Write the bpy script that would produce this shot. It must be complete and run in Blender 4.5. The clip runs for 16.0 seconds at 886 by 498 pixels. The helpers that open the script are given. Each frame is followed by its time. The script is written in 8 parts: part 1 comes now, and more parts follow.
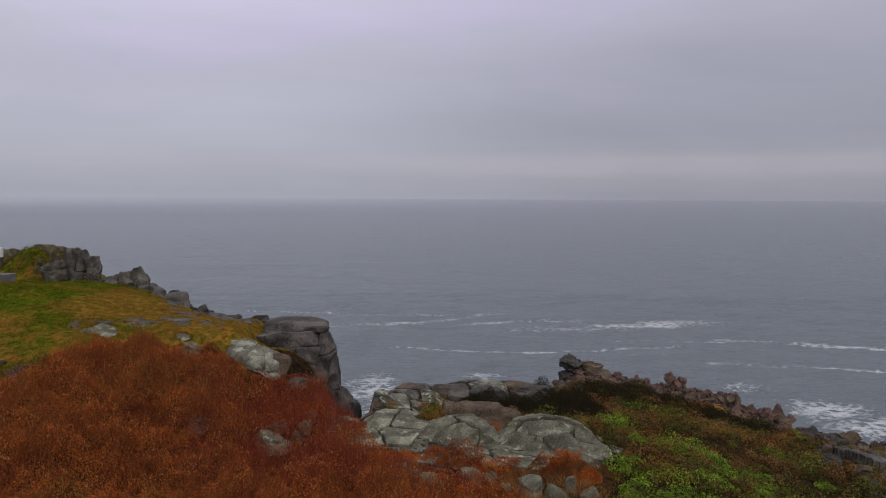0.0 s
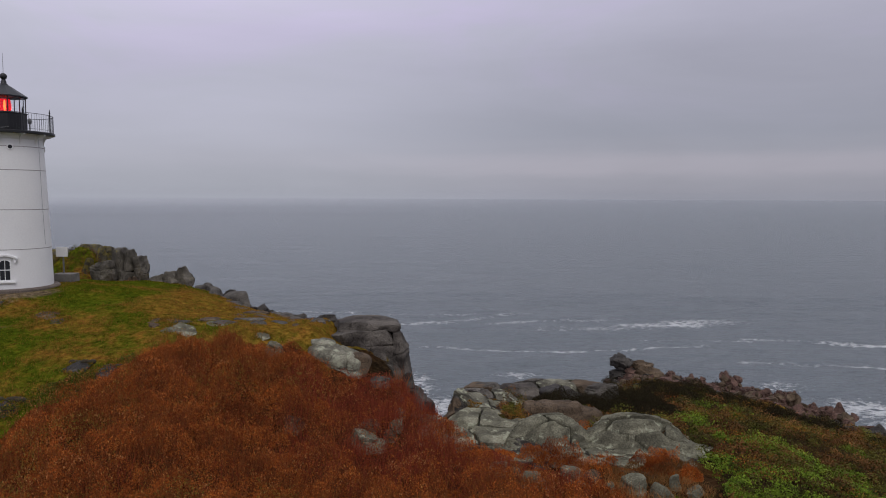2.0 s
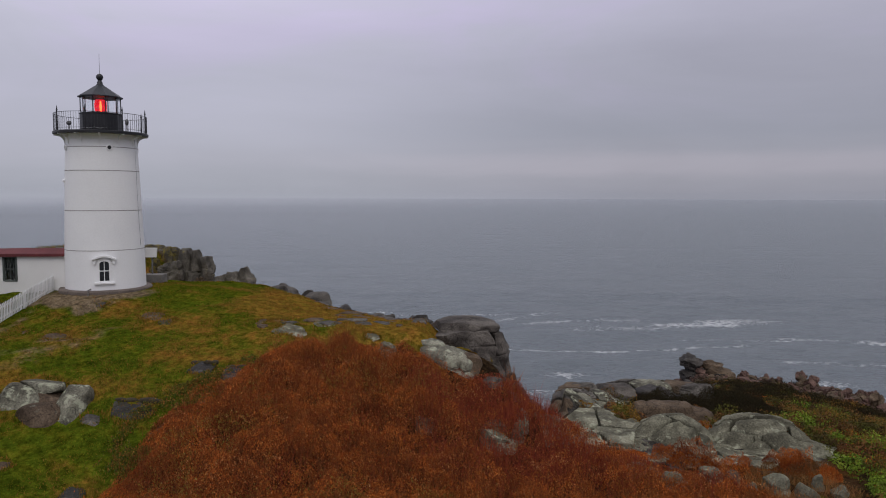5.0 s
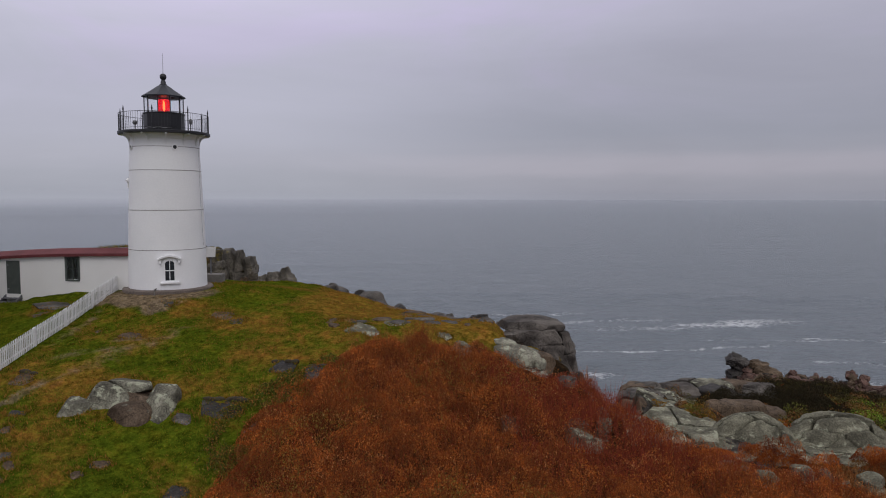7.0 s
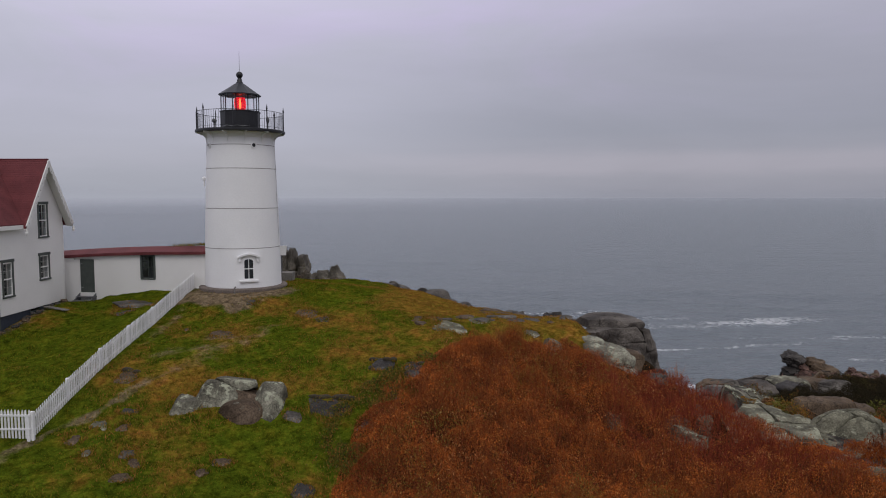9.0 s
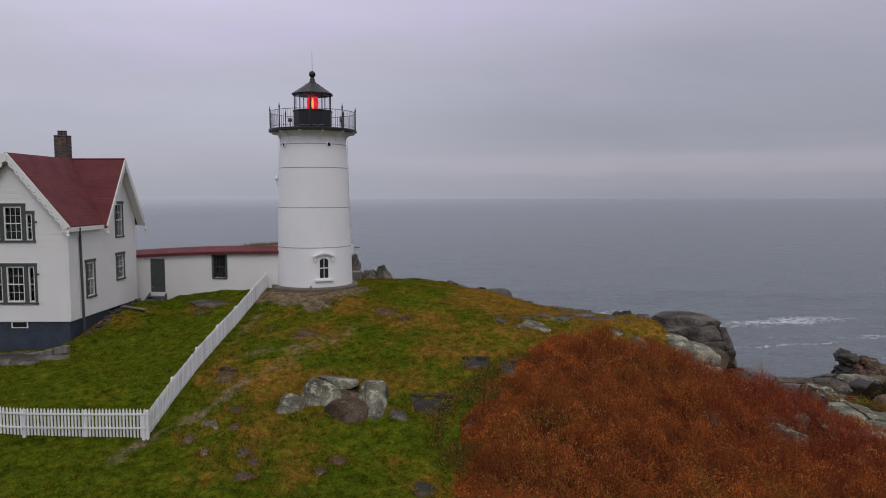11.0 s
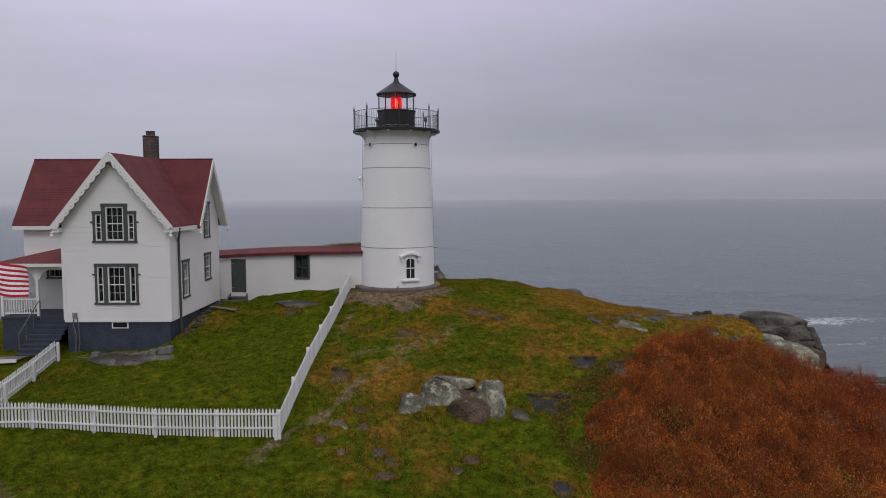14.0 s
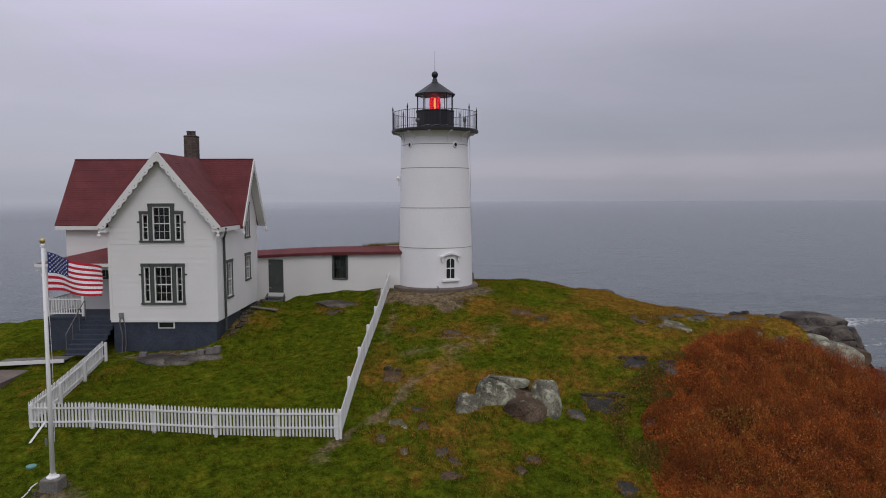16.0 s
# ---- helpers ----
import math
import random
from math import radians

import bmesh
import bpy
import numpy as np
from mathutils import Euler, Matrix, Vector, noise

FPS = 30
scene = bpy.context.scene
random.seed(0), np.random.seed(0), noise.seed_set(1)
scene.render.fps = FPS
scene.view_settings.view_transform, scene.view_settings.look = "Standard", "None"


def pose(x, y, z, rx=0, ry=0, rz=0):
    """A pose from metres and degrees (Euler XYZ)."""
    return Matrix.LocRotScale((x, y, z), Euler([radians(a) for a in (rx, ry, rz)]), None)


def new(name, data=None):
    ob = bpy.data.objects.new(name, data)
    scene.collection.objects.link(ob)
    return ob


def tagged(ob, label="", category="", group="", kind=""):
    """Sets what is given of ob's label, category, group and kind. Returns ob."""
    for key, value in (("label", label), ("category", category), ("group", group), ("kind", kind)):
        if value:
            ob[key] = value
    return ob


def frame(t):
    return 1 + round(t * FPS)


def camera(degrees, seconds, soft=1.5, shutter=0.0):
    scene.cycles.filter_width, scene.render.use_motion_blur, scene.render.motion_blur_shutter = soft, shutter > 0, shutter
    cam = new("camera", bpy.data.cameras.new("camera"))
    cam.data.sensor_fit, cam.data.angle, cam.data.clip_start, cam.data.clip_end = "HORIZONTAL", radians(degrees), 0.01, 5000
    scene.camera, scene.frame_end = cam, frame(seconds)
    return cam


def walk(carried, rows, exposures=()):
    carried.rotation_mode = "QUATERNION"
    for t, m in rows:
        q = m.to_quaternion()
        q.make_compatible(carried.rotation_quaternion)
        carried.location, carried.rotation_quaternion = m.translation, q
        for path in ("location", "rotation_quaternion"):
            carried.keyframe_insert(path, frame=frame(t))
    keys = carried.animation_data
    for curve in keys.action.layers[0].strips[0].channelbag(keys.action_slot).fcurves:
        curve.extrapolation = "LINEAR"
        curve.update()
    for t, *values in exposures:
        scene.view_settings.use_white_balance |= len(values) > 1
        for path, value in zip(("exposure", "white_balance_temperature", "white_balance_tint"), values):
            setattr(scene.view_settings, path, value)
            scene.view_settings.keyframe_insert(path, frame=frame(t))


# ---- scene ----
cam = camera(65.0, 16.0, soft=1.0)
METRES, EYE, TILT, LEAN, TURN = 29.2, 21.0, -4.35, -0.33, 0.0
ROWS = [
    (0.0, 0.0, 0.0, 0.0, -0.0, 0.0, 0.0),
    (0.5, -0.0326, -0.0001, -0.0005, -0.02, 0.01, 0.03),
    (1.0, -0.0676, -0.0002, -0.0005, -0.02, -0.02, 0.04),
    (1.5, -0.1039, -0.0004, -0.0011, -0.02, -0.01, 0.06),
    (2.0, -0.1395, -0.0006, -0.0015, -0.01, -0.01, 0.07),
    (2.5, -0.174, -0.0006, -0.001, -0.02, -0.05, 0.08),
    (3.0, -0.2071, -0.0006, -0.001, -0.02, -0.05, 0.09),
    (3.5, -0.2388, -0.0005, -0.0003, -0.0, -0.06, 0.11),
    (4.0, -0.27, -0.0006, 0.0005, 0.02, -0.08, 0.12),
    (6.5, -0.423, -0.0008, -0.0021, -0.0, 0.07, 0.16),
    (7.0, -0.4563, -0.0009, -0.0027, 0.04, 0.04, 0.2),
    (7.5, -0.4929, -0.0006, -0.0031, 0.07, 0.01, 0.23),
    (8.0, -0.5311, -0.0005, -0.0029, 0.09, -0.03, 0.25),
    (8.5, -0.5698, -0.0003, -0.0033, 0.1, -0.05, 0.27),
    (9.0, -0.608, -0.0002, -0.0038, 0.09, -0.07, 0.31),
    (11.5, -0.787, -0.0004, -0.0064, 0.08, 0.0, 0.43),
    (12.0, -0.819, -0.0004, -0.0067, 0.05, 0.02, 0.43),
    (12.5, -0.8489, -0.0001, -0.007, 0.04, 0.03, 0.45),
    (13.0, -0.8761, -0.0002, -0.0074, 0.02, 0.09, 0.43),
    (13.5, -0.9006, -0.0004, -0.0067, -0.0, 0.05, 0.44),
    (14.0, -0.9219, -0.0001, -0.0072, 0.03, 0.09, 0.47),
    (14.5, -0.9427, -0.0001, -0.0078, 0.01, 0.14, 0.46),
    (15.0, -0.9621, 0.0001, -0.0081, 0.0, 0.15, 0.48),
    (15.5, -0.9813, 0.0004, -0.0089, -0.01, 0.19, 0.47),
    (16.0, -0.9998, 0.0006, -0.0092, -0.0, 0.21, 0.49),
]
walk(cam, [(t, pose(0, 0, EYE, TILT, LEAN, TURN) @ pose(METRES * x, METRES * y, METRES * z, 90 + pitch, roll, yaw)) for t, x, y, z, yaw, pitch, roll in ROWS])

# ---------------------------------------------------------------- light
world = bpy.data.worlds.new("overcast")
scene.world = world
world.use_nodes = True
SUN_EL, SUN_AZ = 48.0, 165.0


def build_world():
    nt = world.node_tree
    nd, ln = nt.nodes, nt.links
    nd.clear()
    out = nd.new("ShaderNodeOutputWorld")
    bg = nd.new("ShaderNodeBackground")
    bg.inputs["Strength"].default_value = 0.1
    sky = nd.new("ShaderNodeTexSky")
    sky.sky_type = "NISHITA"
    sky.sun_disc = False
    sky.sun_elevation, sky.sun_rotation = radians(SUN_EL), radians(SUN_AZ)
    tc = nd.new("ShaderNodeTexCoord")
    sep = nd.new("ShaderNodeSeparateXYZ")
    ln.new(tc.outputs["Generated"], sep.inputs[0])

    def calc(op, a, b=None, c=None):
        n = nd.new("ShaderNodeMath"); n.operation = op
        for i, v in enumerate((a, b, c)):
            if v is None:
                continue
            if isinstance(v, (int, float)):
                n.inputs[i].default_value = v
            else:
                ln.new(v, n.inputs[i])
        return n.outputs[0]

    def span(v, lo, hi, to0=0.0, to1=1.0):
        n = nd.new("ShaderNodeMapRange"); n.interpolation_type = "SMOOTHSTEP"
        n.inputs["From Min"].default_value, n.inputs["From Max"].default_value = lo, hi
        n.inputs["To Min"].default_value, n.inputs["To Max"].default_value = to0, to1
        ln.new(v, n.inputs["Value"])
        return n.outputs[0]

    def cloud(stretch, turn, scale, detail, rough, twist=0.0):
        mp = nd.new("ShaderNodeMapping")
        mp.inputs["Scale"].default_value, mp.inputs["Rotation"].default_value = stretch, (0, radians(turn), 0)
        ln.new(tc.outputs["Generated"], mp.inputs[0])
        n = nd.new("ShaderNodeTexNoise")
        n.inputs["Scale"].default_value, n.inputs["Detail"].default_value = scale, detail
        n.inputs["Roughness"].default_value, n.inputs["Distortion"].default_value = rough, twist
        ln.new(mp.outputs[0], n.inputs["Vector"])
        return n.outputs["Fac"]

    def stops(src, table):
        r = nd.new("ShaderNodeValToRGB")
        r.color_ramp.interpolation = "EASE"
        e = r.color_ramp.elements
        for pos, col in table:
            q = e.new(pos)
            q.color = (*col, 1)
        e.remove(e[0]); e.remove(e[-1])
        ln.new(src, r.inputs[0])
        return r.outputs["Color"]

    # broad cloud layers, drawn out along the horizon, and ragged wisps across them
    broad = cloud((1.3, 1.3, 7.0), 0, 1.35, 4, 0.5)
    heap = cloud((1.0, 1.0, 3.2), 14, 2.3, 7, 0.58, 0.6)
    wisp = cloud((1.0, 1.0, 9.0), -5, 3.4, 6, 0.6, 0.4)
    el = calc("MULTIPLY_ADD", broad, 0.034, calc("ADD", sep.outputs["Z"], -0.017))
    el = calc("MULTIPLY_ADD", calc("SUBTRACT", wisp, 0.5), 0.022, el)
    # fog to the east, clearer air with a bright slit under the cloud base to the south
    clear = span(calc("MULTIPLY_ADD", calc("SUBTRACT", heap, 0.5), 0.5, sep.outputs["X"]), -0.28, 0.16)
    col = nd.new("ShaderNodeMix"); col.data_type = "RGBA"
    ln.new(clear, col.inputs["Factor"])
    ln.new(stops(el, FOGGY_STOPS), col.inputs["A"]); ln.new(stops(el, SKY_STOPS), col.inputs["B"])
    side = span(sep.outputs["X"], -0.35, 0.45, 1.03, 0.80)
    mott = calc("MULTIPLY_ADD", broad, 0.16, calc("MULTIPLY_ADD", heap, 0.24, 0.80))
    gain = calc("MULTIPLY", calc("MULTIPLY", side, mott), CLOUD_GAIN)
    sc = nd.new("ShaderNodeVectorMath"); sc.operation = "SCALE"
    ln.new(col.outputs["Result"], sc.inputs[0]); ln.new(gain, sc.inputs["Scale"])
    # thinner cloud lets a faint mauve through
    thin = nd.new("ShaderNodeMix"); thin.data_type, thin.blend_type = "RGBA", "MULTIPLY"
    ln.new(calc("MULTIPLY", span(heap, 0.45, 0.68), span(sep.outputs["Z"], 0.06, 0.22)), thin.inputs["Factor"])
    ln.new(sc.outputs[0], thin.inputs["A"])
    thin.inputs["B"].default_value = (1.02, 0.965, 1.05, 1)
    mix = nd.new("ShaderNodeMix"); mix.data_type = "RGBA"
    mix.inputs["Factor"].default_value = 0.97
    ln.new(sky.outputs[0], mix.inputs["A"]); ln.new(thin.outputs["Result"], mix.inputs["B"])
    ln.new(mix.outputs["Result"], bg.inputs["Color"]); ln.new(bg.outputs[0], out.inputs[0])


CLOUD_GAIN = 10.0
FOGGY_STOPS = (
    (0.0, (0.352, 0.365, 0.425)),
    (0.02, (0.372, 0.382, 0.446)),
    (0.05, (0.408, 0.410, 0.482)),
    (0.09, (0.428, 0.430, 0.510)),
    (0.15, (0.460, 0.460, 0.552)),
    (0.27, (0.585, 0.572, 0.700)),
    (0.6, (0.95, 0.94, 1.04)),
    (1.0, (1.0, 1.0, 1.0)),
)
SKY_STOPS = (
    (0.0, (0.355, 0.362, 0.432)),
    (0.020, (0.392, 0.393, 0.464)),
    (0.038, (0.462, 0.448, 0.524)),
    (0.050, (0.464, 0.450, 0.526)),
    (0.072, (0.398, 0.402, 0.478)),
    (0.09, (0.382, 0.390, 0.468)),
    (0.16, (0.450, 0.450, 0.545)),
    (0.27, (0.580, 0.570, 0.705)),
    (0.6, (0.95, 0.94, 1.04)),
    (1.0, (1.0, 1.0, 1.0)),
)
build_world()
sun_data = bpy.data.lights.new("sun", "SUN")
sun_data.energy, sun_data.angle, sun_data.color = 0.6, radians(25), (1.0, 0.97, 0.93)
sun = new("sun", sun_data)
sun.matrix_world = pose(0, 0, 60, 90 - SUN_EL, 0, 180 - SUN_AZ)


# ---------------------------------------------------------------- materials
def material(name, stops, scale=3.0, rough=0.8, bump=0.3, fine=40.0, metal=0.0, per="coord", spec=0.4, detail=6, stretch=(1, 1, 1), grime=0.25, patch=None):
    """Two scales of variation: a broad ramp of colours, fine grain, and a bump of both."""
    m = bpy.data.materials.new(name)
    m.use_nodes = True
    nd, ln = m.node_tree.nodes, m.node_tree.links
    b = nd["Principled BSDF"]
    b.inputs["Roughness"].default_value, b.inputs["Metallic"].default_value = rough, metal
    b.inputs["Specular IOR Level"].default_value = spec
    tc = nd.new("ShaderNodeTexCoord")
    mp = nd.new("ShaderNodeMapping")
    mp.inputs["Scale"].default_value = stretch
    ln.new(tc.outputs["Object"], mp.inputs[0])
    n1, n2 = nd.new("ShaderNodeTexNoise"), nd.new("ShaderNodeTexNoise")
    for n, s, d in ((n1, scale, detail), (n2, fine, 3)):
        n.inputs["Scale"].default_value, n.inputs["Detail"].default_value = s, d
        ln.new(mp.outputs[0], n.inputs["Vector"])
    ramp = nd.new("ShaderNodeValToRGB")
    e = ramp.color_ramp.elements
    while len(e) < len(stops):
        e.new(0.5)
    for i, c in enumerate(stops):
        e[i].position = 0.28 + 0.44 * i / max(1, len(stops) - 1)
        e[i].color = (*c, 1)
    if per == "island":
        geo = nd.new("ShaderNodeNewGeometry")
        for i in range(len(stops)):
            e[i].position = i / max(1, len(stops) - 1)
        ln.new(geo.outputs["Random Per Island"], ramp.inputs[0])
    elif per == "object":
        inf = nd.new("ShaderNodeObjectInfo")
        for i in range(len(stops)):
            e[i].position = i / max(1, len(stops) - 1)
        ln.new(inf.outputs["Random"], ramp.inputs[0])
    else:
        ln.new(n1.outputs["Fac"], ramp.inputs[0])
    hsv = nd.new("ShaderNodeMix"); hsv.data_type, hsv.blend_type = "RGBA", "MULTIPLY"
    hsv.inputs["Factor"].default_value = 1.0
    gr = nd.new("ShaderNodeMapRange")
    gr.inputs["From Min"].default_value, gr.inputs["From Max"].default_value = 0.3, 0.7
    gr.inputs["To Min"].default_value, gr.inputs["To Max"].default_value = 1 - grime, 1 + grime
    ln.new(n2.outputs["Fac"], gr.inputs["Value"])
    ln.new(ramp.outputs["Color"], hsv.inputs["A"]); ln.new(gr.outputs[0], hsv.inputs["B"])
    if patch:
        n3 = nd.new("ShaderNodeTexNoise")
        n3.inputs["Scale"].default_value, n3.inputs["Detail"].default_value, n3.inputs["Roughness"].default_value = patch[0], 5, 0.6
        ln.new(tc.outputs["Object"], n3.inputs["Vector"])
        r3 = nd.new("ShaderNodeValToRGB")
        r3.color_ramp.elements[0].position, r3.color_ramp.elements[0].color = 0.34, (*patch[1], 1)
        r3.color_ramp.elements[1].position, r3.color_ramp.elements[1].color = 0.66, (*patch[2], 1)
        ln.new(n3.outputs["Fac"], r3.inputs[0])
        m3 = nd.new("ShaderNodeMix"); m3.data_type, m3.blend_type = "RGBA", "MULTIPLY"
        m3.inputs["Factor"].default_value = 1.0
        ln.new(hsv.outputs["Result"], m3.inputs["A"]); ln.new(r3.outputs["Color"], m3.inputs["B"])
        hsv = m3
    ln.new(hsv.outputs["Result"], b.inputs["Base Color"])
    if bump:
        add = nd.new("ShaderNodeMath"); add.operation = "MULTIPLY_ADD"
        add.inputs[1].default_value = 0.35
        ln.new(n2.outputs["Fac"], add.inputs[0]); ln.new(n1.outputs["Fac"], add.inputs[2])
        bp = nd.new("ShaderNodeBump")
        bp.inputs["Strength"].default_value, bp.inputs["Distance"].default_value = bump, 0.08
        ln.new(add.outputs[0], bp.inputs["Height"]); ln.new(bp.outputs[0], b.inputs["Normal"])
    return m


def rock_material(name, stops, lichen, amount, wet=0.75, crack=0.75, mottle=1.0, dark=0.5):
    """Granite: broad stain, grain, lichen spots and cracks."""
    lo, hi = Vector((1, 1, 1)).lerp(Vector((0.62, 0.60, 0.58)), mottle), Vector((1, 1, 1)).lerp(Vector((1.16, 1.14, 1.10)), mottle)
    m = material(name, stops, 0.9, wet, 0.85 * mottle, 14.0, grime=0.42 * mottle, detail=10, spec=0.12, patch=(0.55, tuple(lo), tuple(hi)))
    nd, ln = m.node_tree.nodes, m.node_tree.links
    b = nd["Principled BSDF"]
    tc = nd.new("ShaderNodeTexCoord")
    old = b.inputs["Base Color"].links[0].from_socket
    n3 = nd.new("ShaderNodeTexNoise")
    n3.inputs["Scale"].default_value, n3.inputs["Detail"].default_value, n3.inputs["Roughness"].default_value = 2.3, 9, 0.68
    ln.new(tc.outputs["Object"], n3.inputs["Vector"])
    mr = nd.new("ShaderNodeMapRange"); mr.interpolation_type = "SMOOTHSTEP"
    mr.inputs["From Min"].default_value, mr.inputs["From Max"].default_value = 0.62 - amount, 0.72 - amount
    ln.new(n3.outputs["Fac"], mr.inputs["Value"])
    mx = nd.new("ShaderNodeMix"); mx.data_type = "RGBA"
    ln.new(mr.outputs[0], mx.inputs["Factor"]); ln.new(old, mx.inputs["A"])
    mx.inputs["B"].default_value = (*lichen, 1)
    # cracks: long thin lines along the middle level of a slow noise
    mpc = nd.new("ShaderNodeMapping"); mpc.inputs["Scale"].default_value = (1.0, 1.0, 1.7)
    ln.new(tc.outputs["Object"], mpc.inputs[0])
    wv = nd.new("ShaderNodeTexNoise")
    wv.inputs["Scale"].default_value, wv.inputs["Detail"].default_value, wv.inputs["Roughness"].default_value = crack, 1.5, 0.4
    ln.new(mpc.outputs[0], wv.inputs["Vector"])
    mid = nd.new("ShaderNodeMath"); mid.operation = "SUBTRACT"; mid.inputs[1].default_value = 0.5
    ln.new(wv.outputs["Fac"], mid.inputs[0])
    vo = nd.new("ShaderNodeMath"); vo.operation = "ABSOLUTE"
    ln.new(mid.outputs[0], vo.inputs[0])
    cr = nd.new("ShaderNodeMapRange")
    cr.inputs["From Min"].default_value, cr.inputs["From Max"].default_value = 0.002, 0.013
    cr.inputs["To Min"].default_value, cr.inputs["To Max"].default_value = dark, 1.0
    ln.new(vo.outputs[0], cr.inputs["Value"])
    m2 = nd.new("ShaderNodeMix"); m2.data_type, m2.blend_type = "RGBA", "MULTIPLY"
    m2.inputs["Factor"].default_value = 1.0
    ln.new(mx.outputs["Result"], m2.inputs["A"]); ln.new(cr.outputs[0], m2.inputs["B"])
    ln.new(m2.outputs["Result"], b.inputs["Base Color"])
    bp = nd.new("ShaderNodeBump")
    bp.inputs["Strength"].default_value, bp.inputs["Distance"].default_value = 0.35, 0.04
    ln.new(cr.outputs[0], bp.inputs["Height"])
    ln.new(b.inputs["Normal"].links[0].from_socket, bp.inputs["Normal"])
    ln.new(bp.outputs[0], b.inputs["Normal"])
    return m


def zoned_material(name, zones, base_rough=0.95):
    """The ground: turf, dry turf, dirt, heath and bare rock, laid out by the zones of the sheet and broken up by noise."""
    m = bpy.data.materials.new(name)
    m.use_nodes = True
    nd, ln = m.node_tree.nodes, m.node_tree.links
    b = nd["Principled BSDF"]
    b.inputs["Roughness"].default_value = base_rough
    b.inputs["Specular IOR Level"].default_value = 0.0
    tc = nd.new("ShaderNodeTexCoord")

    def noise_node(scale, detail=6, rough=0.55):
        n = nd.new("ShaderNodeTexNoise")
        n.inputs["Scale"].default_value, n.inputs["Detail"].default_value, n.inputs["Roughness"].default_value = scale, detail, rough
        ln.new(tc.outputs["Object"], n.inputs["Vector"])
        return n

    broad, mid, fine = noise_node(0.22, 5), noise_node(1.3, 7, 0.65), noise_node(9.0, 5, 0.7)

    def ramp(src, cols):
        r = nd.new("ShaderNodeValToRGB")
        e = r.color_ramp.elements
        while len(e) < len(cols):
            e.new(0.5)
        for i, c in enumerate(cols):
            e[i].position, e[i].color = 0.3 + 0.4 * i / (len(cols) - 1), (*c, 1)
        ln.new(src.outputs["Fac"], r.inputs[0])
        return r.outputs["Color"]

    color = ramp(mid, zones[0])
    for i, cols in enumerate(zones[1:]):
        at = nd.new("ShaderNodeAttribute")
        at.attribute_name = f"zone_{i}"
        th = nd.new("ShaderNodeMath"); th.operation = "ADD"
        ln.new(at.outputs["Fac"], th.inputs[0])
        sub = nd.new("ShaderNodeMath"); sub.operation = "MULTIPLY_ADD"
        sub.inputs[1].default_value, sub.inputs[2].default_value = 1.4, -0.7
        ln.new(mid.outputs["Fac"], sub.inputs[0]); ln.new(sub.outputs[0], th.inputs[1])
        mr = nd.new("ShaderNodeMapRange"); mr.interpolation_type = "SMOOTHSTEP"
        mr.inputs["From Min"].default_value, mr.inputs["From Max"].default_value = ((0.15, 0.95), (0.18, 0.85), (0.36, 0.64), (0.36, 0.64))[i]
        ln.new(th.outputs[0], mr.inputs["Value"])
        mx = nd.new("ShaderNodeMix"); mx.data_type = "RGBA"
        ln.new(mr.outputs[0], mx.inputs["Factor"]); ln.new(color, mx.inputs["A"])
        ln.new(ramp(mid, cols), mx.inputs["B"])
        color = mx.outputs["Result"]
    gr = nd.new("ShaderNodeMapRange")
    gr.inputs["From Min"].default_value, gr.inputs["From Max"].default_value = 0.3, 0.7
    gr.inputs["To Min"].default_value, gr.inputs["To Max"].default_value = 0.50, 1.28
    ln.new(fine.outputs["Fac"], gr.inputs["Value"])
    tuss = noise_node(3.2, 4, 0.6)
    tr = nd.new("ShaderNodeMapRange")
    tr.inputs["From Min"].default_value, tr.inputs["From Max"].default_value = 0.35, 0.62
    tr.inputs["To Min"].default_value, tr.inputs["To Max"].default_value = 0.48, 1.18
    ln.new(tuss.outputs["Fac"], tr.inputs["Value"])
    gt = nd.new("ShaderNodeMath"); gt.operation = "MULTIPLY"
    ln.new(gr.outputs[0], gt.inputs[0]); ln.new(tr.outputs[0], gt.inputs[1])
    mu = nd.new("ShaderNodeMix"); mu.data_type, mu.blend_type = "RGBA", "MULTIPLY"
    mu.inputs["Factor"].default_value = 1.0
    ln.new(color, mu.inputs["A"]); ln.new(gt.outputs[0], mu.inputs["B"])
    ln.new(mu.outputs["Result"], b.inputs["Base Color"])
    bp = nd.new("ShaderNodeBump")
    bp.inputs["Strength"].default_value, bp.inputs["Distance"].default_value = 1.0, 0.14
    ln.new(fine.outputs["Fac"], bp.inputs["Height"]); ln.new(bp.outputs[0], b.inputs["Normal"])
    return m


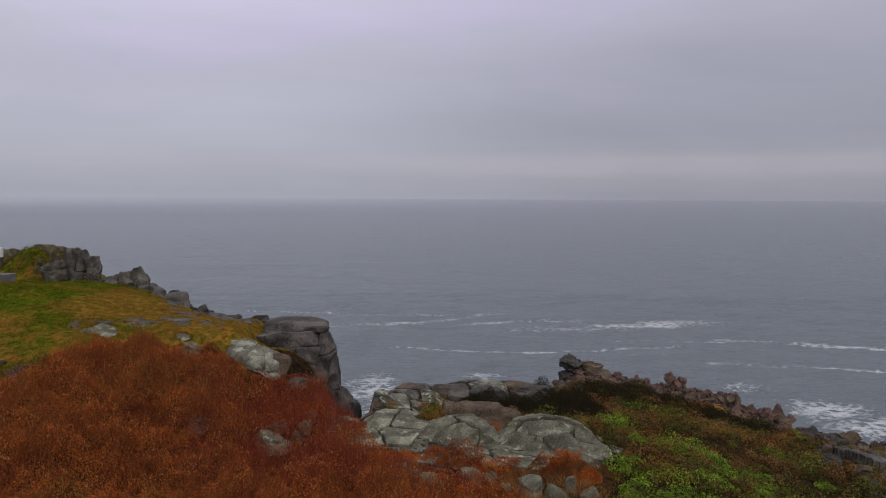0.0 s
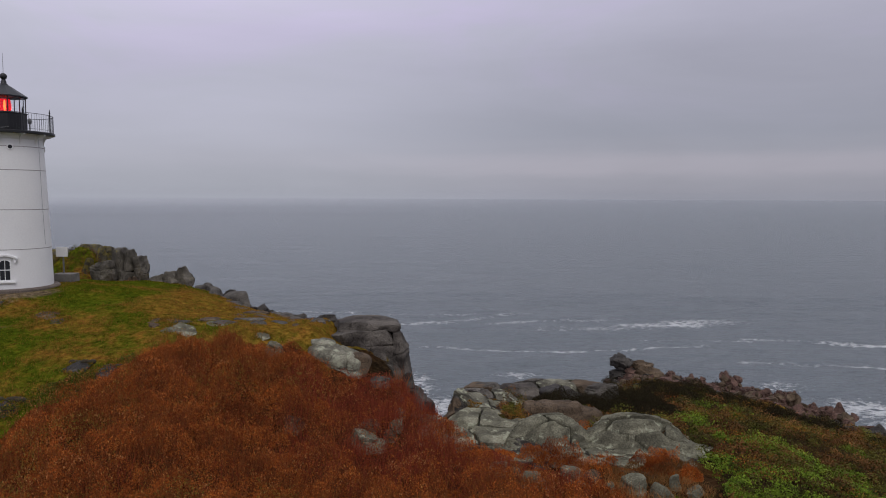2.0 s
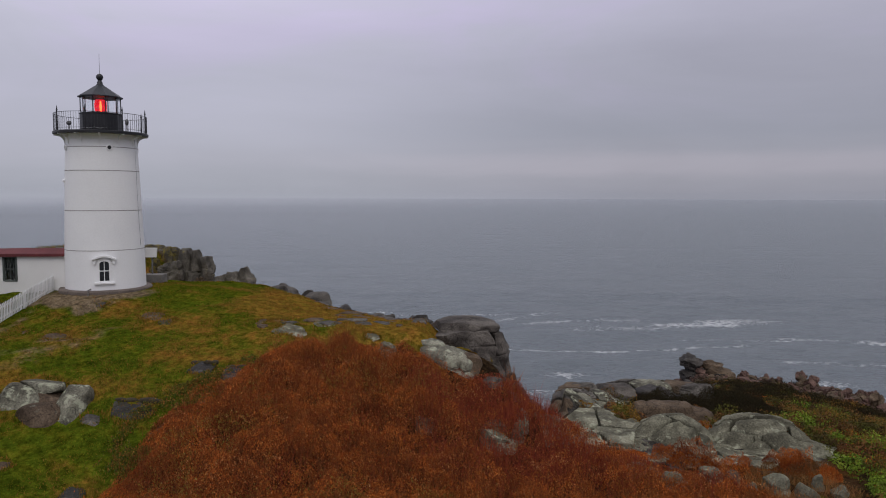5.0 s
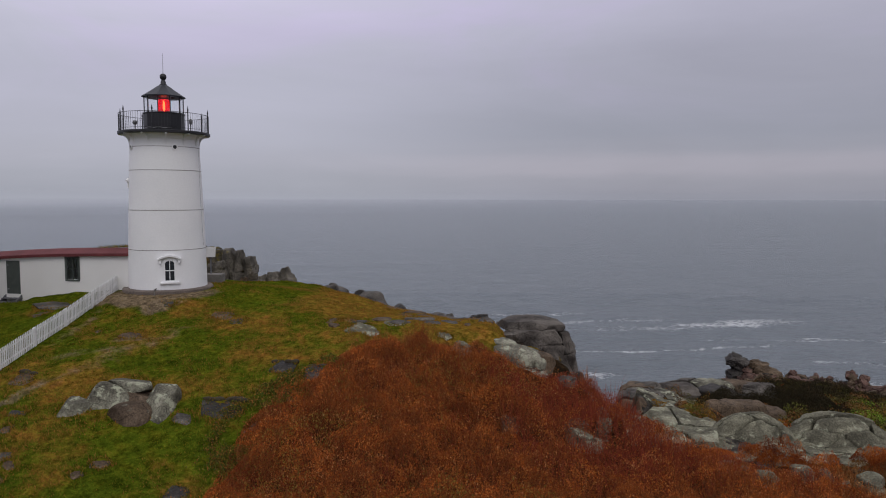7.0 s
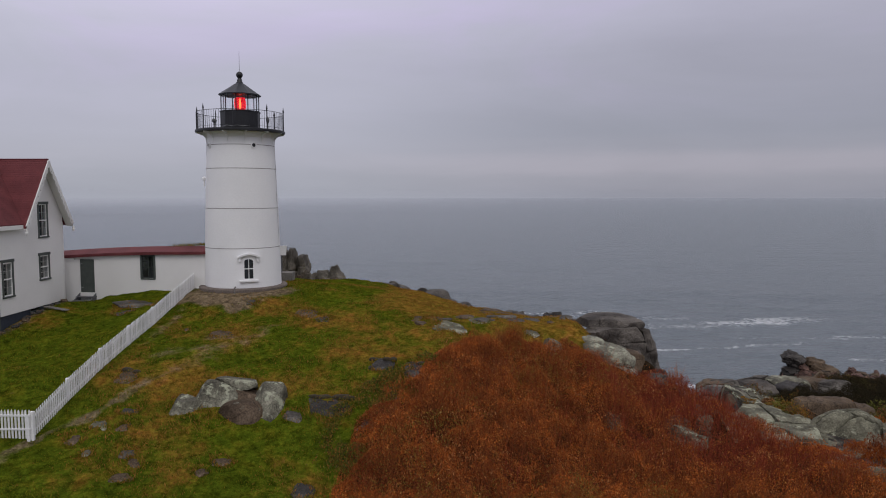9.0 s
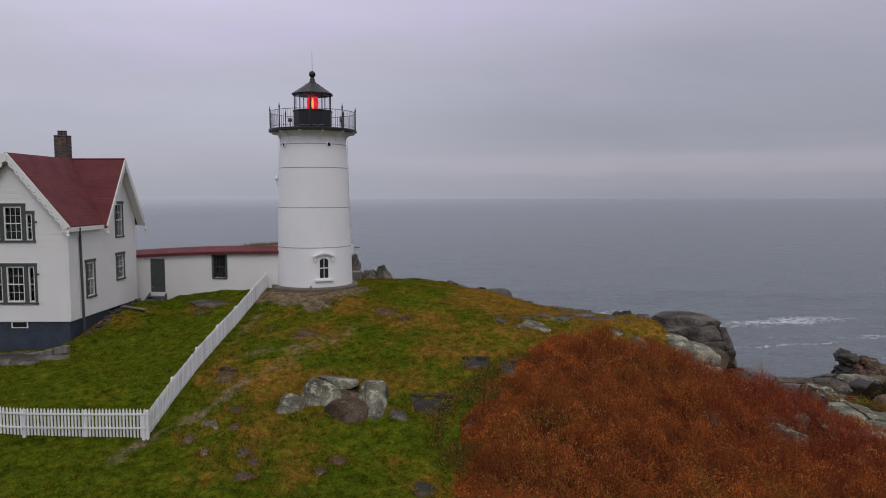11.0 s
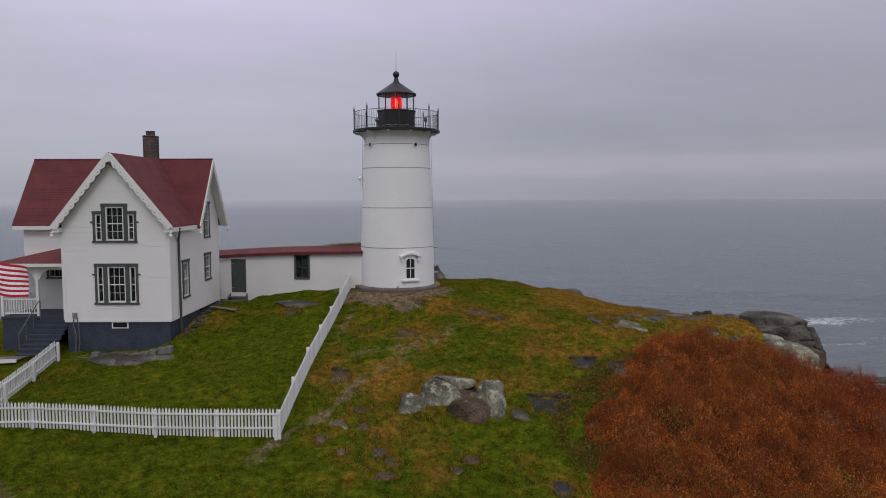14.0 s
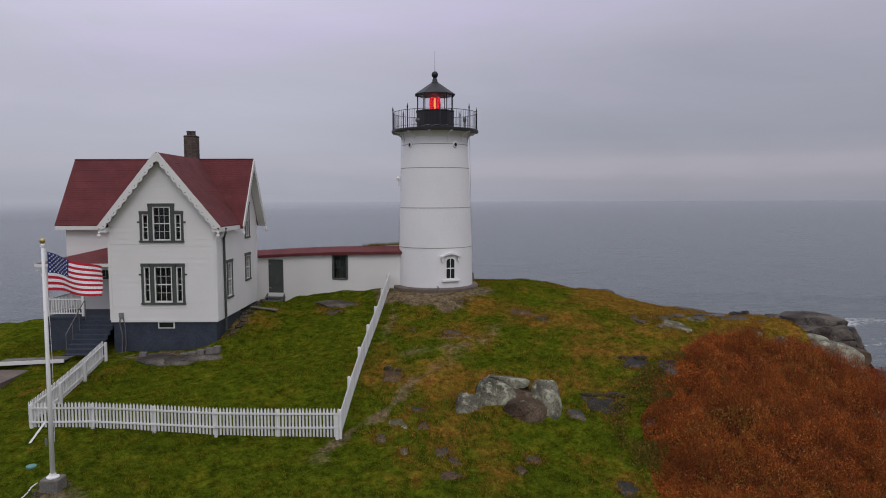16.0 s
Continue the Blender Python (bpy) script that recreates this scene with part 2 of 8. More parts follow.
def sea_material():
    m = bpy.data.materials.new("sea_water")
    m.use_nodes = True
    nd, ln = m.node_tree.nodes, m.node_tree.links
    b = nd["Principled BSDF"]
    b.inputs["IOR"].default_value = 1.33
    tc = nd.new("ShaderNodeTexCoord")
    last = None
    for scale, stretch, detail, amp in ((0.022, (0.5, 2.0, 1), 5, 3.0), (0.085, (0.45, 1.7, 1), 5, 1.3), (0.42, (0.5, 1.6, 1), 5, 0.55), (2.1, (0.45, 1.5, 1), 4, 0.36)):
        mp = nd.new("ShaderNodeMapping"); mp.inputs["Scale"].default_value = stretch
        ln.new(tc.outputs["Object"], mp.inputs[0])
        n = nd.new("ShaderNodeTexNoise")
        n.inputs["Scale"].default_value, n.inputs["Detail"].default_value, n.inputs["Roughness"].default_value = scale, detail, 0.6
        ln.new(mp.outputs[0], n.inputs["Vector"])
        s = nd.new("ShaderNodeMath"); s.operation = "MULTIPLY_ADD"
        s.inputs[1].default_value, s.inputs[2].default_value = amp, 0.0
        ln.new(n.outputs["Fac"], s.inputs[0])
        if last:
            ln.new(last.outputs[0], s.inputs[2])
        last = s
    bp = nd.new("ShaderNodeBump")
    bp.inputs["Strength"].default_value, bp.inputs["Distance"].default_value = 0.85, 2.6
    ln.new(last.outputs[0], bp.inputs["Height"]); ln.new(bp.outputs[0], b.inputs["Normal"])
    # foam: lacy, where the swell breaks
    at = nd.new("ShaderNodeAttribute"); at.attribute_name = "foam"
    mp = nd.new("ShaderNodeMapping"); mp.inputs["Scale"].default_value = (0.85, 1.2, 1)
    ln.new(tc.outputs["Object"], mp.inputs[0])
    fn = nd.new("ShaderNodeTexNoise")
    fn.inputs["Scale"].default_value, fn.inputs["Detail"].default_value, fn.inputs["Roughness"].default_value, fn.inputs["Distortion"].default_value = 1.1, 10, 0.76, 1.2
    ln.new(mp.outputs[0], fn.inputs["Vector"])
    ad = nd.new("ShaderNodeMath"); ad.operation = "ADD"
    vor = nd.new("ShaderNodeTexVoronoi"); vor.feature = "DISTANCE_TO_EDGE"
    vor.inputs["Scale"].default_value = 0.75
    dst = nd.new("ShaderNodeVectorMath"); dst.operation = "MULTIPLY_ADD"
    dst.inputs[1].default_value = (2.4, 2.4, 0)
    ln.new(fn.outputs["Color"], dst.inputs[0]); ln.new(mp.outputs[0], dst.inputs[2])
    ln.new(dst.outputs[0], vor.inputs["Vector"])
    lace = nd.new("ShaderNodeMapRange")
    lace.inputs["From Min"].default_value, lace.inputs["From Max"].default_value = 0.02, 0.30
    lace.inputs["To Min"].default_value, lace.inputs["To Max"].default_value = 0.13, -0.10
    ln.new(vor.outputs["Distance"], lace.inputs["Value"])
    both = nd.new("ShaderNodeMath"); both.operation = "ADD"
    ln.new(fn.outputs["Fac"], both.inputs[0]); ln.new(lace.outputs[0], both.inputs[1])
    ln.new(at.outputs["Fac"], ad.inputs[0]); ln.new(both.outputs[0], ad.inputs[1])
    mr = nd.new("ShaderNodeMapRange"); mr.interpolation_type = "SMOOTHSTEP"
    mr.inputs["From Min"].default_value, mr.inputs["From Max"].default_value = 0.95, 1.17
    ln.new(ad.outputs[0], mr.inputs["Value"])
    mx = nd.new("ShaderNodeMix"); mx.data_type = "RGBA"
    ln.new(mr.outputs[0], mx.inputs["Factor"])
    mx.inputs["A"].default_value, mx.inputs["B"].default_value = (0.152, 0.178, 0.199, 1), (0.64, 0.66, 0.68, 1)
    ln.new(mx.outputs["Result"], b.inputs["Base Color"])
    rr = nd.new("ShaderNodeMapRange")
    rr.inputs["To Min"].default_value, rr.inputs["To Max"].default_value = 0.22, 0.9
    ln.new(mr.outputs[0], rr.inputs["Value"]); ln.new(rr.outputs[0], b.inputs["Roughness"])
    return m


def glass_material(name, tint, rough=0.02):
    m = bpy.data.materials.new(name)
    m.use_nodes = True
    b = m.node_tree.nodes["Principled BSDF"]
    b.inputs["Base Color"].default_value = (*tint, 1)
    b.inputs["Transmission Weight"].default_value, b.inputs["Roughness"].default_value, b.inputs["IOR"].default_value = 1.0, rough, 1.25
    return m


GRANITE_PALE = rock_material("granite_pale", ((0.062, 0.060, 0.044), (0.140, 0.136, 0.100), (0.225, 0.220, 0.164)), (0.29, 0.296, 0.215), 0.07, crack=0.55, mottle=0.95, dark=0.85)
GRANITE_GREY = rock_material("granite_grey", ((0.036, 0.033, 0.030), (0.088, 0.081, 0.074), (0.145, 0.134, 0.120)), (0.18, 0.178, 0.148), 0.0)
GRANITE_DARK = rock_material("granite_dark", ((0.022, 0.020, 0.020), (0.050, 0.046, 0.043), (0.090, 0.082, 0.076)), (0.14, 0.138, 0.128), -0.03, 0.6)
GRANITE_CRAG = rock_material("granite_crag", ((0.030, 0.026, 0.023), (0.076, 0.067, 0.060), (0.122, 0.110, 0.098)), (0.16, 0.155, 0.135), -0.02, 0.7)
GRANITE_BROWN = rock_material("granite_brown", ((0.050, 0.036, 0.025), (0.102, 0.074, 0.050), (0.150, 0.114, 0.082)), (0.20, 0.20, 0.18), -0.03)
GRANITE_RED = rock_material("granite_red", ((0.038, 0.026, 0.023), (0.132, 0.080, 0.066), (0.225, 0.140, 0.116)), (0.045, 0.036, 0.036), 0.06)
GRANITE_CLIFF = rock_material("granite_cliff", ((0.046, 0.042, 0.036), (0.112, 0.103, 0.088), (0.172, 0.158, 0.136)), (0.15, 0.128, 0.055), 0.03, crack=0.9)
GRANITE_LICHEN = rock_material("lichened_granite", ((0.085, 0.080, 0.066), (0.168, 0.164, 0.130), (0.245, 0.240, 0.192)), (0.32, 0.33, 0.245), 0.09)
GRANITE_UMBER = rock_material("granite_umber", ((0.036, 0.026, 0.018), (0.082, 0.059, 0.041), (0.125, 0.094, 0.068)), (0.17, 0.165, 0.13), 0.02)
GRANITE_HOARY = rock_material("hoary_granite", ((0.050, 0.046, 0.037), (0.130, 0.126, 0.098), (0.205, 0.200, 0.158)), (0.31, 0.318, 0.232), 0.10, crack=1.1)
GRANITE_WET = rock_material("wet_granite", ((0.014, 0.012, 0.011), (0.030, 0.027, 0.025), (0.055, 0.050, 0.046)), (0.07, 0.065, 0.055), -0.05, 0.35)
GRANITE_MOSSY = rock_material("mossy_granite", ((0.036, 0.034, 0.024), (0.085, 0.076, 0.054), (0.130, 0.118, 0.085)), (0.125, 0.100, 0.026), 0.14)
WHITE_IRON = material("white_painted_iron", ((0.735, 0.735, 0.735), (0.77, 0.77, 0.765), (0.79, 0.79, 0.785)), 0.45, 0.5, 0.0, 14, grime=0.03)
WHITE_PAINT = material("white_painted_wood", ((0.68, 0.67, 0.645), (0.715, 0.705, 0.68), (0.735, 0.725, 0.70)), 0.5, 0.6, 0.0, 22, grime=0.035)
FENCE_PAINT = material("weathered_white_paint", ((0.58, 0.58, 0.57), (0.70, 0.70, 0.69), (0.76, 0.76, 0.75)), per="object", rough=0.75, bump=0.1, fine=25, grime=0.1)
BLACK_IRON = material("black_painted_iron", ((0.008, 0.008, 0.010), (0.016, 0.017, 0.020)), 2.0, 0.45, 0.05, 25)
ROOF_DARK = material("dark_metal_roof", ((0.014, 0.016, 0.022), (0.026, 0.029, 0.038)), 2.5, 0.55, 0.05, 20)
RED_SHINGLE = material("red_shingle", ((0.088, 0.017, 0.019), (0.116, 0.024, 0.027), (0.140, 0.031, 0.033)), 1.2, 0.85, 0.25, 22, grime=0.22)
BLUE_PAINT = material("slate_blue_paint", ((0.022, 0.029, 0.045), (0.032, 0.041, 0.060), (0.042, 0.052, 0.072)), 1.2, 0.7, 0.15, 15)
GREEN_TRIM = material("dark_green_trim", ((0.050, 0.060, 0.053), (0.068, 0.078, 0.070)), 3.0, 0.6, 0.05, 30)
BRICK_DARK = material("dark_brick", ((0.07, 0.050, 0.042), (0.105, 0.080, 0.068), (0.135, 0.105, 0.090)), per="object", rough=0.9, bump=0.3, fine=30)
MORTAR = material("mortar", ((0.10, 0.09, 0.085), (0.14, 0.13, 0.12)), 8, 0.95, 0.2, 40)
CONCRETE = material("concrete", ((0.11, 0.10, 0.092), (0.18, 0.168, 0.15)), 2.0, 0.9, 0.25, 18)
PLINTH = material("brown_concrete", ((0.10, 0.08, 0.068), (0.16, 0.13, 0.11)), 1.5, 0.9, 0.3, 16)
# near-black colour standing in for the shade inside the rooms
ROOM_SHADE = material("painted_room_shade", ((0.02, 0.02, 0.02), (0.03, 0.03, 0.03)), 2, 0.9, 0)
BRASS = material("gilded_ball", ((0.45, 0.30, 0.12), (0.55, 0.38, 0.16)), 6, 0.35, 0, 40, metal=0.8)
GALVANISED = material("galvanised_steel", ((0.22, 0.22, 0.23), (0.32, 0.32, 0.33)), 5, 0.5, 0.05, 40, metal=0.6)
GREY_DRUM = material("grey_painted_drum", ((0.09, 0.09, 0.095), (0.14, 0.14, 0.145)), 4, 0.6, 0.05, 30)
SOIL = material("dark_soil", ((0.016, 0.012, 0.008), (0.034, 0.026, 0.014), (0.055, 0.046, 0.018)), 6, 0.95, 0.4, 30)
TEAL = material("teal_plastic", ((0.08, 0.22, 0.20), (0.12, 0.28, 0.25)), 4, 0.5, 0.05, 30)
PANE = glass_material("window_glass", (0.75, 0.8, 0.82))
LANTERN_PANE = glass_material("lantern_glass", (0.96, 0.97, 0.98))
FLAG_RED = material("flag_red", ((0.42, 0.006, 0.022), (0.50, 0.010, 0.030)), 3, 0.8, 0.05, 50)
FLAG_WHITE = material("flag_white", ((0.74, 0.74, 0.78), (0.82, 0.82, 0.85)), 3, 0.8, 0.05, 50)
FLAG_BLUE = material("flag_blue", ((0.006, 0.014, 0.11), (0.010, 0.022, 0.15)), 3, 0.8, 0.05, 50)
SEA = sea_material()
GROUND = zoned_material("turf_ground", (
    ((0.049, 0.075, 0.006), (0.090, 0.119, 0.009), (0.150, 0.142, 0.012)),
    ((0.130, 0.116, 0.015), (0.238, 0.148, 0.022), (0.295, 0.124, 0.026)),
    ((0.150, 0.108, 0.064), (0.215, 0.160, 0.098), (0.275, 0.210, 0.138)),
    ((0.020, 0.014, 0.009), (0.045, 0.028, 0.014), (0.070, 0.035, 0.016)),
    ((0.030, 0.027, 0.025), (0.080, 0.073, 0.065), (0.140, 0.128, 0.110)),
))
RUST_LEAF = material("rust_leaves", ((0.16, 0.034, 0.012), (0.33, 0.066, 0.017), (0.40, 0.096, 0.022), (0.50, 0.150, 0.031), (0.22, 0.058, 0.018), (0.36, 0.080, 0.020), (0.45, 0.125, 0.028), (0.49, 0.23, 0.070)), per="island", rough=0.75, bump=0, grime=0.2, patch=(0.75, (0.38, 0.31, 0.36), (1.28, 1.34, 1.02)), spec=0.08)
CRIMSON_LEAF = material("crimson_leaves", ((0.12, 0.022, 0.014), (0.21, 0.040, 0.021), (0.28, 0.060, 0.028), (0.16, 0.036, 0.020)), per="island", rough=0.75, bump=0, grime=0.2, spec=0.08)
STEM = material("bare_red_stems", ((0.11, 0.038, 0.014), (0.20, 0.064, 0.021), (0.27, 0.102, 0.034)), per="island", rough=0.8, bump=0, spec=0.08)
DARK_HEATH = material("dark_heath", ((0.018, 0.018, 0.009), (0.085, 0.046, 0.017), (0.040, 0.036, 0.014), (0.092, 0.088, 0.020), (0.060, 0.045, 0.016), (0.130, 0.066, 0.022), (0.030, 0.030, 0.012)), 0.75, 0.85, 0, 16, grime=0.35, detail=7, spec=0.08, patch=(0.30, (0.45, 0.45, 0.45), (1.5, 1.45, 1.3)))
NEAR_BLACK = material("dark_bare_twigs", ((0.010, 0.009, 0.006), (0.022, 0.017, 0.010), (0.040, 0.028, 0.014), (0.028, 0.030, 0.010)), per="island", rough=0.85, bump=0, spec=0.08)
FERN = material("yellow_green_fern", ((0.037, 0.061, 0.011), (0.098, 0.152, 0.018), (0.183, 0.264, 0.026), (0.104, 0.172, 0.018), (0.232, 0.290, 0.037), (0.073, 0.092, 0.015)), 0.9, 0.8, 0, 16, grime=0.3, detail=7, spec=0.08, patch=(0.35, (0.55, 0.55, 0.5), (1.3, 1.3, 1.2)))
BLADE = material("grass_blades", ((0.046, 0.072, 0.006), (0.094, 0.122, 0.009), (0.160, 0.150, 0.012), (0.195, 0.140, 0.015)), per="island", rough=0.85, bump=0, patch=(0.7, (0.62, 0.7, 0.7), (1.12, 1.08, 1.0)), spec=0.01)
DRY_BLADE = material("dry_grass_blades", ((0.165, 0.112, 0.018), (0.255, 0.142, 0.025), (0.285, 0.112, 0.027), (0.150, 0.125, 0.019)), per="island", rough=0.85, bump=0, spec=0.08)
OLIVE_HEATH = material("olive_heath", ((0.040, 0.044, 0.012), (0.095, 0.100, 0.020), (0.140, 0.130, 0.026), (0.060, 0.075, 0.016)), 1.0, 0.85, 0, 16, grime=0.3, detail=7, spec=0.08, patch=(0.30, (0.5, 0.5, 0.5), (1.35, 1.3, 1.2)))
RUSTY_HEATH = material("rusty_heath", ((0.050, 0.026, 0.012), (0.125, 0.056, 0.022), (0.170, 0.085, 0.030), (0.080, 0.045, 0.018)), 1.0, 0.85, 0, 16, grime=0.3, detail=7, spec=0.08, patch=(0.30, (0.5, 0.5, 0.5), (1.35, 1.3, 1.2)))
PALE_LEAF = material("pale_orange_leaves", ((0.36, 0.12, 0.036), (0.42, 0.18, 0.060), (0.32, 0.09, 0.028), (0.44, 0.23, 0.085)), per="island", rough=0.75, bump=0, spec=0.08)
OLIVE_LEAF = material("olive_shrub_leaves", ((0.20, 0.13, 0.022), (0.30, 0.17, 0.030), (0.13, 0.11, 0.020), (0.34, 0.22, 0.06)), per="island", rough=0.75, bump=0, spec=0.08)
BRAMBLE_LEAF = material("bramble_leaves", ((0.034, 0.052, 0.010), (0.062, 0.088, 0.012), (0.105, 0.120, 0.016), (0.24, 0.10, 0.024), (0.050, 0.040, 0.014), (0.15, 0.15, 0.020), (0.30, 0.14, 0.03)), per="island", rough=0.8, bump=0, spec=0.08)
STRAW = material("straw", ((0.22, 0.10, 0.03), (0.26, 0.14, 0.05), (0.16, 0.05, 0.02)), per="island", rough=0.85, bump=0, spec=0.08)
SEAM = material("rust_stained_seam", ((0.20, 0.18, 0.165), (0.32, 0.30, 0.285)), 2.0, 0.7, 0.0, 20)


def lens_material(name, glow, tint):
    m = bpy.data.materials.new(name)
    m.use_nodes = True
    b = m.node_tree.nodes["Principled BSDF"]
    b.inputs["Base Color"].default_value = (0.30, 0.012, 0.012, 1)
    b.inputs["Roughness"].default_value = 0.15
    b.inputs["Emission Color"].default_value, b.inputs["Emission Strength"].default_value = (*tint, 1), glow
    return m


LENS_RED = lens_material("red_beacon_lens", 0.20, (1.0, 0.01, 0.03))
LENS_RED.node_tree.nodes["Principled BSDF"].inputs["Transmission Weight"].default_value = 0.85
LENS_RED.node_tree.nodes["Principled BSDF"].inputs["IOR"].default_value = 1.12
LENS_RED.node_tree.nodes["Principled BSDF"].inputs["Base Color"].default_value = (0.85, 0.06, 0.08, 1)
LAMP_RED = lens_material("red_beacon_lamp", 9.0, (1.0, 0.22, 0.05))


# ---------------------------------------------------------------- mesh helpers
def ready(bm, mat, smooth=False):
    me = bpy.data.meshes.new("m")
    bmesh.ops.recalc_face_normals(bm, faces=bm.faces)
    bm.to_mesh(me)
    bm.free()
    for mm in mat if isinstance(mat, (list, tuple)) else [mat]:
        me.materials.append(mm)
    if smooth:
        me.shade_smooth()
    return me


def part(name, bm, mat, parent, label="", smooth=False):
    ob = new(name, ready(bm, mat, smooth))
    ob.parent = parent
    if label:
        tagged(ob, label)
    return ob


def thing(name, label, category, at=(0, 0, 0), group="", turn=0.0):
    ob = new(name)
    ob.empty_display_size = 0.2
    ob.matrix_basis = pose(*at, 0, 0, turn)
    return tagged(ob, label, category, group)


def add_box(bm, lo, hi, bevel=0.0, m=None):
    lo, hi = Vector(lo), Vector(hi)
    vs = bmesh.ops.create_cube(bm, size=1.0)["verts"]
    for v in vs:
        v.co = Vector([(lo[i] + hi[i]) / 2 + v.co[i] * (hi[i] - lo[i]) for i in range(3)])
    if bevel:
        es = list({e for v in vs for e in v.link_edges})
        vs = bmesh.ops.bevel(bm, geom=es, offset=bevel, segments=1, affect="EDGES")["verts"]
    if m is not None:
        for v in vs:
            v.co = m @ v.co
    return vs


def box(lo, hi, bevel=0.0, m=None):
    bm = bmesh.new()
    add_box(bm, lo, hi, bevel, m)
    return bm


def add_tube(bm, pts, r, n=8, r2=None, cap=True):
    """A round tube along a line of points."""
    pts = [Vector(p) for p in pts]
    rings = []
    for i, p in enumerate(pts):
        d = (pts[min(i + 1, len(pts) - 1)] - pts[max(i - 1, 0)]).normalized()
        a = d.cross(Vector((0, 0, 1)) if abs(d.z) < 0.95 else Vector((1, 0, 0))).normalized()
        b = d.cross(a)
        rr = r if r2 is None else r + (r2 - r) * i / (len(pts) - 1)
        rings.append([bm.verts.new(p + rr * (math.cos(2 * math.pi * k / n) * a + math.sin(2 * math.pi * k / n) * b)) for k in range(n)])
    for q0, q1 in zip(rings, rings[1:]):
        for k in range(n):
            bm.faces.new((q0[k], q0[(k + 1) % n], q1[(k + 1) % n], q1[k]))
    if cap:
        bm.faces.new(rings[0][::-1]); bm.faces.new(rings[-1])


def tube(pts, r, n=8, r2=None):
    bm = bmesh.new()
    add_tube(bm, pts, r, n, r2)
    return bm


def add_lathe(bm, profile, n=48, phase=0.0, closed=False):
    """Rings of (radius, height) about z; ends with radius 0 close to a point, others are capped."""
    rings = []
    for r, z in profile:
        if r < 1e-6:
            rings.append([bm.verts.new((0, 0, z))])
        else:
            rings.append([bm.verts.new((r * math.cos(phase + 2 * math.pi * k / n), r * math.sin(phase + 2 * math.pi * k / n), z)) for k in range(n)])
    pairs = list(zip(rings, rings[1:])) + ([(rings[-1], rings[0])] if closed else [])
    for a, b in pairs:
        for k in range(n):
            j = (k + 1) % n
            q = [a[k % len(a)], a[j % len(a)], b[j % len(b)], b[k % len(b)]]
            q = [v for i, v in enumerate(q) if v not in q[:i]]
            if len(q) > 2:
                bm.faces.new(q)
    if not closed:
        for ring in (rings[0], rings[-1]):
            if len(ring) > 2:
                bm.faces.new(ring)


def lathe(profile, n=48, phase=0.0, closed=False):
    bm = bmesh.new()
    add_lathe(bm, profile, n, phase, closed)
    return bm


def add_prism(bm, poly, depth, m):
    """A flat outline (u, v) pushed out by depth along w, placed by m."""
    a = [bm.verts.new(m @ Vector((u, v, 0))) for u, v in poly]
    b = [bm.verts.new(m @ Vector((u, v, depth))) for u, v in poly]
    bm.faces.new(a[::-1]); bm.faces.new(b)
    for i in range(len(poly)):
        j = (i + 1) % len(poly)
        bm.faces.new((a[i], a[j], b[j], b[i]))


def prism(poly, depth, m):
    bm = bmesh.new()
    add_prism(bm, poly, depth, m)
    return bm


def slab(corners, thick):
    """A sloping sheet over four or more corners, thick metres deep, measured straight down."""
    bm = bmesh.new()
    a = [bm.verts.new(Vector(c)) for c in corners]
    b = [bm.verts.new(Vector(c) - Vector((0, 0, thick))) for c in corners]
    bm.faces.new(a); bm.faces.new(b[::-1])
    for i in range(len(a)):
        j = (i + 1) % len(a)
        bm.faces.new((a[i], b[i], b[j], a[j]))
    return bm


# ---------------------------------------------------------------- fields
def hash01(i, j, seed):
    h = (i.astype(np.int64) * 374761393 + j.astype(np.int64) * 668265263 + seed * 1274126177) & 0x7FFFFFFF
    h = ((h ^ (h >> 13)) * 1103515245 + 12345) & 0x7FFFFFFF
    h = ((h ^ (h >> 16)) * 1103515245 + 12345) & 0x7FFFFFFF
    return h / 0x7FFFFFFF


def vnoise(x, y, seed=0):
    i, j = np.floor(x), np.floor(y)
    u, v = x - i, y - j
    u, v = u * u * (3 - 2 * u), v * v * (3 - 2 * v)
    a, b = hash01(i, j, seed), hash01(i + 1, j, seed)
    c, d = hash01(i, j + 1, seed), hash01(i + 1, j + 1, seed)
    return (a * (1 - u) + b * u) * (1 - v) + (c * (1 - u) + d * u) * v - 0.5


def fractal(x, y, size, octaves=4, seed=0):
    out, amp = 0 * x, 1.0
    for k in range(octaves):
        out = out + amp * vnoise(x / size + 17.3 * k, y / size - 9.1 * k, seed + k)
        size, amp = size / 2.1, amp * 0.5
    return out


def smooth(a, b, v):
    t = np.clip((v - a) / (b - a), 0, 1)
    return t * t * (3 - 2 * t)


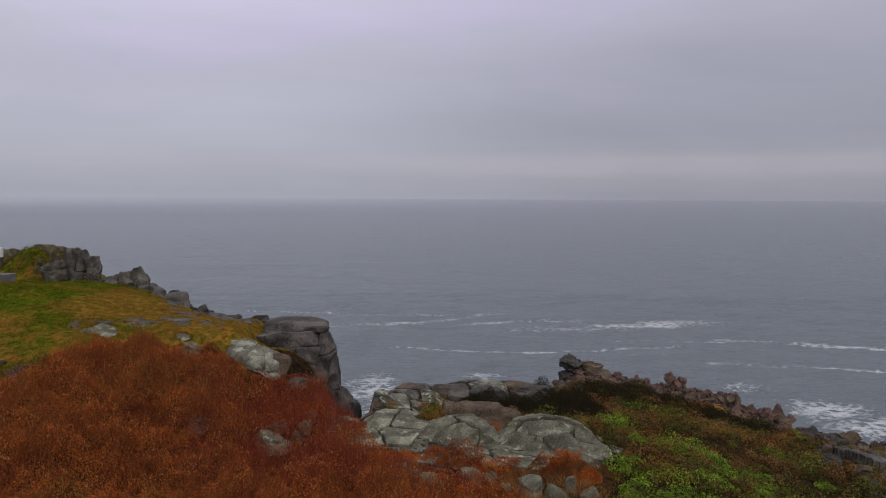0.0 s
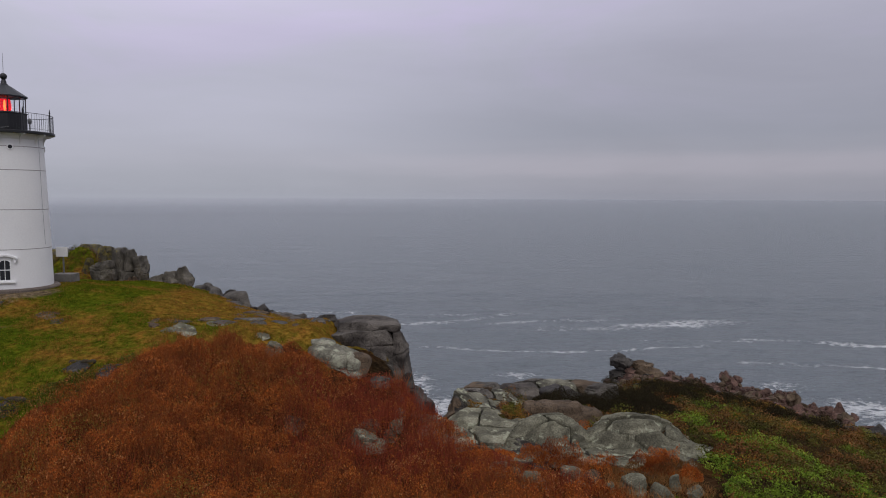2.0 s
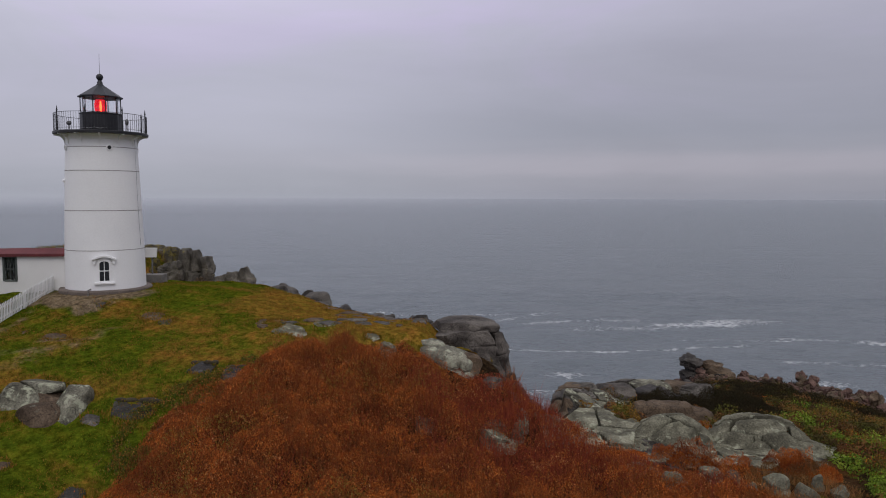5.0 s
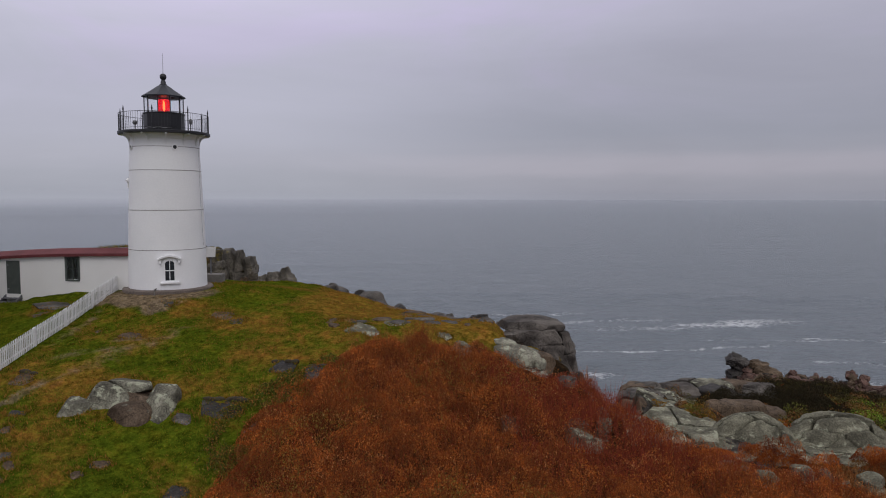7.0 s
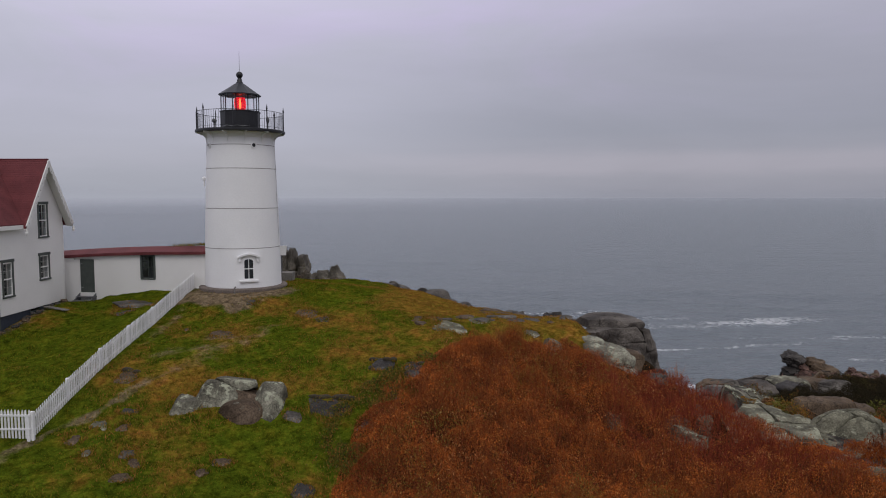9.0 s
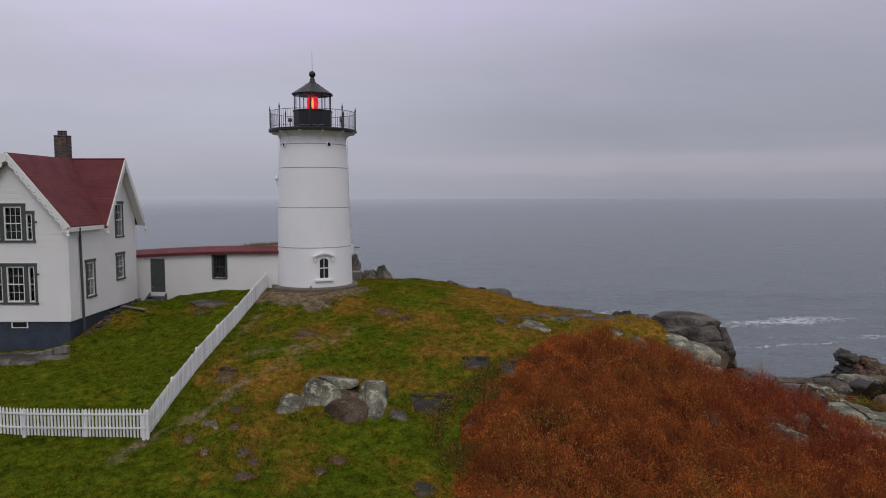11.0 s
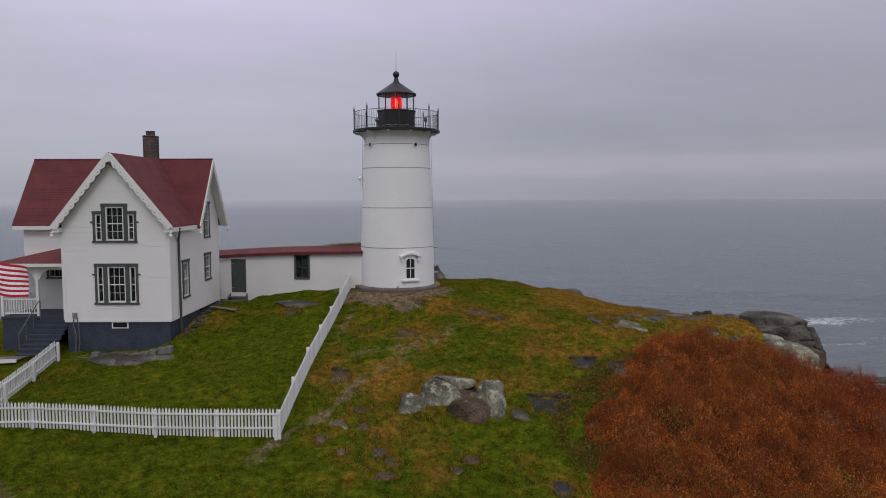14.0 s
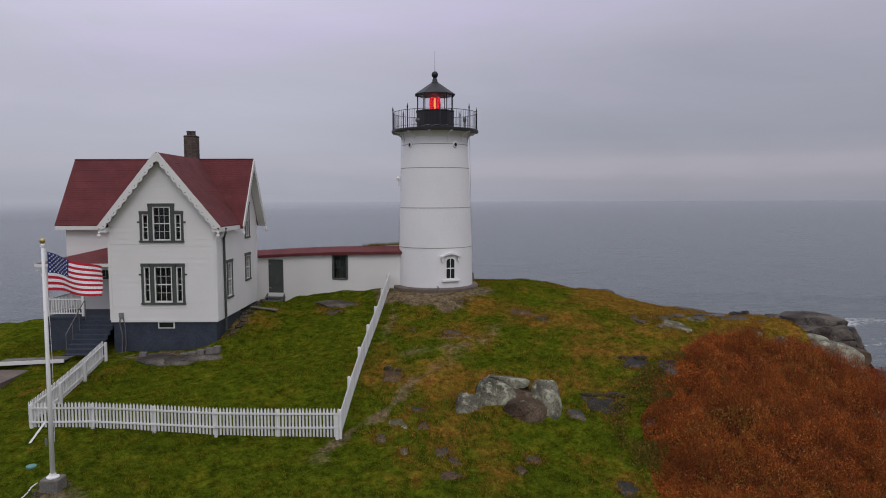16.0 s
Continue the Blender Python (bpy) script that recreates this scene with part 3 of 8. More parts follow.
# heights of the land on a wide lattice, glided between
LAT_X = (-60.0, -45.0, -36.0, -29.0, -22.0, -15.0, -8.0, 0.0, 8.0, 18.0, 30.0)
LAT_Y = (18.0, 24.0, 30.0, 36.0, 42.0, 50.0, 60.0)
LAT_Z = np.array((
    (9.5, 10.89, 11.5, 12.24, 12.31, 11.75, 9.78),
    (10.62, 11.86, 12.62, 13.4, 13.42, 13.9, 13.28),
    (10.21, 11.46, 13.09, 14.19, 15.05, 14.7, 13.4),
    (9.63, 11.26, 13.08, 14.46, 15.57, 14.4, 12.2),
    (8.97, 10.28, 12.75, 14.43, 14.95, 14.1, 9.0),
    (8.27, 10.48, 12.42, 14.0, 13.55, 11.4, 7.4),
    (7.49, 8.85, 10.55, 12.4, 11.6, 7.6, 3.9),
    (7.34, 8.77, 10.09, 9.65, 8.86, 6.98, 3.79),
    (7.5, 9.15, 9.55, 9.35, 8.55, 7.3, 5.72),
    (6.84, 7.82, 8.08, 7.87, 6.99, 7, 4.78),
    (5.01, 5.97, 6.29, 5.98, 4.81, 3.81, 1.82),
))
COAST = ((-120, 20), (-80, 42), (-60, 48), (-50, 53), (-42, 60), (-36, 67), (-29, 67), (-25.2, 66), (-24.2, 60), (-22.6, 53.5), (-18.4, 50.6), (-13.3, 47.2), (-8.8, 42.8),
         (-6.0, 40.5), (-5.3, 37), (-4.4, 33.9), (-3.7, 37), (-2.6, 40.5), (2, 42.5), (6, 47), (9, 58.5), (14, 57), (18, 52), (23, 46), (30, 40), (38, 30), (60, 5), (80, -60), (-140, -60))


def cubic_weights(stations, v):
    """Catmull-Rom weights of every station for the values v."""
    s = np.array(stations)
    v = np.clip(v, s[0], s[-1])
    i = np.clip(np.searchsorted(s, v, side="right") - 1, 0, len(s) - 2)
    h = s[i + 1] - s[i]
    t = (v - s[i]) / h
    w = np.zeros((len(v), len(s)))
    rows = np.arange(len(v))
    h00, h10, h01, h11 = 2 * t**3 - 3 * t**2 + 1, t**3 - 2 * t**2 + t, -2 * t**3 + 3 * t**2, t**3 - t**2
    w[rows, i] += h00
    w[rows, i + 1] += h01
    for k, hh in ((i, h10), (i + 1, h11)):
        lo, hi = np.maximum(k - 1, 0), np.minimum(k + 1, len(s) - 1)
        g = hh * h / (s[hi] - s[lo])
        w[rows, hi] += g
        w[rows, lo] -= g
    return w


def coast_distance(x, y):
    """Metres to the shoreline, positive on land."""
    best, inside = np.full(x.shape, 1e9), np.zeros(x.shape, bool)
    for (ax, ay), (bx, by) in zip(COAST, COAST[1:] + COAST[:1]):
        dx, dy = bx - ax, by - ay
        t = np.clip(((x - ax) * dx + (y - ay) * dy) / (dx * dx + dy * dy), 0, 1)
        best = np.minimum(best, np.hypot(x - ax - t * dx, y - ay - t * dy))
        cross = ((ay > y) != (by > y)) & (x < (bx - ax) * (y - ay) / ((by - ay) or 1e-9) + ax)
        inside ^= cross
    return np.where(inside, best, -best)


def land(x, y):
    """Height of the ground, and the distance to the shore."""
    x, y = np.asarray(x, float).ravel(), np.asarray(y, float).ravel()
    top = np.einsum("ni,ij,nj->n", cubic_weights(LAT_X, x), LAT_Z, cubic_weights(LAT_Y, y))
    top = top - 0.32 * np.maximum(0, 18 - y).clip(0, 14)
    d = coast_distance(x, y)
    craggy = smooth(5, 1, d) + 0.6 * smooth(-6, 6, x) * smooth(8, 3, d)
    top = top + 0.22 * fractal(x, y, 2.6, 4, 3) + 0.10 * fractal(x, y, 0.6, 3, 8)
    top = top + craggy * (0.9 * fractal(x, y, 2.2, 5, 11) - 0.12)
    # the mossy shelf behind the crag
    top = top + (0.24 + 0.52 * smooth(-13.0, -10.8, x)) * smooth(-17.5, -13.0, x) * smooth(-9.3, -10.7, x) * smooth(33.2, 35.4, y)
    top = top + 0.30 * np.exp(-(((x + 19.2) / 2.0) ** 2 + ((y - 43.2) / 2.4) ** 2))
    top = top - 0.22 * np.exp(-(((x + 18.0) / 2.2) ** 2 + ((y - 47.6) / 2.2) ** 2))
    fall = smooth(-1.2, 1.3, d + 1.6 * fractal(x, y, 3.0, 4, 21))
    # the made ground round the tower, the house and the covered way
    lawn = np.exp(-(((x + 29.6) / 3.6) ** 2 + ((y - 41) / 3.6) ** 2) ** 2)
    top = top * (1 - lawn) + lawn * 15.38
    top = top - 0.45 * np.exp(-(((x + 39.6) / 1.3) ** 2 + ((y - 41.2) / 0.9) ** 2))
    # the bank along the house, the flagpole's mound and the grassy back of the headland
    top = top + 0.36 * np.exp(-(((x + 39.4) / 1.3) ** 2)) * smooth(31.5, 33.5, y) * smooth(41.2, 39.4, y)
    top = top + 0.16 * np.exp(-(((x + 41.4) / 0.9) ** 2 + ((y - 21.1) / 0.7) ** 2))
    top = top + 2.9 * np.exp(-(((x + 35.0) / 2.8) ** 2 + ((y - 59.6) / 1.6) ** 2))
    return -4 + (top + 4) * fall, d


def ground_at(x, y):
    return float(land([x], [y])[0][0])


def in_poly(x, y, poly):
    inside = np.zeros(x.shape, bool)
    for (ax, ay), (bx, by) in zip(poly, poly[1:] + poly[:1]):
        inside ^= ((ay > y) != (by > y)) & (x < (bx - ax) * (y - ay) / ((by - ay) or 1e-9) + ax)
    return inside


def poly_distance(x, y, poly):
    best = np.full(x.shape, 1e9)
    for (ax, ay), (bx, by) in zip(poly, poly[1:] + poly[:1]):
        dx, dy = bx - ax, by - ay
        t = np.clip(((x - ax) * dx + (y - ay) * dy) / (dx * dx + dy * dy), 0, 1)
        best = np.minimum(best, np.hypot(x - ax - t * dx, y - ay - t * dy))
    return np.where(in_poly(x, y, poly), best, -best)


def sheet(name, xs, ys, height, fields, mat):
    """One grid sheet with named weights on its points."""
    gx, gy = np.meshgrid(xs, ys)
    px, py = gx.ravel(), gy.ravel()
    pz = height(px, py)
    nx, ny = len(xs), len(ys)
    i = (np.arange(ny - 1)[:, None] * nx + np.arange(nx - 1)[None]).ravel()
    quads = np.stack([i, i + 1, i + nx + 1, i + nx], 1)
    me = bpy.data.meshes.new(name)
    me.vertices.add(len(px)); me.vertices.foreach_set("co", np.stack([px, py, pz], 1).ravel())
    me.loops.add(quads.size); me.loops.foreach_set("vertex_index", quads.ravel())
    me.polygons.add(len(quads)); me.polygons.foreach_set("loop_start", np.arange(0, quads.size, 4))
    me.update()
    for key, f in fields.items():
        a = me.attributes.new(key, "FLOAT", "POINT")
        a.data.foreach_set("value", f(px, py).astype(np.float32))
    me.materials.append(mat)
    me.shade_smooth()
    return new(name, me)


SHRUBS = ((-21.6, 16), (-21.7, 24), (-21.3, 27.2), (-20.4, 28.7), (-19.2, 30.4), (-18.0, 32.3), (-16.6, 33.4), (-14.6, 34.1), (-11.6, 34.7), (-10.8, 34.1), (-9.2, 33.4), (-7.6, 34.4), (-5.4, 35.0), (-4.7, 33.4), (-3.7, 31.4), (-2.6, 29.2), (-0.8, 28.2), (1.4, 27.4), (3.8, 26.2), (5.6, 22), (6, 16))
HEATH = ((-1.5, 33.0), (2.5, 34.2), (5.6, 32.0), (7.4, 29.5), (6.8, 26.5), (5.0, 25.0), (7, 16), (30, 16), (27, 33), (21.5, 41.5), (15, 47.5), (10, 51), (6.2, 45), (2.0, 40.6), (-1.0, 39.0), (-0.6, 36.0))
FERNS = ((7.6, 31.0), (6.9, 27.2), (6.6, 23), (15.5, 23), (17.5, 28), (17.0, 34), (16.0, 40), (11, 43), (7.6, 38), (8.2, 34))


def zone_dry(x, y):
    f = 0.75 * fractal(x, y, 5.0, 4, 31) + 0.45 * fractal(x, y, 1.6, 3, 37)
    w = 0.03 + 1.6 * f - 0.12 * smooth(-31, -34, x)
    w = w + 0.75 * smooth(-16.5, -13.0, x) * smooth(32.5, 34.5, y) + 0.34 * smooth(-22, -15, x) + 0.34 * smooth(37, 41, y) * smooth(-30, -24, x)
    w = w + 0.85 * np.exp(-(((x + 28.0) / 1.2) ** 2 + ((y - 28.9) / 0.8) ** 2)) + 0.75 * np.exp(-(((x + 24.3) / 1.1) ** 2 + ((y - 29.3) / 0.9) ** 2)) + 0.5 * np.exp(-(((x + 26.2) / 2.2) ** 2 + ((y - 29.6) / 0.6) ** 2))
    w = w + 0.5 * np.exp(-(((x + 36.5) / 3.0) ** 2 + ((y - 37.9) / 1.0) ** 2))
    w = w - 0.22 * np.exp(-(((x + 28.5) / 3.2) ** 2 + ((y - 32.5) / 3.2) ** 2)) - 0.15 * np.exp(-(((x + 26) / 4) ** 2 + ((y - 24) / 2.5) ** 2))
    w = w - 0.14 * smooth(31, 27, y)
    # the turf browns towards the shrubs and the rim, and along an old track
    w = w + 0.34 * smooth(-27, -18, x) * smooth(29, 33.5, y) + 0.14 * smooth(-24.5, -21.5, x) * smooth(31, 28, y)
    track = np.abs(x + 29.2 - 0.42 * (y - 31) - 0.5 * np.sin(y * 0.45))
    w = w + 0.22 * smooth(1.1, 0.1, track) * smooth(26, 29, y) * smooth(40, 37, y)
    return (w + 0.62 * smooth(54, 57, y)) * smooth(-60, -38, x)


def zone_dirt(x, y):
    r = np.hypot(x + 29.6, y - 40.4)
    w = 0.95 * smooth(4.1, 2.8, r + 1.6 * fractal(x, y, 1.6, 3, 35)) * smooth(41.5, 39.0, y)
    # the trodden track from the fence corner up the slope, and the bare strip along the fence
    along = np.abs(x - (-33.1 + 0.66 * (y - 24.6)) - 0.18 * np.sin(y * 1.7))
    w = np.maximum(w, 0.66 * smooth(0.55, 0.05, along + 0.5 * fractal(x, y, 0.9, 3, 36)) * smooth(22.5, 24.5, y) * smooth(31.5, 29.0, y))
    w = np.maximum(w, 0.40 * smooth(1.2, 0.1, along) * smooth(28, 30.5, y) * smooth(37.5, 33, y))
    strip = np.abs(x - (-32.5 + 0.046 * (y - 25.1)) - 0.1)
    w = np.maximum(w, 0.42 * smooth(0.7, 0.1, strip + 0.5 * fractal(x, y, 1.1, 3, 38)) * smooth(31, 35, y) * smooth(41, 39.5, y))
    w = np.maximum(w, 0.75 * np.exp(-(((x + 28.5) / 0.9) ** 2 + ((y - 33.4) / 0.45) ** 2)) * (1 + fractal(x, y, 0.6, 3, 39)))
    w = np.maximum(w, 0.6 * np.exp(-(((x + 39.7) / 0.5) ** 2)) * smooth(33, 34, y) * smooth(41, 40, y))
    w = np.maximum(w, 0.9 * np.exp(-(((x + 42.3) / 1.9) ** 2 + ((y - 32.6) / 0.9) ** 2)))
    worn = np.abs(y - 31.6 - 0.42 * (x + 30.5))
    w = np.maximum(w, 0.38 * smooth(1.0, 0.1, worn) * smooth(-32.5, -30.5, x) * smooth(-25.5, -27.5, x))
    return np.maximum(w, 0.75 * np.exp(-(((x + 41.3) / 1.0) ** 2 + ((y - 21.0) / 0.8) ** 2)))


def zone_heath(x, y):
    w = np.zeros(x.shape)
    for poly in (SHRUBS, HEATH, ((-3.4, 27), (7.4, 25.4), (8.4, 33), (-2, 34.4)), ((-9.8, 32.6), (-4, 31), (-4, 37.4), (-9.2, 36.8))):
        w = np.maximum(w, smooth(-0.6, 0.8, poly_distance(x, y, poly)))
    return w


def zone_rock(x, y):
    d = land(x, y)[1]
    edge = smooth(2.2, 0.3, d) + 0.5 * smooth(3.5, 1.0, d) * smooth(-16, -8, x)
    ledge = 0.8 * smooth(-1.0, 0.6, poly_distance(x, y, ((-4.6, 30), (-4.4, 35), (-2.4, 40), (1.4, 40.6), (-0.8, 36), (-1.6, 33), (5, 32), (7, 29.5), (6, 27.5), (1, 28), (-2.5, 28.2))))
    back = 0.8 * smooth(44, 48, y) * smooth(2, 6, x)
    return np.clip(np.maximum(np.maximum(edge, ledge), back), 0, 1)


ground = sheet(
    "ground",
    np.concatenate([np.linspace(-130, -58, 25)[:-1], np.arange(-58, 40, 0.22), np.linspace(40, 120, 28)]),
    np.concatenate([np.linspace(-60, 17, 24)[:-1], np.arange(17, 70, 0.22), np.linspace(70, 150, 20)]),
    lambda x, y: land(x, y)[0],
    {"zone_0": zone_dry, "zone_1": zone_dirt, "zone_2": zone_heath, "zone_3": zone_rock},
    GROUND)
tagged(ground, "green and rust-brown turf sloping down to sea cliffs", "ground", kind="structure")


# white water: strips from one point to another (x, y, x, y, half-width, strength), then patches (x, y, half-widths, strength)
STRIPS = ((-19, 110, -4, 115, 1.9, 0.42), (-4, 115, 10, 123.5, 2.2, 0.40), (-16, 121, 2, 123, 1.6, 0.37), (9, 114.6, 21, 114.8, 2.4, 0.42), (20, 108, 41, 115, 4.6, 0.41), (26, 110, 35, 112, 2.4, 0.50),
          (-6, 95.6, 13, 92.2, 1.0, 0.50), (12, 92.2, 20, 93.2, 0.7, 0.46), (19, 93, 31, 96.6, 0.9, 0.47), (24, 100, 40, 100.4, 0.8, 0.42), (41, 102, 52, 99.5, 1.8, 0.43), (50, 99.6, 66, 96.5, 1.2, 0.49), (44, 84, 56, 82.4, 1.0, 0.45), (36, 86, 42, 84.6, 1.6, 0.40), (-44, 128, -20, 124, 1.8, 0.36))
PATCHES = ((10.2, 74.6, 2.6, 2.2, 0.52), (-8, 75, 6, 8, 0.53), (-4, 68, 7, 7, 0.53), (6.4, 79.6, 3.2, 1.8, 0.55), (1, 74, 5, 2.5, 0.42), (38.5, 68, 7, 5, 0.56), (42, 62, 9, 5, 0.55), (33, 75, 6, 3, 0.42), (27, 72, 6, 3, 0.40))


def foam(x, y):
    d = -coast_distance(x, y)
    f = 0.52 * smooth(9, 1.0, d + 4 * fractal(x, y, 9, 3, 41))
    wx, wy = x + 5 * fractal(x, y, 12, 3, 44), y + 2.2 * fractal(x * 0.6, y, 9, 3, 43)
    for ax, ay, bx, by, wide, gain in STRIPS:
        dx, dy = bx - ax, by - ay
        t = ((wx - ax) * dx + (wy - ay) * dy) / (dx * dx + dy * dy)
        u = np.clip(t, 0, 1)
        off = np.hypot((wx - ax - u * dx) / 3.0, wy - ay - u * dy)
        f = np.maximum(f, 1.10 * gain * np.exp(-((off / wide) ** 2)) * (0.97 + 0.35 * fractal(x, y, 7, 3, 47)))
    for cx, cy, rx, ry, g in PATCHES:
        f = np.maximum(f, g * np.exp(-(((wx - cx) / rx) ** 2 + ((wy - cy) / ry) ** 2)))
    return f


def swell(x, y):
    near = smooth(400, 120, np.hypot(x, y - 60))
    return near * (0.5 * fractal(x * 0.45, y, 8, 4, 51) + 0.25 * fractal(x * 0.6, y, 2.5, 2, 57))


sea = sheet(
    "water",
    np.concatenate([-np.geomspace(4200, 75, 26)[:-1], np.arange(-75, 110, 0.8), np.geomspace(110, 4200, 26)]),
    np.concatenate([np.linspace(-200, 40, 12)[:-1], np.arange(40, 150, 0.7), np.geomspace(150, 5400, 60)]),
    swell, {"foam": foam}, SEA)
tagged(sea, "grey open sea with streaks of white foam", "sea", kind="structure")


def haze_glow_material():
    """Haze painted as a glow: densest low over the water and towards the east, clear above."""
    m = bpy.data.materials.new("painted_haze_glow")
    m.use_nodes = True
    nd, ln = m.node_tree.nodes, m.node_tree.links
    nd.remove(nd["Principled BSDF"])
    tc = nd.new("ShaderNodeTexCoord")
    sep = nd.new("ShaderNodeSeparateXYZ")
    ln.new(tc.outputs["Generated"], sep.inputs[0])

    def span(v, lo, hi, to0, to1):
        n = nd.new("ShaderNodeMapRange"); n.interpolation_type = "SMOOTHSTEP"
        n.inputs["From Min"].default_value, n.inputs["From Max"].default_value = lo, hi
        n.inputs["To Min"].default_value, n.inputs["To Max"].default_value = to0, to1
        ln.new(v, n.inputs["Value"])
        return n.outputs[0]

    def times(a, b):
        n = nd.new("ShaderNodeMath"); n.operation = "MULTIPLY"
        ln.new(a, n.inputs[0]); ln.new(b, n.inputs[1])
        return n.outputs[0]

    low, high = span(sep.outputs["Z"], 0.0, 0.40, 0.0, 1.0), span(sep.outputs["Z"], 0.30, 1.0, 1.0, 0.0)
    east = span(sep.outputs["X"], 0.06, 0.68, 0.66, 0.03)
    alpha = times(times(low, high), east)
    white = nd.new("ShaderNodeEmission"); white.inputs["Color"].default_value = (0.372, 0.384, 0.446, 1)  # emission painted as haze, as bright as the sky behind it
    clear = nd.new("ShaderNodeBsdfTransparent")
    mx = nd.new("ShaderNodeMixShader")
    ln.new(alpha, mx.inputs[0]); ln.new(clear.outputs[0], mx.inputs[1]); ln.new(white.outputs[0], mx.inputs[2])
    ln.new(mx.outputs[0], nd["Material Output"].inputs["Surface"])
    return m


def build_haze_sheets():
    """Glowing see-through sheets far out over the sea, painting the misty bank on the horizon."""
    mat = haze_glow_material()
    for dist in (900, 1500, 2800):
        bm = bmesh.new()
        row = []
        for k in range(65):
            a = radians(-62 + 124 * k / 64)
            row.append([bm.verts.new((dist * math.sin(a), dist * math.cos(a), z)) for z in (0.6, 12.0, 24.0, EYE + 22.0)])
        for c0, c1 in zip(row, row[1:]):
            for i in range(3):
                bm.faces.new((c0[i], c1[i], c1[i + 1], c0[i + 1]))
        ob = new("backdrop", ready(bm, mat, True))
        tagged(ob, "glowing see-through sheet painted as thin pale fog over the distant sea", "fog", kind="structure")


build_haze_sheets()


# ---------------------------------------------------------------- lighthouse
TX, TY, TZ = -29.62, 41.0, 15.60


def around(a, r, z):
    """A pose on a ring about the tower: a degrees from the south towards the east, facing out along local -y."""
    return pose(0, 0, 0, 0, 0, a) @ Matrix.Translation((0, -r, z))


def build_lighthouse():
    t = thing("lighthouse", "white iron lighthouse tower with a black lantern and gallery", "lighthouse", (TX, TY, TZ))
    part("base_plinth", lathe([(2.52, -0.6), (2.52, -0.12), (2.46, -0.05), (2.1, -0.05), (2.1, -0.6)], 64, closed=True), PLINTH, t, "brown concrete base ring", True).data.shade_flat()
    seams = ((0.0, 2.18), (2.20, 2.13), (4.46, 2.055), (6.72, 1.97), (8.05, 1.90), (8.55, 1.88))
    for (z0, r0), (z1, r1) in zip(seams, seams[1:]):
        lip = 0.018
        bm = lathe([(r0 - 0.12, z0 - 0.06 if z0 == 0 else z0), (r0, z0 - 0.06 if z0 == 0 else z0), (r1 + 0.004, z1 - 0.035), (r1 - lip, z1 - 0.03), (r1 - lip, z1), (r1 - 0.12, z1)], 96)
        ob = part("tower_section", bm, WHITE_IRON, t)
        ob.data.shade_smooth()
        ob.data.set_sharp_from_angle(angle=radians(40))
    for z1, r1 in seams[1:-1]:
        part("seam", lathe([(r1 - 0.01, z1 - 0.030), (r1 + 0.012, z1 - 0.028), (r1 + 0.010, z1 + 0.004), (r1 - 0.01, z1 + 0.006)], 96, closed=True), SEAM, t, "rust-stained seam")
    # coved top under the gallery
    part("cove", lathe([(1.70, 8.40), (1.885, 8.44), (1.895, 8.56), (1.95, 8.67), (2.07, 8.74), (2.07, 8.79), (1.70, 8.79)], 64), WHITE_IRON, t, smooth=True)
    part("gallery_deck", lathe([(2.50, 8.77), (2.53, 8.79), (2.53, 8.90), (2.50, 8.92), (0.3, 8.92), (0.3, 8.77)], 64, 0.0, closed=True), BLACK_IRON, t)
    for k in range(12):
        a = -7.0 + 30 * k
        # scrolled bracket, white, and the small drop under the deck edge
        poly = [(1.86, 8.14), (1.92, 8.17), (1.95, 8.38), (2.03, 8.55), (2.18, 8.66), (2.46, 8.71), (2.46, 8.78), (1.86, 8.78)]
        part("bracket", prism([(r, z) for r, z in poly], 0.09, around(a, 0, 0) @ pose(0.045, 0, 0, 90, 0, -90)), WHITE_IRON, t)
        part("bracket_drop", prism([(math.cos(q * math.pi / 4) * 0.05, math.sin(q * math.pi / 4) * 0.05) for q in range(8)], 0.06, around(a, 2.44, 8.71)), WHITE_IRON, t)
    n = 8
    for k in range(n):
        a = 7.0 + 360 / n * k
        bm = bmesh.new()
        add_tube(bm, [(0, -2.45, 8.90), (0, -2.45, 10.02)], 0.032, 8)
        add_tube(bm, [(0, -2.45, 10.02), (0, -2.45, 10.08)], 0.045, 8)
        add_tube(bm, [(0, -2.45, 10.08), (0, -2.45, 10.30)], 0.040, 8, 0.004)
        bm.transform(around(a, 0, 0))
        part("railing_post", bm, BLACK_IRON, t)

        def on_ring(q, z):
            return Vector((2.45 * math.sin(radians(q)), -2.45 * math.cos(radians(q)), z))

        # curved rails and balusters of one bay
        for z, r in ((9.05, 0.010), (9.92, 0.015)):
            part("rail", tube([on_ring(a + 360 / n * j / 8, z) for j in range(9)], r, 6), BLACK_IRON, t)
        for j in range(1, 12):
            q = a + 360 / n * j / 12
            part("baluster", tube([on_ring(q, 8.92), on_ring(q, 9.92)], 0.008, 4), BLACK_IRON, t)
    # lantern
    s = 10
    ph = radians(-90 + 4)
    part("lantern_wall", lathe([(1.17, 8.92), (1.17, 8.98), (1.12, 9.0), (1.12, 9.96), (1.16, 9.98), (1.16, 10.04), (1.02, 10.04), (1.02, 8.92)], s, ph, closed=True), BLACK_IRON, t, "black lantern wall")
    part("lantern_floor", lathe([(1.02, 9.5), (1.02, 9.53), (0.02, 9.53), (0.02, 9.5)], s, ph, closed=True), GREY_DRUM, t)
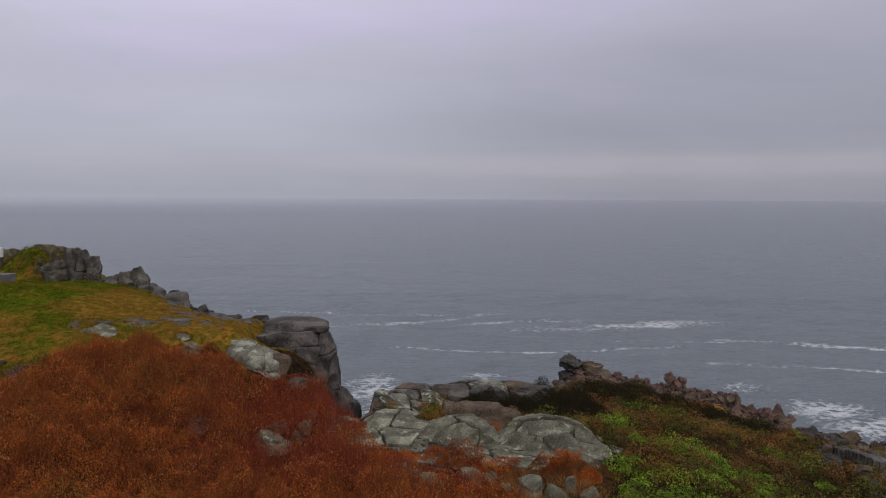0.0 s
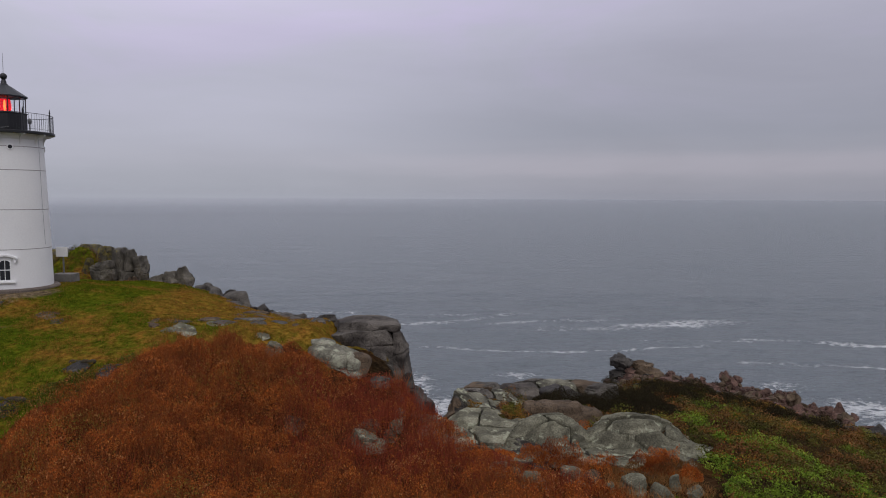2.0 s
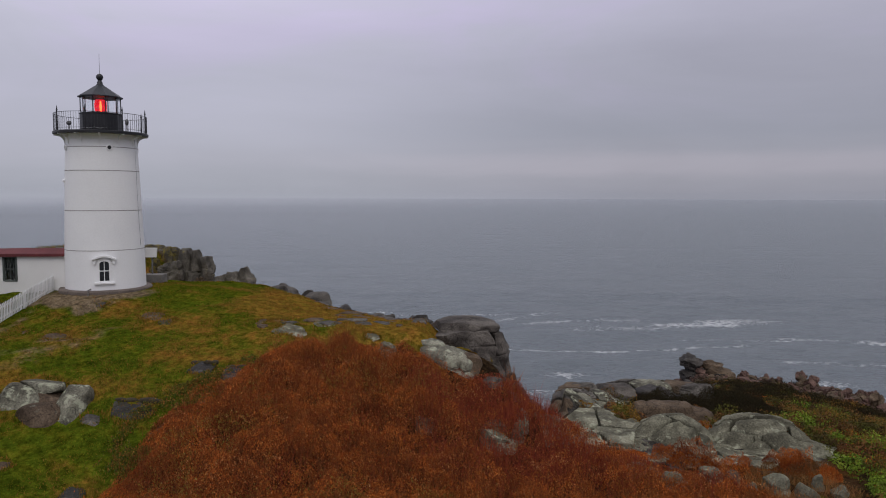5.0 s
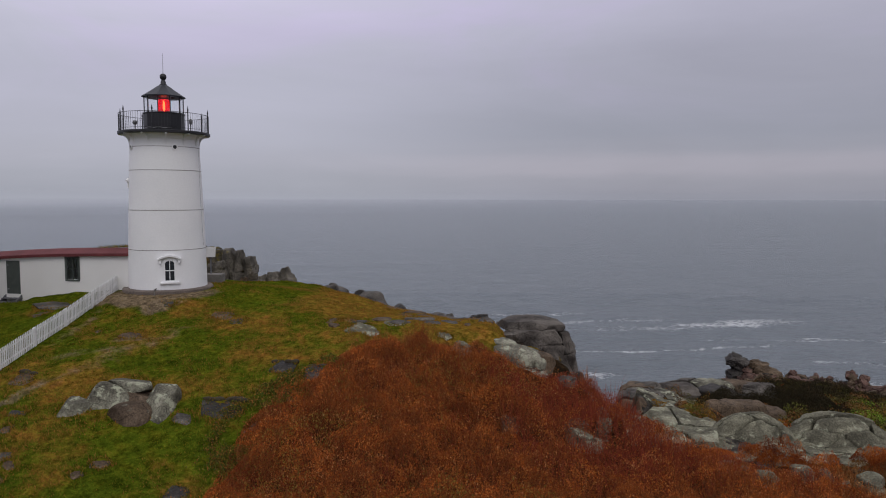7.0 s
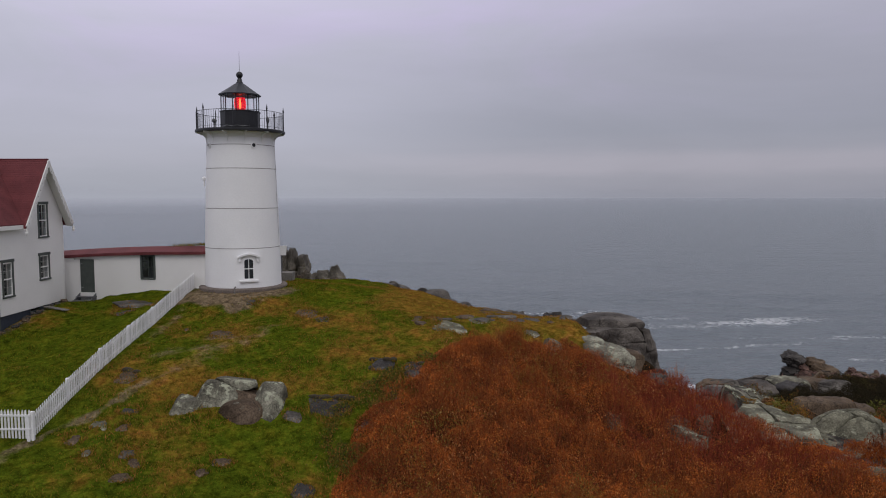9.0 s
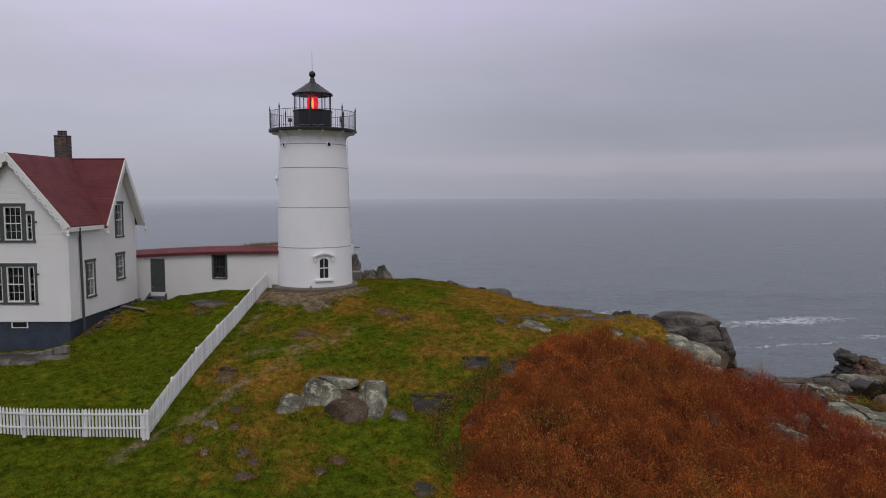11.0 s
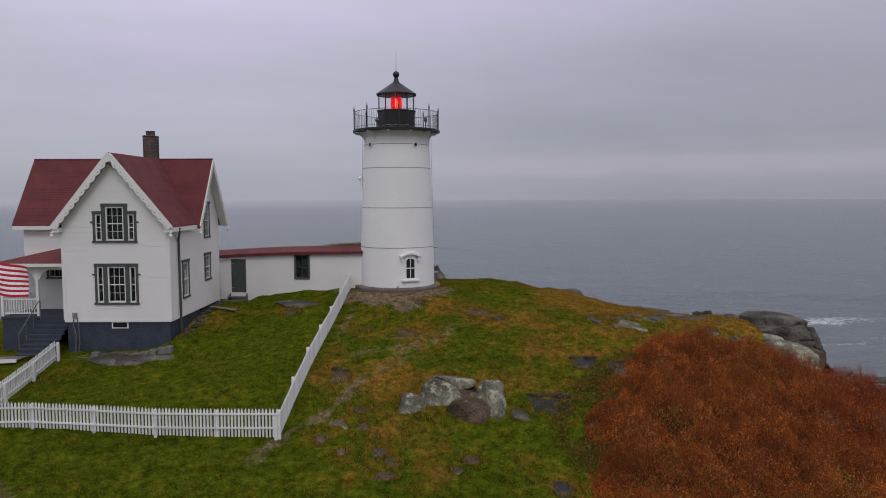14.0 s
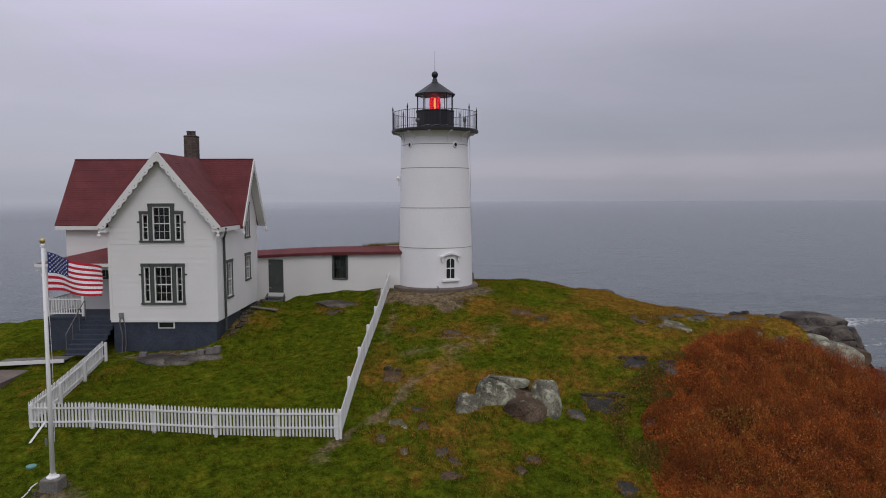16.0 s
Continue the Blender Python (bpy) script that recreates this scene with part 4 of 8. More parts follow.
    for k in range(s):
        a0, a1 = ph + 2 * math.pi * k / s, ph + 2 * math.pi * (k + 1) / s
        c0, c1 = Vector((1.06 * math.cos(a0), 1.06 * math.sin(a0), 0)), Vector((1.06 * math.cos(a1), 1.06 * math.sin(a1), 0))
        part("mullion", tube([c0 + Vector((0, 0, 10.02)), c0 + Vector((0, 0, 10.99))], 0.030, 6), BLACK_IRON, t)
        bm = bmesh.new()
        e0, e1 = c0.lerp(c1, 0.04), c0.lerp(c1, 0.96)
        off = (e0 + e1).normalized() * 0.008
        vs = [bm.verts.new(q) for q in (e0 + Vector((0, 0, 10.04)), e1 + Vector((0, 0, 10.04)), e1 + Vector((0, 0, 10.97)), e0 + Vector((0, 0, 10.97)))]
        ws = [bm.verts.new(v.co - off) for v in vs]
        bm.faces.new(vs); bm.faces.new(ws[::-1])
        for i in range(4):
            bm.faces.new((vs[i], ws[i], ws[(i + 1) % 4], vs[(i + 1) % 4]))
        part("lantern_pane", bm, LANTERN_PANE, t).visible_shadow = False
    part("lantern_roof", lathe([(1.0, 10.94), (1.20, 10.94), (1.21, 11.0), (1.14, 11.04), (0.70, 11.34), (0.36, 11.58), (0.20, 11.68), (0.2, 11.66), (0, 11.66)], s, ph), ROOF_DARK, t, "dark faceted lantern roof")
    part("ventilator_ball", lathe([(0.21, 11.64), (0.21, 11.70), (0.15, 11.74), (0.15, 11.84), (0.12, 11.90), (0.10, 11.96), (0.13, 12.00), (0.175, 12.06), (0.192, 12.14), (0.175, 12.23), (0.13, 12.29), (0.06, 12.33), (0, 12.34)], 24), BLACK_IRON, t, smooth=True)
    part("lightning_rod", tube([(0, 0, 12.32), (0, 0, 13.48)], 0.016, 6, 0.008), GALVANISED, t)
    # beacon
    part("beacon_stand", lathe([(0.28, 9.52), (0.28, 9.6), (0.12, 9.7), (0.12, 10.0), (0.28, 10.06), (0, 10.06)], 24), GREY_DRUM, t)
    core = [(0.0, 10.16), (0.03, 10.18), (0.05, 10.30), (0.06, 10.46), (0.05, 10.62), (0.03, 10.76), (0.0, 10.78)]
    part("beacon_lamp", lathe(core, 20), LAMP_RED, t, "lit lamp in the lens", True)
    ribs = [(0.0, 10.06)]
    for k in range(9):
        z = 10.08 + 0.085 * k
        w = 0.27 + 0.05 * math.sin(math.pi * (k + 0.5) / 9)
        ribs += [(w, z), (w + 0.03, z + 0.042), (w, z + 0.08)]
    ribs.append((0, 10.86))
    part("beacon_lens", lathe(ribs, 24), LENS_RED, t, "glowing red beacon lens")
    # drum and small fittings on the gallery
    drum = part("fog_drum", lathe([(0.06, 8.92), (0.10, 8.95), (0.03, 9.0), (0.03, 9.34), (0.08, 9.38), (0.10, 9.46), (0.10, 9.56), (0.07, 9.64), (0.03, 9.68), (0, 9.69)], 20), GREY_DRUM, t, smooth=True)
    drum.matrix_basis = Matrix.Translation((1.72, -0.5, 0))
    lamp = part("gallery_floodlight", lathe([(0.03, 0), (0.03, 0.3), (0.10, 0.32), (0.14, 0.42), (0.10, 0.52), (0, 0.54)], 12), GREY_DRUM, t)
    lamp.matrix_basis = Matrix.Translation((-0.95, -1.75, 8.92))
    part("handrail", tube([(1.2 * math.sin(radians(q)), -1.2 * math.cos(radians(q)), 9.14 + 0.03 * math.sin(q)) for q in range(-40, 41, 8)], 0.014, 6), GALVANISED, t)
    # portholes
    for a in (37, -47, 127, -137):
        m = around(a, 1.905, 8.0) @ pose(0, 0, 0, 90, 0, 0)
        ring = lathe([(0.11, -0.05), (0.17, -0.05), (0.17, 0.05), (0.15, 0.07), (0.11, 0.07)], 20, closed=True)
        ring.transform(m)
        port = part("porthole_rim", ring, WHITE_IRON, t)
        gl = lathe([(0, 0.0), (0.112, 0.0), (0.112, 0.02), (0, 0.02)], 20)
        gl.transform(m)
        part("porthole_glass", gl, BLACK_IRON, port)
    # window with a hood, just above the base
    build_tower_window(t)
    # cables down the two sides, and a wall lamp
    for side, rr in ((-1, 1.0), (1, 1.03)):
        pts = [(side * (1.95 if side < 0 else 2.0), -0.2, 8.75), (side * 2.02 * rr, -0.2, 5.0), (side * 2.12 * rr, -0.2, 2.4)] + ([(side * 2.2, -0.2, 0.1)] if side < 0 else [])
        part("stay_cable", tube(pts, 0.009, 5), GALVANISED, t)
    m = around(-84, 1.98, 6.05)
    bm = lathe([(0.04, -0.35), (0.05, 0.0), (0.13, 0.02), (0.14, 0.12), (0.05, 0.22), (0, 0.24)], 14)
    bm.transform(m @ Matrix.Translation((0, -0.16, 0)))
    part("wall_lamp", bm, WHITE_IRON, t)
    m = around(4, 2.2, -0.30)
    part("drain_pipe", tube([m @ Vector(p) for p in ((0, 0.1, 0.34), (0, -0.34, 0.30), (0.04, -0.42, 0.05), (0.0, -0.5, -0.05))], 0.035, 8), CONCRETE, t)
    return t


def arch(w, h, rise, seg=8):
    """An outline w wide and h high with a low curved top."""
    pts = [(-w / 2, 0), (w / 2, 0)]
    for i in range(seg + 1):
        u = 1 - 2 * i / seg
        pts.append((u * w / 2, h - rise * u * u))
    return pts


def build_tower_window(t):
    m = around(23.5, 2.10, 0.0) @ pose(0, 0, 0, 90, 0, 0)   # u across, v up, w out
    z0 = 0.42
    win = part("window", prism([(u, v + z0) for u, v in arch(0.66, 1.36, 0.16)], 0.12, m @ Matrix.Translation((0, 0, -0.06))), WHITE_IRON, t, "arched white casing with a hooded lintel")
    part("sill", box((-0.52, z0 - 0.12, -0.05), (0.52, z0 - 0.01, 0.20), 0.015, m), WHITE_IRON, win)
    hood = [(-0.62, 1.66), (-0.62, 1.74), (-0.3, 1.88), (0, 1.95), (0.3, 1.88), (0.62, 1.74), (0.62, 1.66), (0.3, 1.78), (0, 1.84), (-0.3, 1.78)]
    part("hood", prism(hood, 0.26, m @ Matrix.Translation((0, 0, -0.05))), WHITE_IRON, win)
    for s in (-1, 1):
        part("hood_bracket", prism([(s * 0.46, 1.44), (s * 0.54, 1.44), (s * 0.60, 1.68), (s * 0.42, 1.72)], 0.14, m), WHITE_IRON, win)
        g = [(s * 0.02, z0 + 0.07), (s * 0.24, z0 + 0.07), (s * 0.24, z0 + 0.60), (s * 0.02, z0 + 0.60)]
        part("pane", prism(g, 0.012, m @ Matrix.Translation((0, 0, 0.061))), PANE_DARK, win)
        g = [(s * 0.02, z0 + 0.66), (s * 0.24, z0 + 0.66), (s * 0.24, z0 + 1.06), (s * 0.17, z0 + 1.14), (s * 0.02, z0 + 1.18)]
        part("pane", prism(g, 0.012, m @ Matrix.Translation((0, 0, 0.061))), PANE_DARK, win)
    part("meeting_rail", box((-0.25, z0 + 0.605, 0.06), (0.25, z0 + 0.655, 0.085), 0, m), WHITE_IRON, win)


PANE_DARK = material("dark_window_pane", ((0.010, 0.012, 0.013), (0.018, 0.020, 0.022)), 2, 0.08, 0.0, 20, spec=0.6)
build_lighthouse()


# ---------------------------------------------------------------- keeper's house
HX0, HX1, HY0 = -45.19, -40.10, 33.30            # front wing
HXL, HY1, HY2 = -49.10, 36.75, 40.65             # main block
ZF, ZE, ZR = 14.75, 19.20, 22.62                 # foot of the siding, eaves, underside of the ridge


def pieces(z0, z1, step, extent, holes):
    """Courses of a wall: (a0, a1, z0, z1) strips that leave the holes open."""
    out, z = [], z0
    cuts = sorted({z0, z1, *[h[i] for h in holes for i in (2, 3) if z0 < h[i] < z1]}) if step is None else None
    levels = list(zip(cuts, cuts[1:])) if cuts else [(z0 + step * i, min(z1, z0 + step * (i + 1))) for i in range(math.ceil((z1 - z0) / step - 1e-6))]
    for lo, hi in levels:
        mid = (lo + hi) / 2
        ab = extent(lo, hi)
        if ab[1] - ab[0] < 0.05:
            continue
        spans = [ab]
        for h0, h1, g0, g1 in holes:
            if g0 < mid < g1:
                spans = [q for a, b in spans for q in ((a, min(b, h0)), (max(a, h1), b)) if q[1] - q[0] > 0.02]
        out += [(a, b, lo, hi) for a, b in spans]
    return out


def clad_wall(parent, m, z0, z1, extent, holes):
    """A board wall in the plane of m (u along, v up, w out): a solid core and lapped boards on it."""
    core = bmesh.new()
    for a, b, lo, hi in pieces(z0, z1, 0.23, lambda p, q: extent(q if q > ZE else p, q), holes):
        add_box(core, (a, lo, -0.16), (b, hi, 0.0), 0, m)
    part("wall_core", core, WHITE_PAINT, parent)
    bm = bmesh.new()
    for a, b, lo, hi in pieces(z0, z1, 0.115, extent, holes):
        pr = [(a, lo, 0.002), (b, lo, 0.002), (b, lo, 0.034), (a, lo, 0.034), (a, hi, 0.002), (b, hi, 0.002), (b, hi + 0.004, 0.009), (a, hi + 0.004, 0.009)]
        v = [bm.verts.new(m @ Vector(q)) for q in pr]
        for f in ((0, 1, 2, 3), (4, 5, 6, 7), (3, 2, 6, 7), (0, 4, 7, 3), (1, 2, 6, 5), (0, 1, 5, 4)):
            bm.faces.new([v[i] for i in f])
    tagged(part("clapboard_siding", bm, WHITE_PAINT, parent, "white lapped clapboard siding"), kind="stuff")


def sash(parent, m, u0, u1, v0, v1, cols, rows, two=True, f=0.045):
    """A white sash with glazing bars and panes; w = 0 is the wall's face."""
    bm = bmesh.new()
    for lo, hi in (((u0, v0), (u1, v0 + f)), ((u0, v1 - f), (u1, v1)), ((u0, v0 + f), (u0 + f, v1 - f)), ((u1 - f, v0 + f), (u1, v1 - f))):
        add_box(bm, (*lo, -0.05), (*hi, 0.02), 0, m)
    frame_ob = part("sash", bm, WHITE_PAINT, parent, "white sash")
    if two:
        part("meeting_rail", box((u0 + f, (v0 + v1) / 2 - 0.025, -0.045), (u1 - f, (v0 + v1) / 2 + 0.025, 0.012), 0, m), WHITE_PAINT, frame_ob)
    for i in range(1, cols):
        u = u0 + f + (u1 - u0 - 2 * f) * i / cols
        part("glazing_bar", box((u - 0.007, v0 + f, -0.03), (u + 0.007, v1 - f, 0.0), 0, m), WHITE_PAINT, frame_ob)
    for j in range(1, rows):
        if two and 2 * j == rows:
            continue
        v = v0 + f + (v1 - v0 - 2 * f) * j / rows
        part("glazing_bar", box((u0 + f, v - 0.007, -0.03), (u1 - f, v + 0.007, 0.0), 0, m), WHITE_PAINT, frame_ob)
    part("pane", box((u0 + f, v0 + f, -0.040), (u1 - f, v1 - f, -0.034), 0, m), PANE, frame_ob).visible_shadow = False
    # added near-black sheet behind the pane, painting the unlit room
    part("blind", box((u0, v0, -0.34), (u1, v1, -0.32), 0, m), ROOM_SHADE, frame_ob)
    return frame_ob


def triple_window(house, m, c, v0, v1, step):
    """Three lights in a dark green casing; step: how far the middle rises above the sides."""
    w = part("window", box((c - 1.08, v0 - 0.09, 0.028), (c + 1.08, v0 - 0.002, 0.11), 0.01, m), GREEN_TRIM, house, "triple sash window in a dark green casing")
    for a, b, top in ((c - 1.05, c - 0.93, v1 - step), (c - 0.63, c - 0.43, v1), (c + 0.43, c + 0.63, v1), (c + 0.93, c + 1.05, v1 - step)):
        part("casing", box((a, v0, 0.0), (b, top, 0.05), 0, m), GREEN_TRIM, w)
    for a, b, top in ((c - 1.05, c - 0.63, v1 - step), (c + 0.63, c + 1.05, v1 - step), (c - 0.63, c + 0.63, v1)):
        part("casing_head", box((a - 0.015, top, 0.0), (b + 0.015, top + 0.15, 0.06), 0, m), GREEN_TRIM, w)
    for s in (-1, 1):
        part("casing_ear", box((c + s * 1.10 - 0.06, v1 - step - 0.42, 0.0), (c + s * 1.10 + 0.06, v1 - step - 0.34, 0.06), 0, m), GREEN_TRIM, w)
    sash(w, m, c - 0.43, c + 0.43, v0, v1, 3, 4, f=0.06)
    sash(w, m, c - 0.93, c - 0.63, v0, v1 - step, 1, 3, f=0.055)
    sash(w, m, c + 0.63, c + 0.93, v0, v1 - step, 1, 3, f=0.055)


def plain_window(house, m, u0, u1, v0, v1, cols=2, rows=4):
    w = part("window", box((u0 - 0.14, v0 - 0.09, 0.0), (u1 + 0.14, v0, 0.09), 0.01, m), GREEN_TRIM, house, "sash window in a dark green casing")
    for a, b in ((u0 - 0.12, u0), (u1, u1 + 0.12)):
        part("casing", box((a, v0, 0.0), (b, v1, 0.05), 0, m), GREEN_TRIM, w)
    part("casing_head", box((u0 - 0.18, v1, 0.0), (u1 + 0.18, v1 + 0.15, 0.07), 0.01, m), GREEN_TRIM, w)
    sash(w, m, u0, u1, v0, v1, cols, rows)


def bargeboard(parent, m, half, rise, drop=0.22, lip=0.09):
    """The pair of pierced boards on a gable end; m: u across, v up with 0 at the eaves, w out."""
    for s in (-1, 1):
        length = math.hypot(half, rise)
        n = max(4, round(length / 0.42))
        upper, lower = [(0, 0), (length, 0)], []
        for i in range(n):
            for q in range(7):
                u = length * (1 - (i + q / 6) / n)
                lower.append((u, -drop + 0.07 - 0.10 * math.sin(math.pi * q / 6)))
        ang = math.atan2(rise, half)
        x_dir = Vector((math.cos(ang), math.sin(ang), 0)) if s > 0 else Vector((-math.cos(ang), math.sin(ang), 0))
        y_dir = Vector((-x_dir.y, x_dir.x, 0)) if s > 0 else Vector((x_dir.y, -x_dir.x, 0))
        mm = Matrix(((x_dir.x, y_dir.x, 0, -s * half), (x_dir.y, y_dir.y, 0, 0), (0, 0, 1, 0.006 * s), (0, 0, 0, 1)))
        board = part("bargeboard", prism(upper + lower, 0.035, m @ mm), WHITE_PAINT, parent, "scalloped white bargeboard")
        part("rake_moulding", prism([(-0.04, 0.0), (length, 0.0), (length, lip), (-0.04, lip)], 0.055, m @ mm @ Matrix.Translation((0, 0, -0.015))), WHITE_PAINT, board)
        for i in range(1, n):
            u = length * (1 - (i + 0.5) / n)
            ring = [(u + 0.026 * math.cos(k * math.pi / 4), -0.14 + 0.026 * math.sin(k * math.pi / 4)) for k in range(8)]
            part("piercing", prism(ring, 0.006, m @ mm @ Matrix.Translation((0, 0, 0.035))), GREY_DRUM, board)
        pen = lathe([(0, -0.22), (0.06, -0.18), (0.09, -0.08), (0.05, 0.0), (0.07, 0.06), (0, 0.1)], 10)
        pen.transform(m @ Matrix.Translation((-s * (half - 0.02), -0.30, 0.02)) @ pose(0, 0, 0, -90, 0, 0))
        part("pendant", pen, WHITE_PAINT, board)


def shingle_courses(parent, r0, r1, e0, e1, rows):
    """Lapped courses on one roof slope, from the ridge r0 r1 down to the eaves e0 e1."""
    r0, r1, e0, e1 = (Vector(q) for q in (r0, r1, e0, e1))
    up = (r1 - r0).cross(e0 - r0).normalized()
    up = up if up.z > 0 else -up
    rnd = random.Random(rows)
    for i in range(rows):
        bm = bmesh.new()
        a, b = i / rows, (i + 1) / rows
        lift = 0.011 + rnd.uniform(-0.003, 0.003)
        q = [r0.lerp(e0, a) + up * 0.004, r1.lerp(e1, a) + up * 0.004, r1.lerp(e1, b) + up * lift, r0.lerp(e0, b) + up * lift]
        v = [bm.verts.new(p) for p in q] + [bm.verts.new(p - up * (lift - 0.002)) for p in q[2:]]
        bm.faces.new(v[:4]); bm.faces.new((v[3], v[2], v[4], v[5]))
        part("shingle_course", bm, RED_SHINGLE, parent)


def build_house():
    h = thing("keepers_house", "white clapboard keeper's house with dark red cross-gabled roof", "house", (0, 0, 0))
    fm = pose(0, HY0, 0, 90, 0, 0)                                     # front: u = x, v = z, w = -y
    sm = Matrix(((0, 0, 1, HX1), (1, 0, 0, 0), (0, 1, 0, 0), (0, 0, 0, 1)))   # east: u = y, v = z, w = +x
    lm = pose(0, HY1, 0, 90, 0, 0)
    c = (HX0 + HX1) / 2
    ROOF_W, ROOF_M = 1.235, 1.53
    # foundation
    for lo, hi in (((HX0 + 0.05, HY0 + 0.05, 12.0), (HX1 - 0.05, HY2 - 0.05, ZF - 0.001)), ((HXL + 0.05, HY1 + 0.05, 12.0), (HX0 + 0.05, HY2 - 0.05, ZF - 0.001))):
        part("foundation", box(lo, hi, 0.01), BLUE_PAINT, h, "slate-blue painted foundation")
    part("sill_board", box((HX0 - 0.03, HY0 - 0.035, ZF - 0.10), (HX1 + 0.03, HY0 + 0.02, ZF + 0.02)), WHITE_PAINT, h)
    part("sill_board", box((HX1 - 0.02, HY0 + 0.021, ZF - 0.10), (HX1 + 0.032, HY2, ZF + 0.02)), WHITE_PAINT, h)
    # front wall
    front_holes = [(c - 0.95, c + 0.95, 15.60, 17.36), (c - 0.50, c + 0.50, 18.60, 20.24), (c - 0.95, c + 0.95, 18.60, 19.88)]
    clad_wall(h, fm, ZF, ZR - 0.1, lambda lo, hi: (c - min(c - HX0, (ZR - hi) / ROOF_W), c + min(c - HX0, (ZR - hi) / ROOF_W)), front_holes)
    triple_window(h, fm, c, 15.60, 17.34, 0.0)
    triple_window(h, fm, c, 18.60, 20.22, 0.36)
    # east wall
    ridge = 38.70
    side_holes = [(34.98, 35.72, 15.62, 17.36), (38.25, 39.05, 16.15, 17.45), (38.30, 39.05, 18.50, 20.28)]
    clad_wall(h, sm, ZF, ZR - 0.1, lambda lo, hi: (HY0, HY2) if hi <= ZE - 0.12 else (ridge - min(1.95, (ZR - hi) / ROOF_M), ridge + min(1.95, (ZR - hi) / ROOF_M)), side_holes)
    for u0, u1, v0, v1 in side_holes:
        plain_window(h, sm, u0, u1, v0, v1)
    # wall over the porch, the back and the west end
    clad_wall(h, lm, ZF, ZE, lambda lo, hi: (HXL, HX0), [(-47.85, -47.05, 16.45, 17.35)])
    plain_window(h, lm, -47.85, -47.05, 16.45, 17.35, 3, 2)
    part("back_wall", box((HXL, HY2 - 0.16, ZF), (HX1 - 0.17, HY2, ZE)), WHITE_PAINT, h)
    west = prism([(HY1, ZF), (HY2, ZF), (HY2, ZE - 0.1), (ridge, ZR - 0.06), (HY1, ZE - 0.1)], 0.16, Matrix(((0, 0, 1, HXL), (1, 0, 0, 0), (0, 1, 0, 0), (0, 0, 0, 1))))
    part("west_wall", west, WHITE_PAINT, h)
    part("west_wall", box((HX0, HY0, ZF), (HX0 + 0.16, HY1, ZE)), WHITE_PAINT, h)
    for x in (HX0, HX1):
        part("corner_board", box((x - 0.07, HY0 - 0.034, ZF + 0.02), (x + 0.07, HY0 + 0.07, ZE)), WHITE_PAINT, h)
    part("corner_board", box((HX1 - 0.06, HY2 - 0.09, ZF + 0.02), (HX1 + 0.034, HY2 + 0.02, ZE)), WHITE_PAINT, h)
    # roofs
    ex0, ex1 = -49.5, -39.64
    yo, zt = 2.31, 22.76
    for s in (-1, 1):
        part("roof", slab([(ex0, ridge, zt), (ex1, ridge, zt), (ex1, ridge + s * yo, zt - ROOF_M * yo), (ex0, ridge + s * yo, zt - ROOF_M * yo)], 0.20), RED_SHINGLE, h, "dark red shingle roof")
        shingle_courses(h, (ex0, ridge, zt), (ex1, ridge, zt), (ex0, ridge + s * yo, zt - ROOF_M * yo), (ex1, ridge + s * yo, zt - ROOF_M * yo), 29)
    wo, wz, y0 = 2.84, 22.78, 32.92
    for s in (-1, 1):
        v = (zt - (wz - ROOF_W * wo)) / ROOF_M
        part("roof", slab([(c, y0, wz), (c, ridge, wz), (c + s * wo, ridge - v, wz - ROOF_W * wo), (c + s * wo, y0, wz - ROOF_W * wo)], 0.16), RED_SHINGLE, h, "dark red shingle roof")
        shingle_courses(h, (c, y0, wz), (c, ridge, wz), (c + s * wo, y0, wz - ROOF_W * wo), (c + s * wo, ridge - v, wz - ROOF_W * wo), 31)
    # white soffits under the gable overhangs
    for s in (-1, 1):
        part("soffit", slab([(HX1 + 0.04, ridge, zt - 0.215), (ex1 - 0.01, ridge, zt - 0.215), (ex1 - 0.01, ridge + s * yo, zt - ROOF_M * yo - 0.215), (HX1 + 0.04, ridge + s * yo, zt - ROOF_M * yo - 0.215)], 0.03), WHITE_PAINT, h)
        part("soffit", slab([(c, y0 + 0.01, wz - 0.175), (c, HY0 - 0.04, wz - 0.175), (c + s * wo, HY0 - 0.04, wz - ROOF_W * wo - 0.175), (c + s * wo, y0 + 0.01, wz - ROOF_W * wo - 0.175)], 0.03), WHITE_PAINT, h)
    part("ridge_cap", tube([(ex0, ridge, zt), (ex1, ridge, zt)], 0.05, 6), RED_SHINGLE, h)
    # eaves boards, with the gutter on the east
    ze = wz - ROOF_W * wo
    part("eaves_board", box((ex0 + 0.02, ridge - yo - 0.03, zt - ROOF_M * yo - 0.24), (c - 2.5, ridge - yo + 0.35, zt - ROOF_M * yo - 0.04)), WHITE_PAINT, h)
    part("eaves_board", box((c + wo - 0.34, y0 + 0.02, ze - 0.26), (c + wo + 0.02, 36.45, ze - 0.05)), WHITE_PAINT, h)
    part("eaves_board", box((c - wo - 0.02, y0 + 0.02, ze - 0.26), (c - wo + 0.34, 36.3, ze - 0.05)), WHITE_PAINT, h)
    bargeboard(h, pose(c, y0, ze - 0.04, 90, 0, 0), wo, wz - ze - 0.02)
    bargeboard(h, Matrix(((0, 0, 1, ex1), (1, 0, 0, ridge), (0, 1, 0, zt - ROOF_M * yo - 0.04), (0, 0, 0, 1))), yo, ROOF_M * yo, lip=0.03)
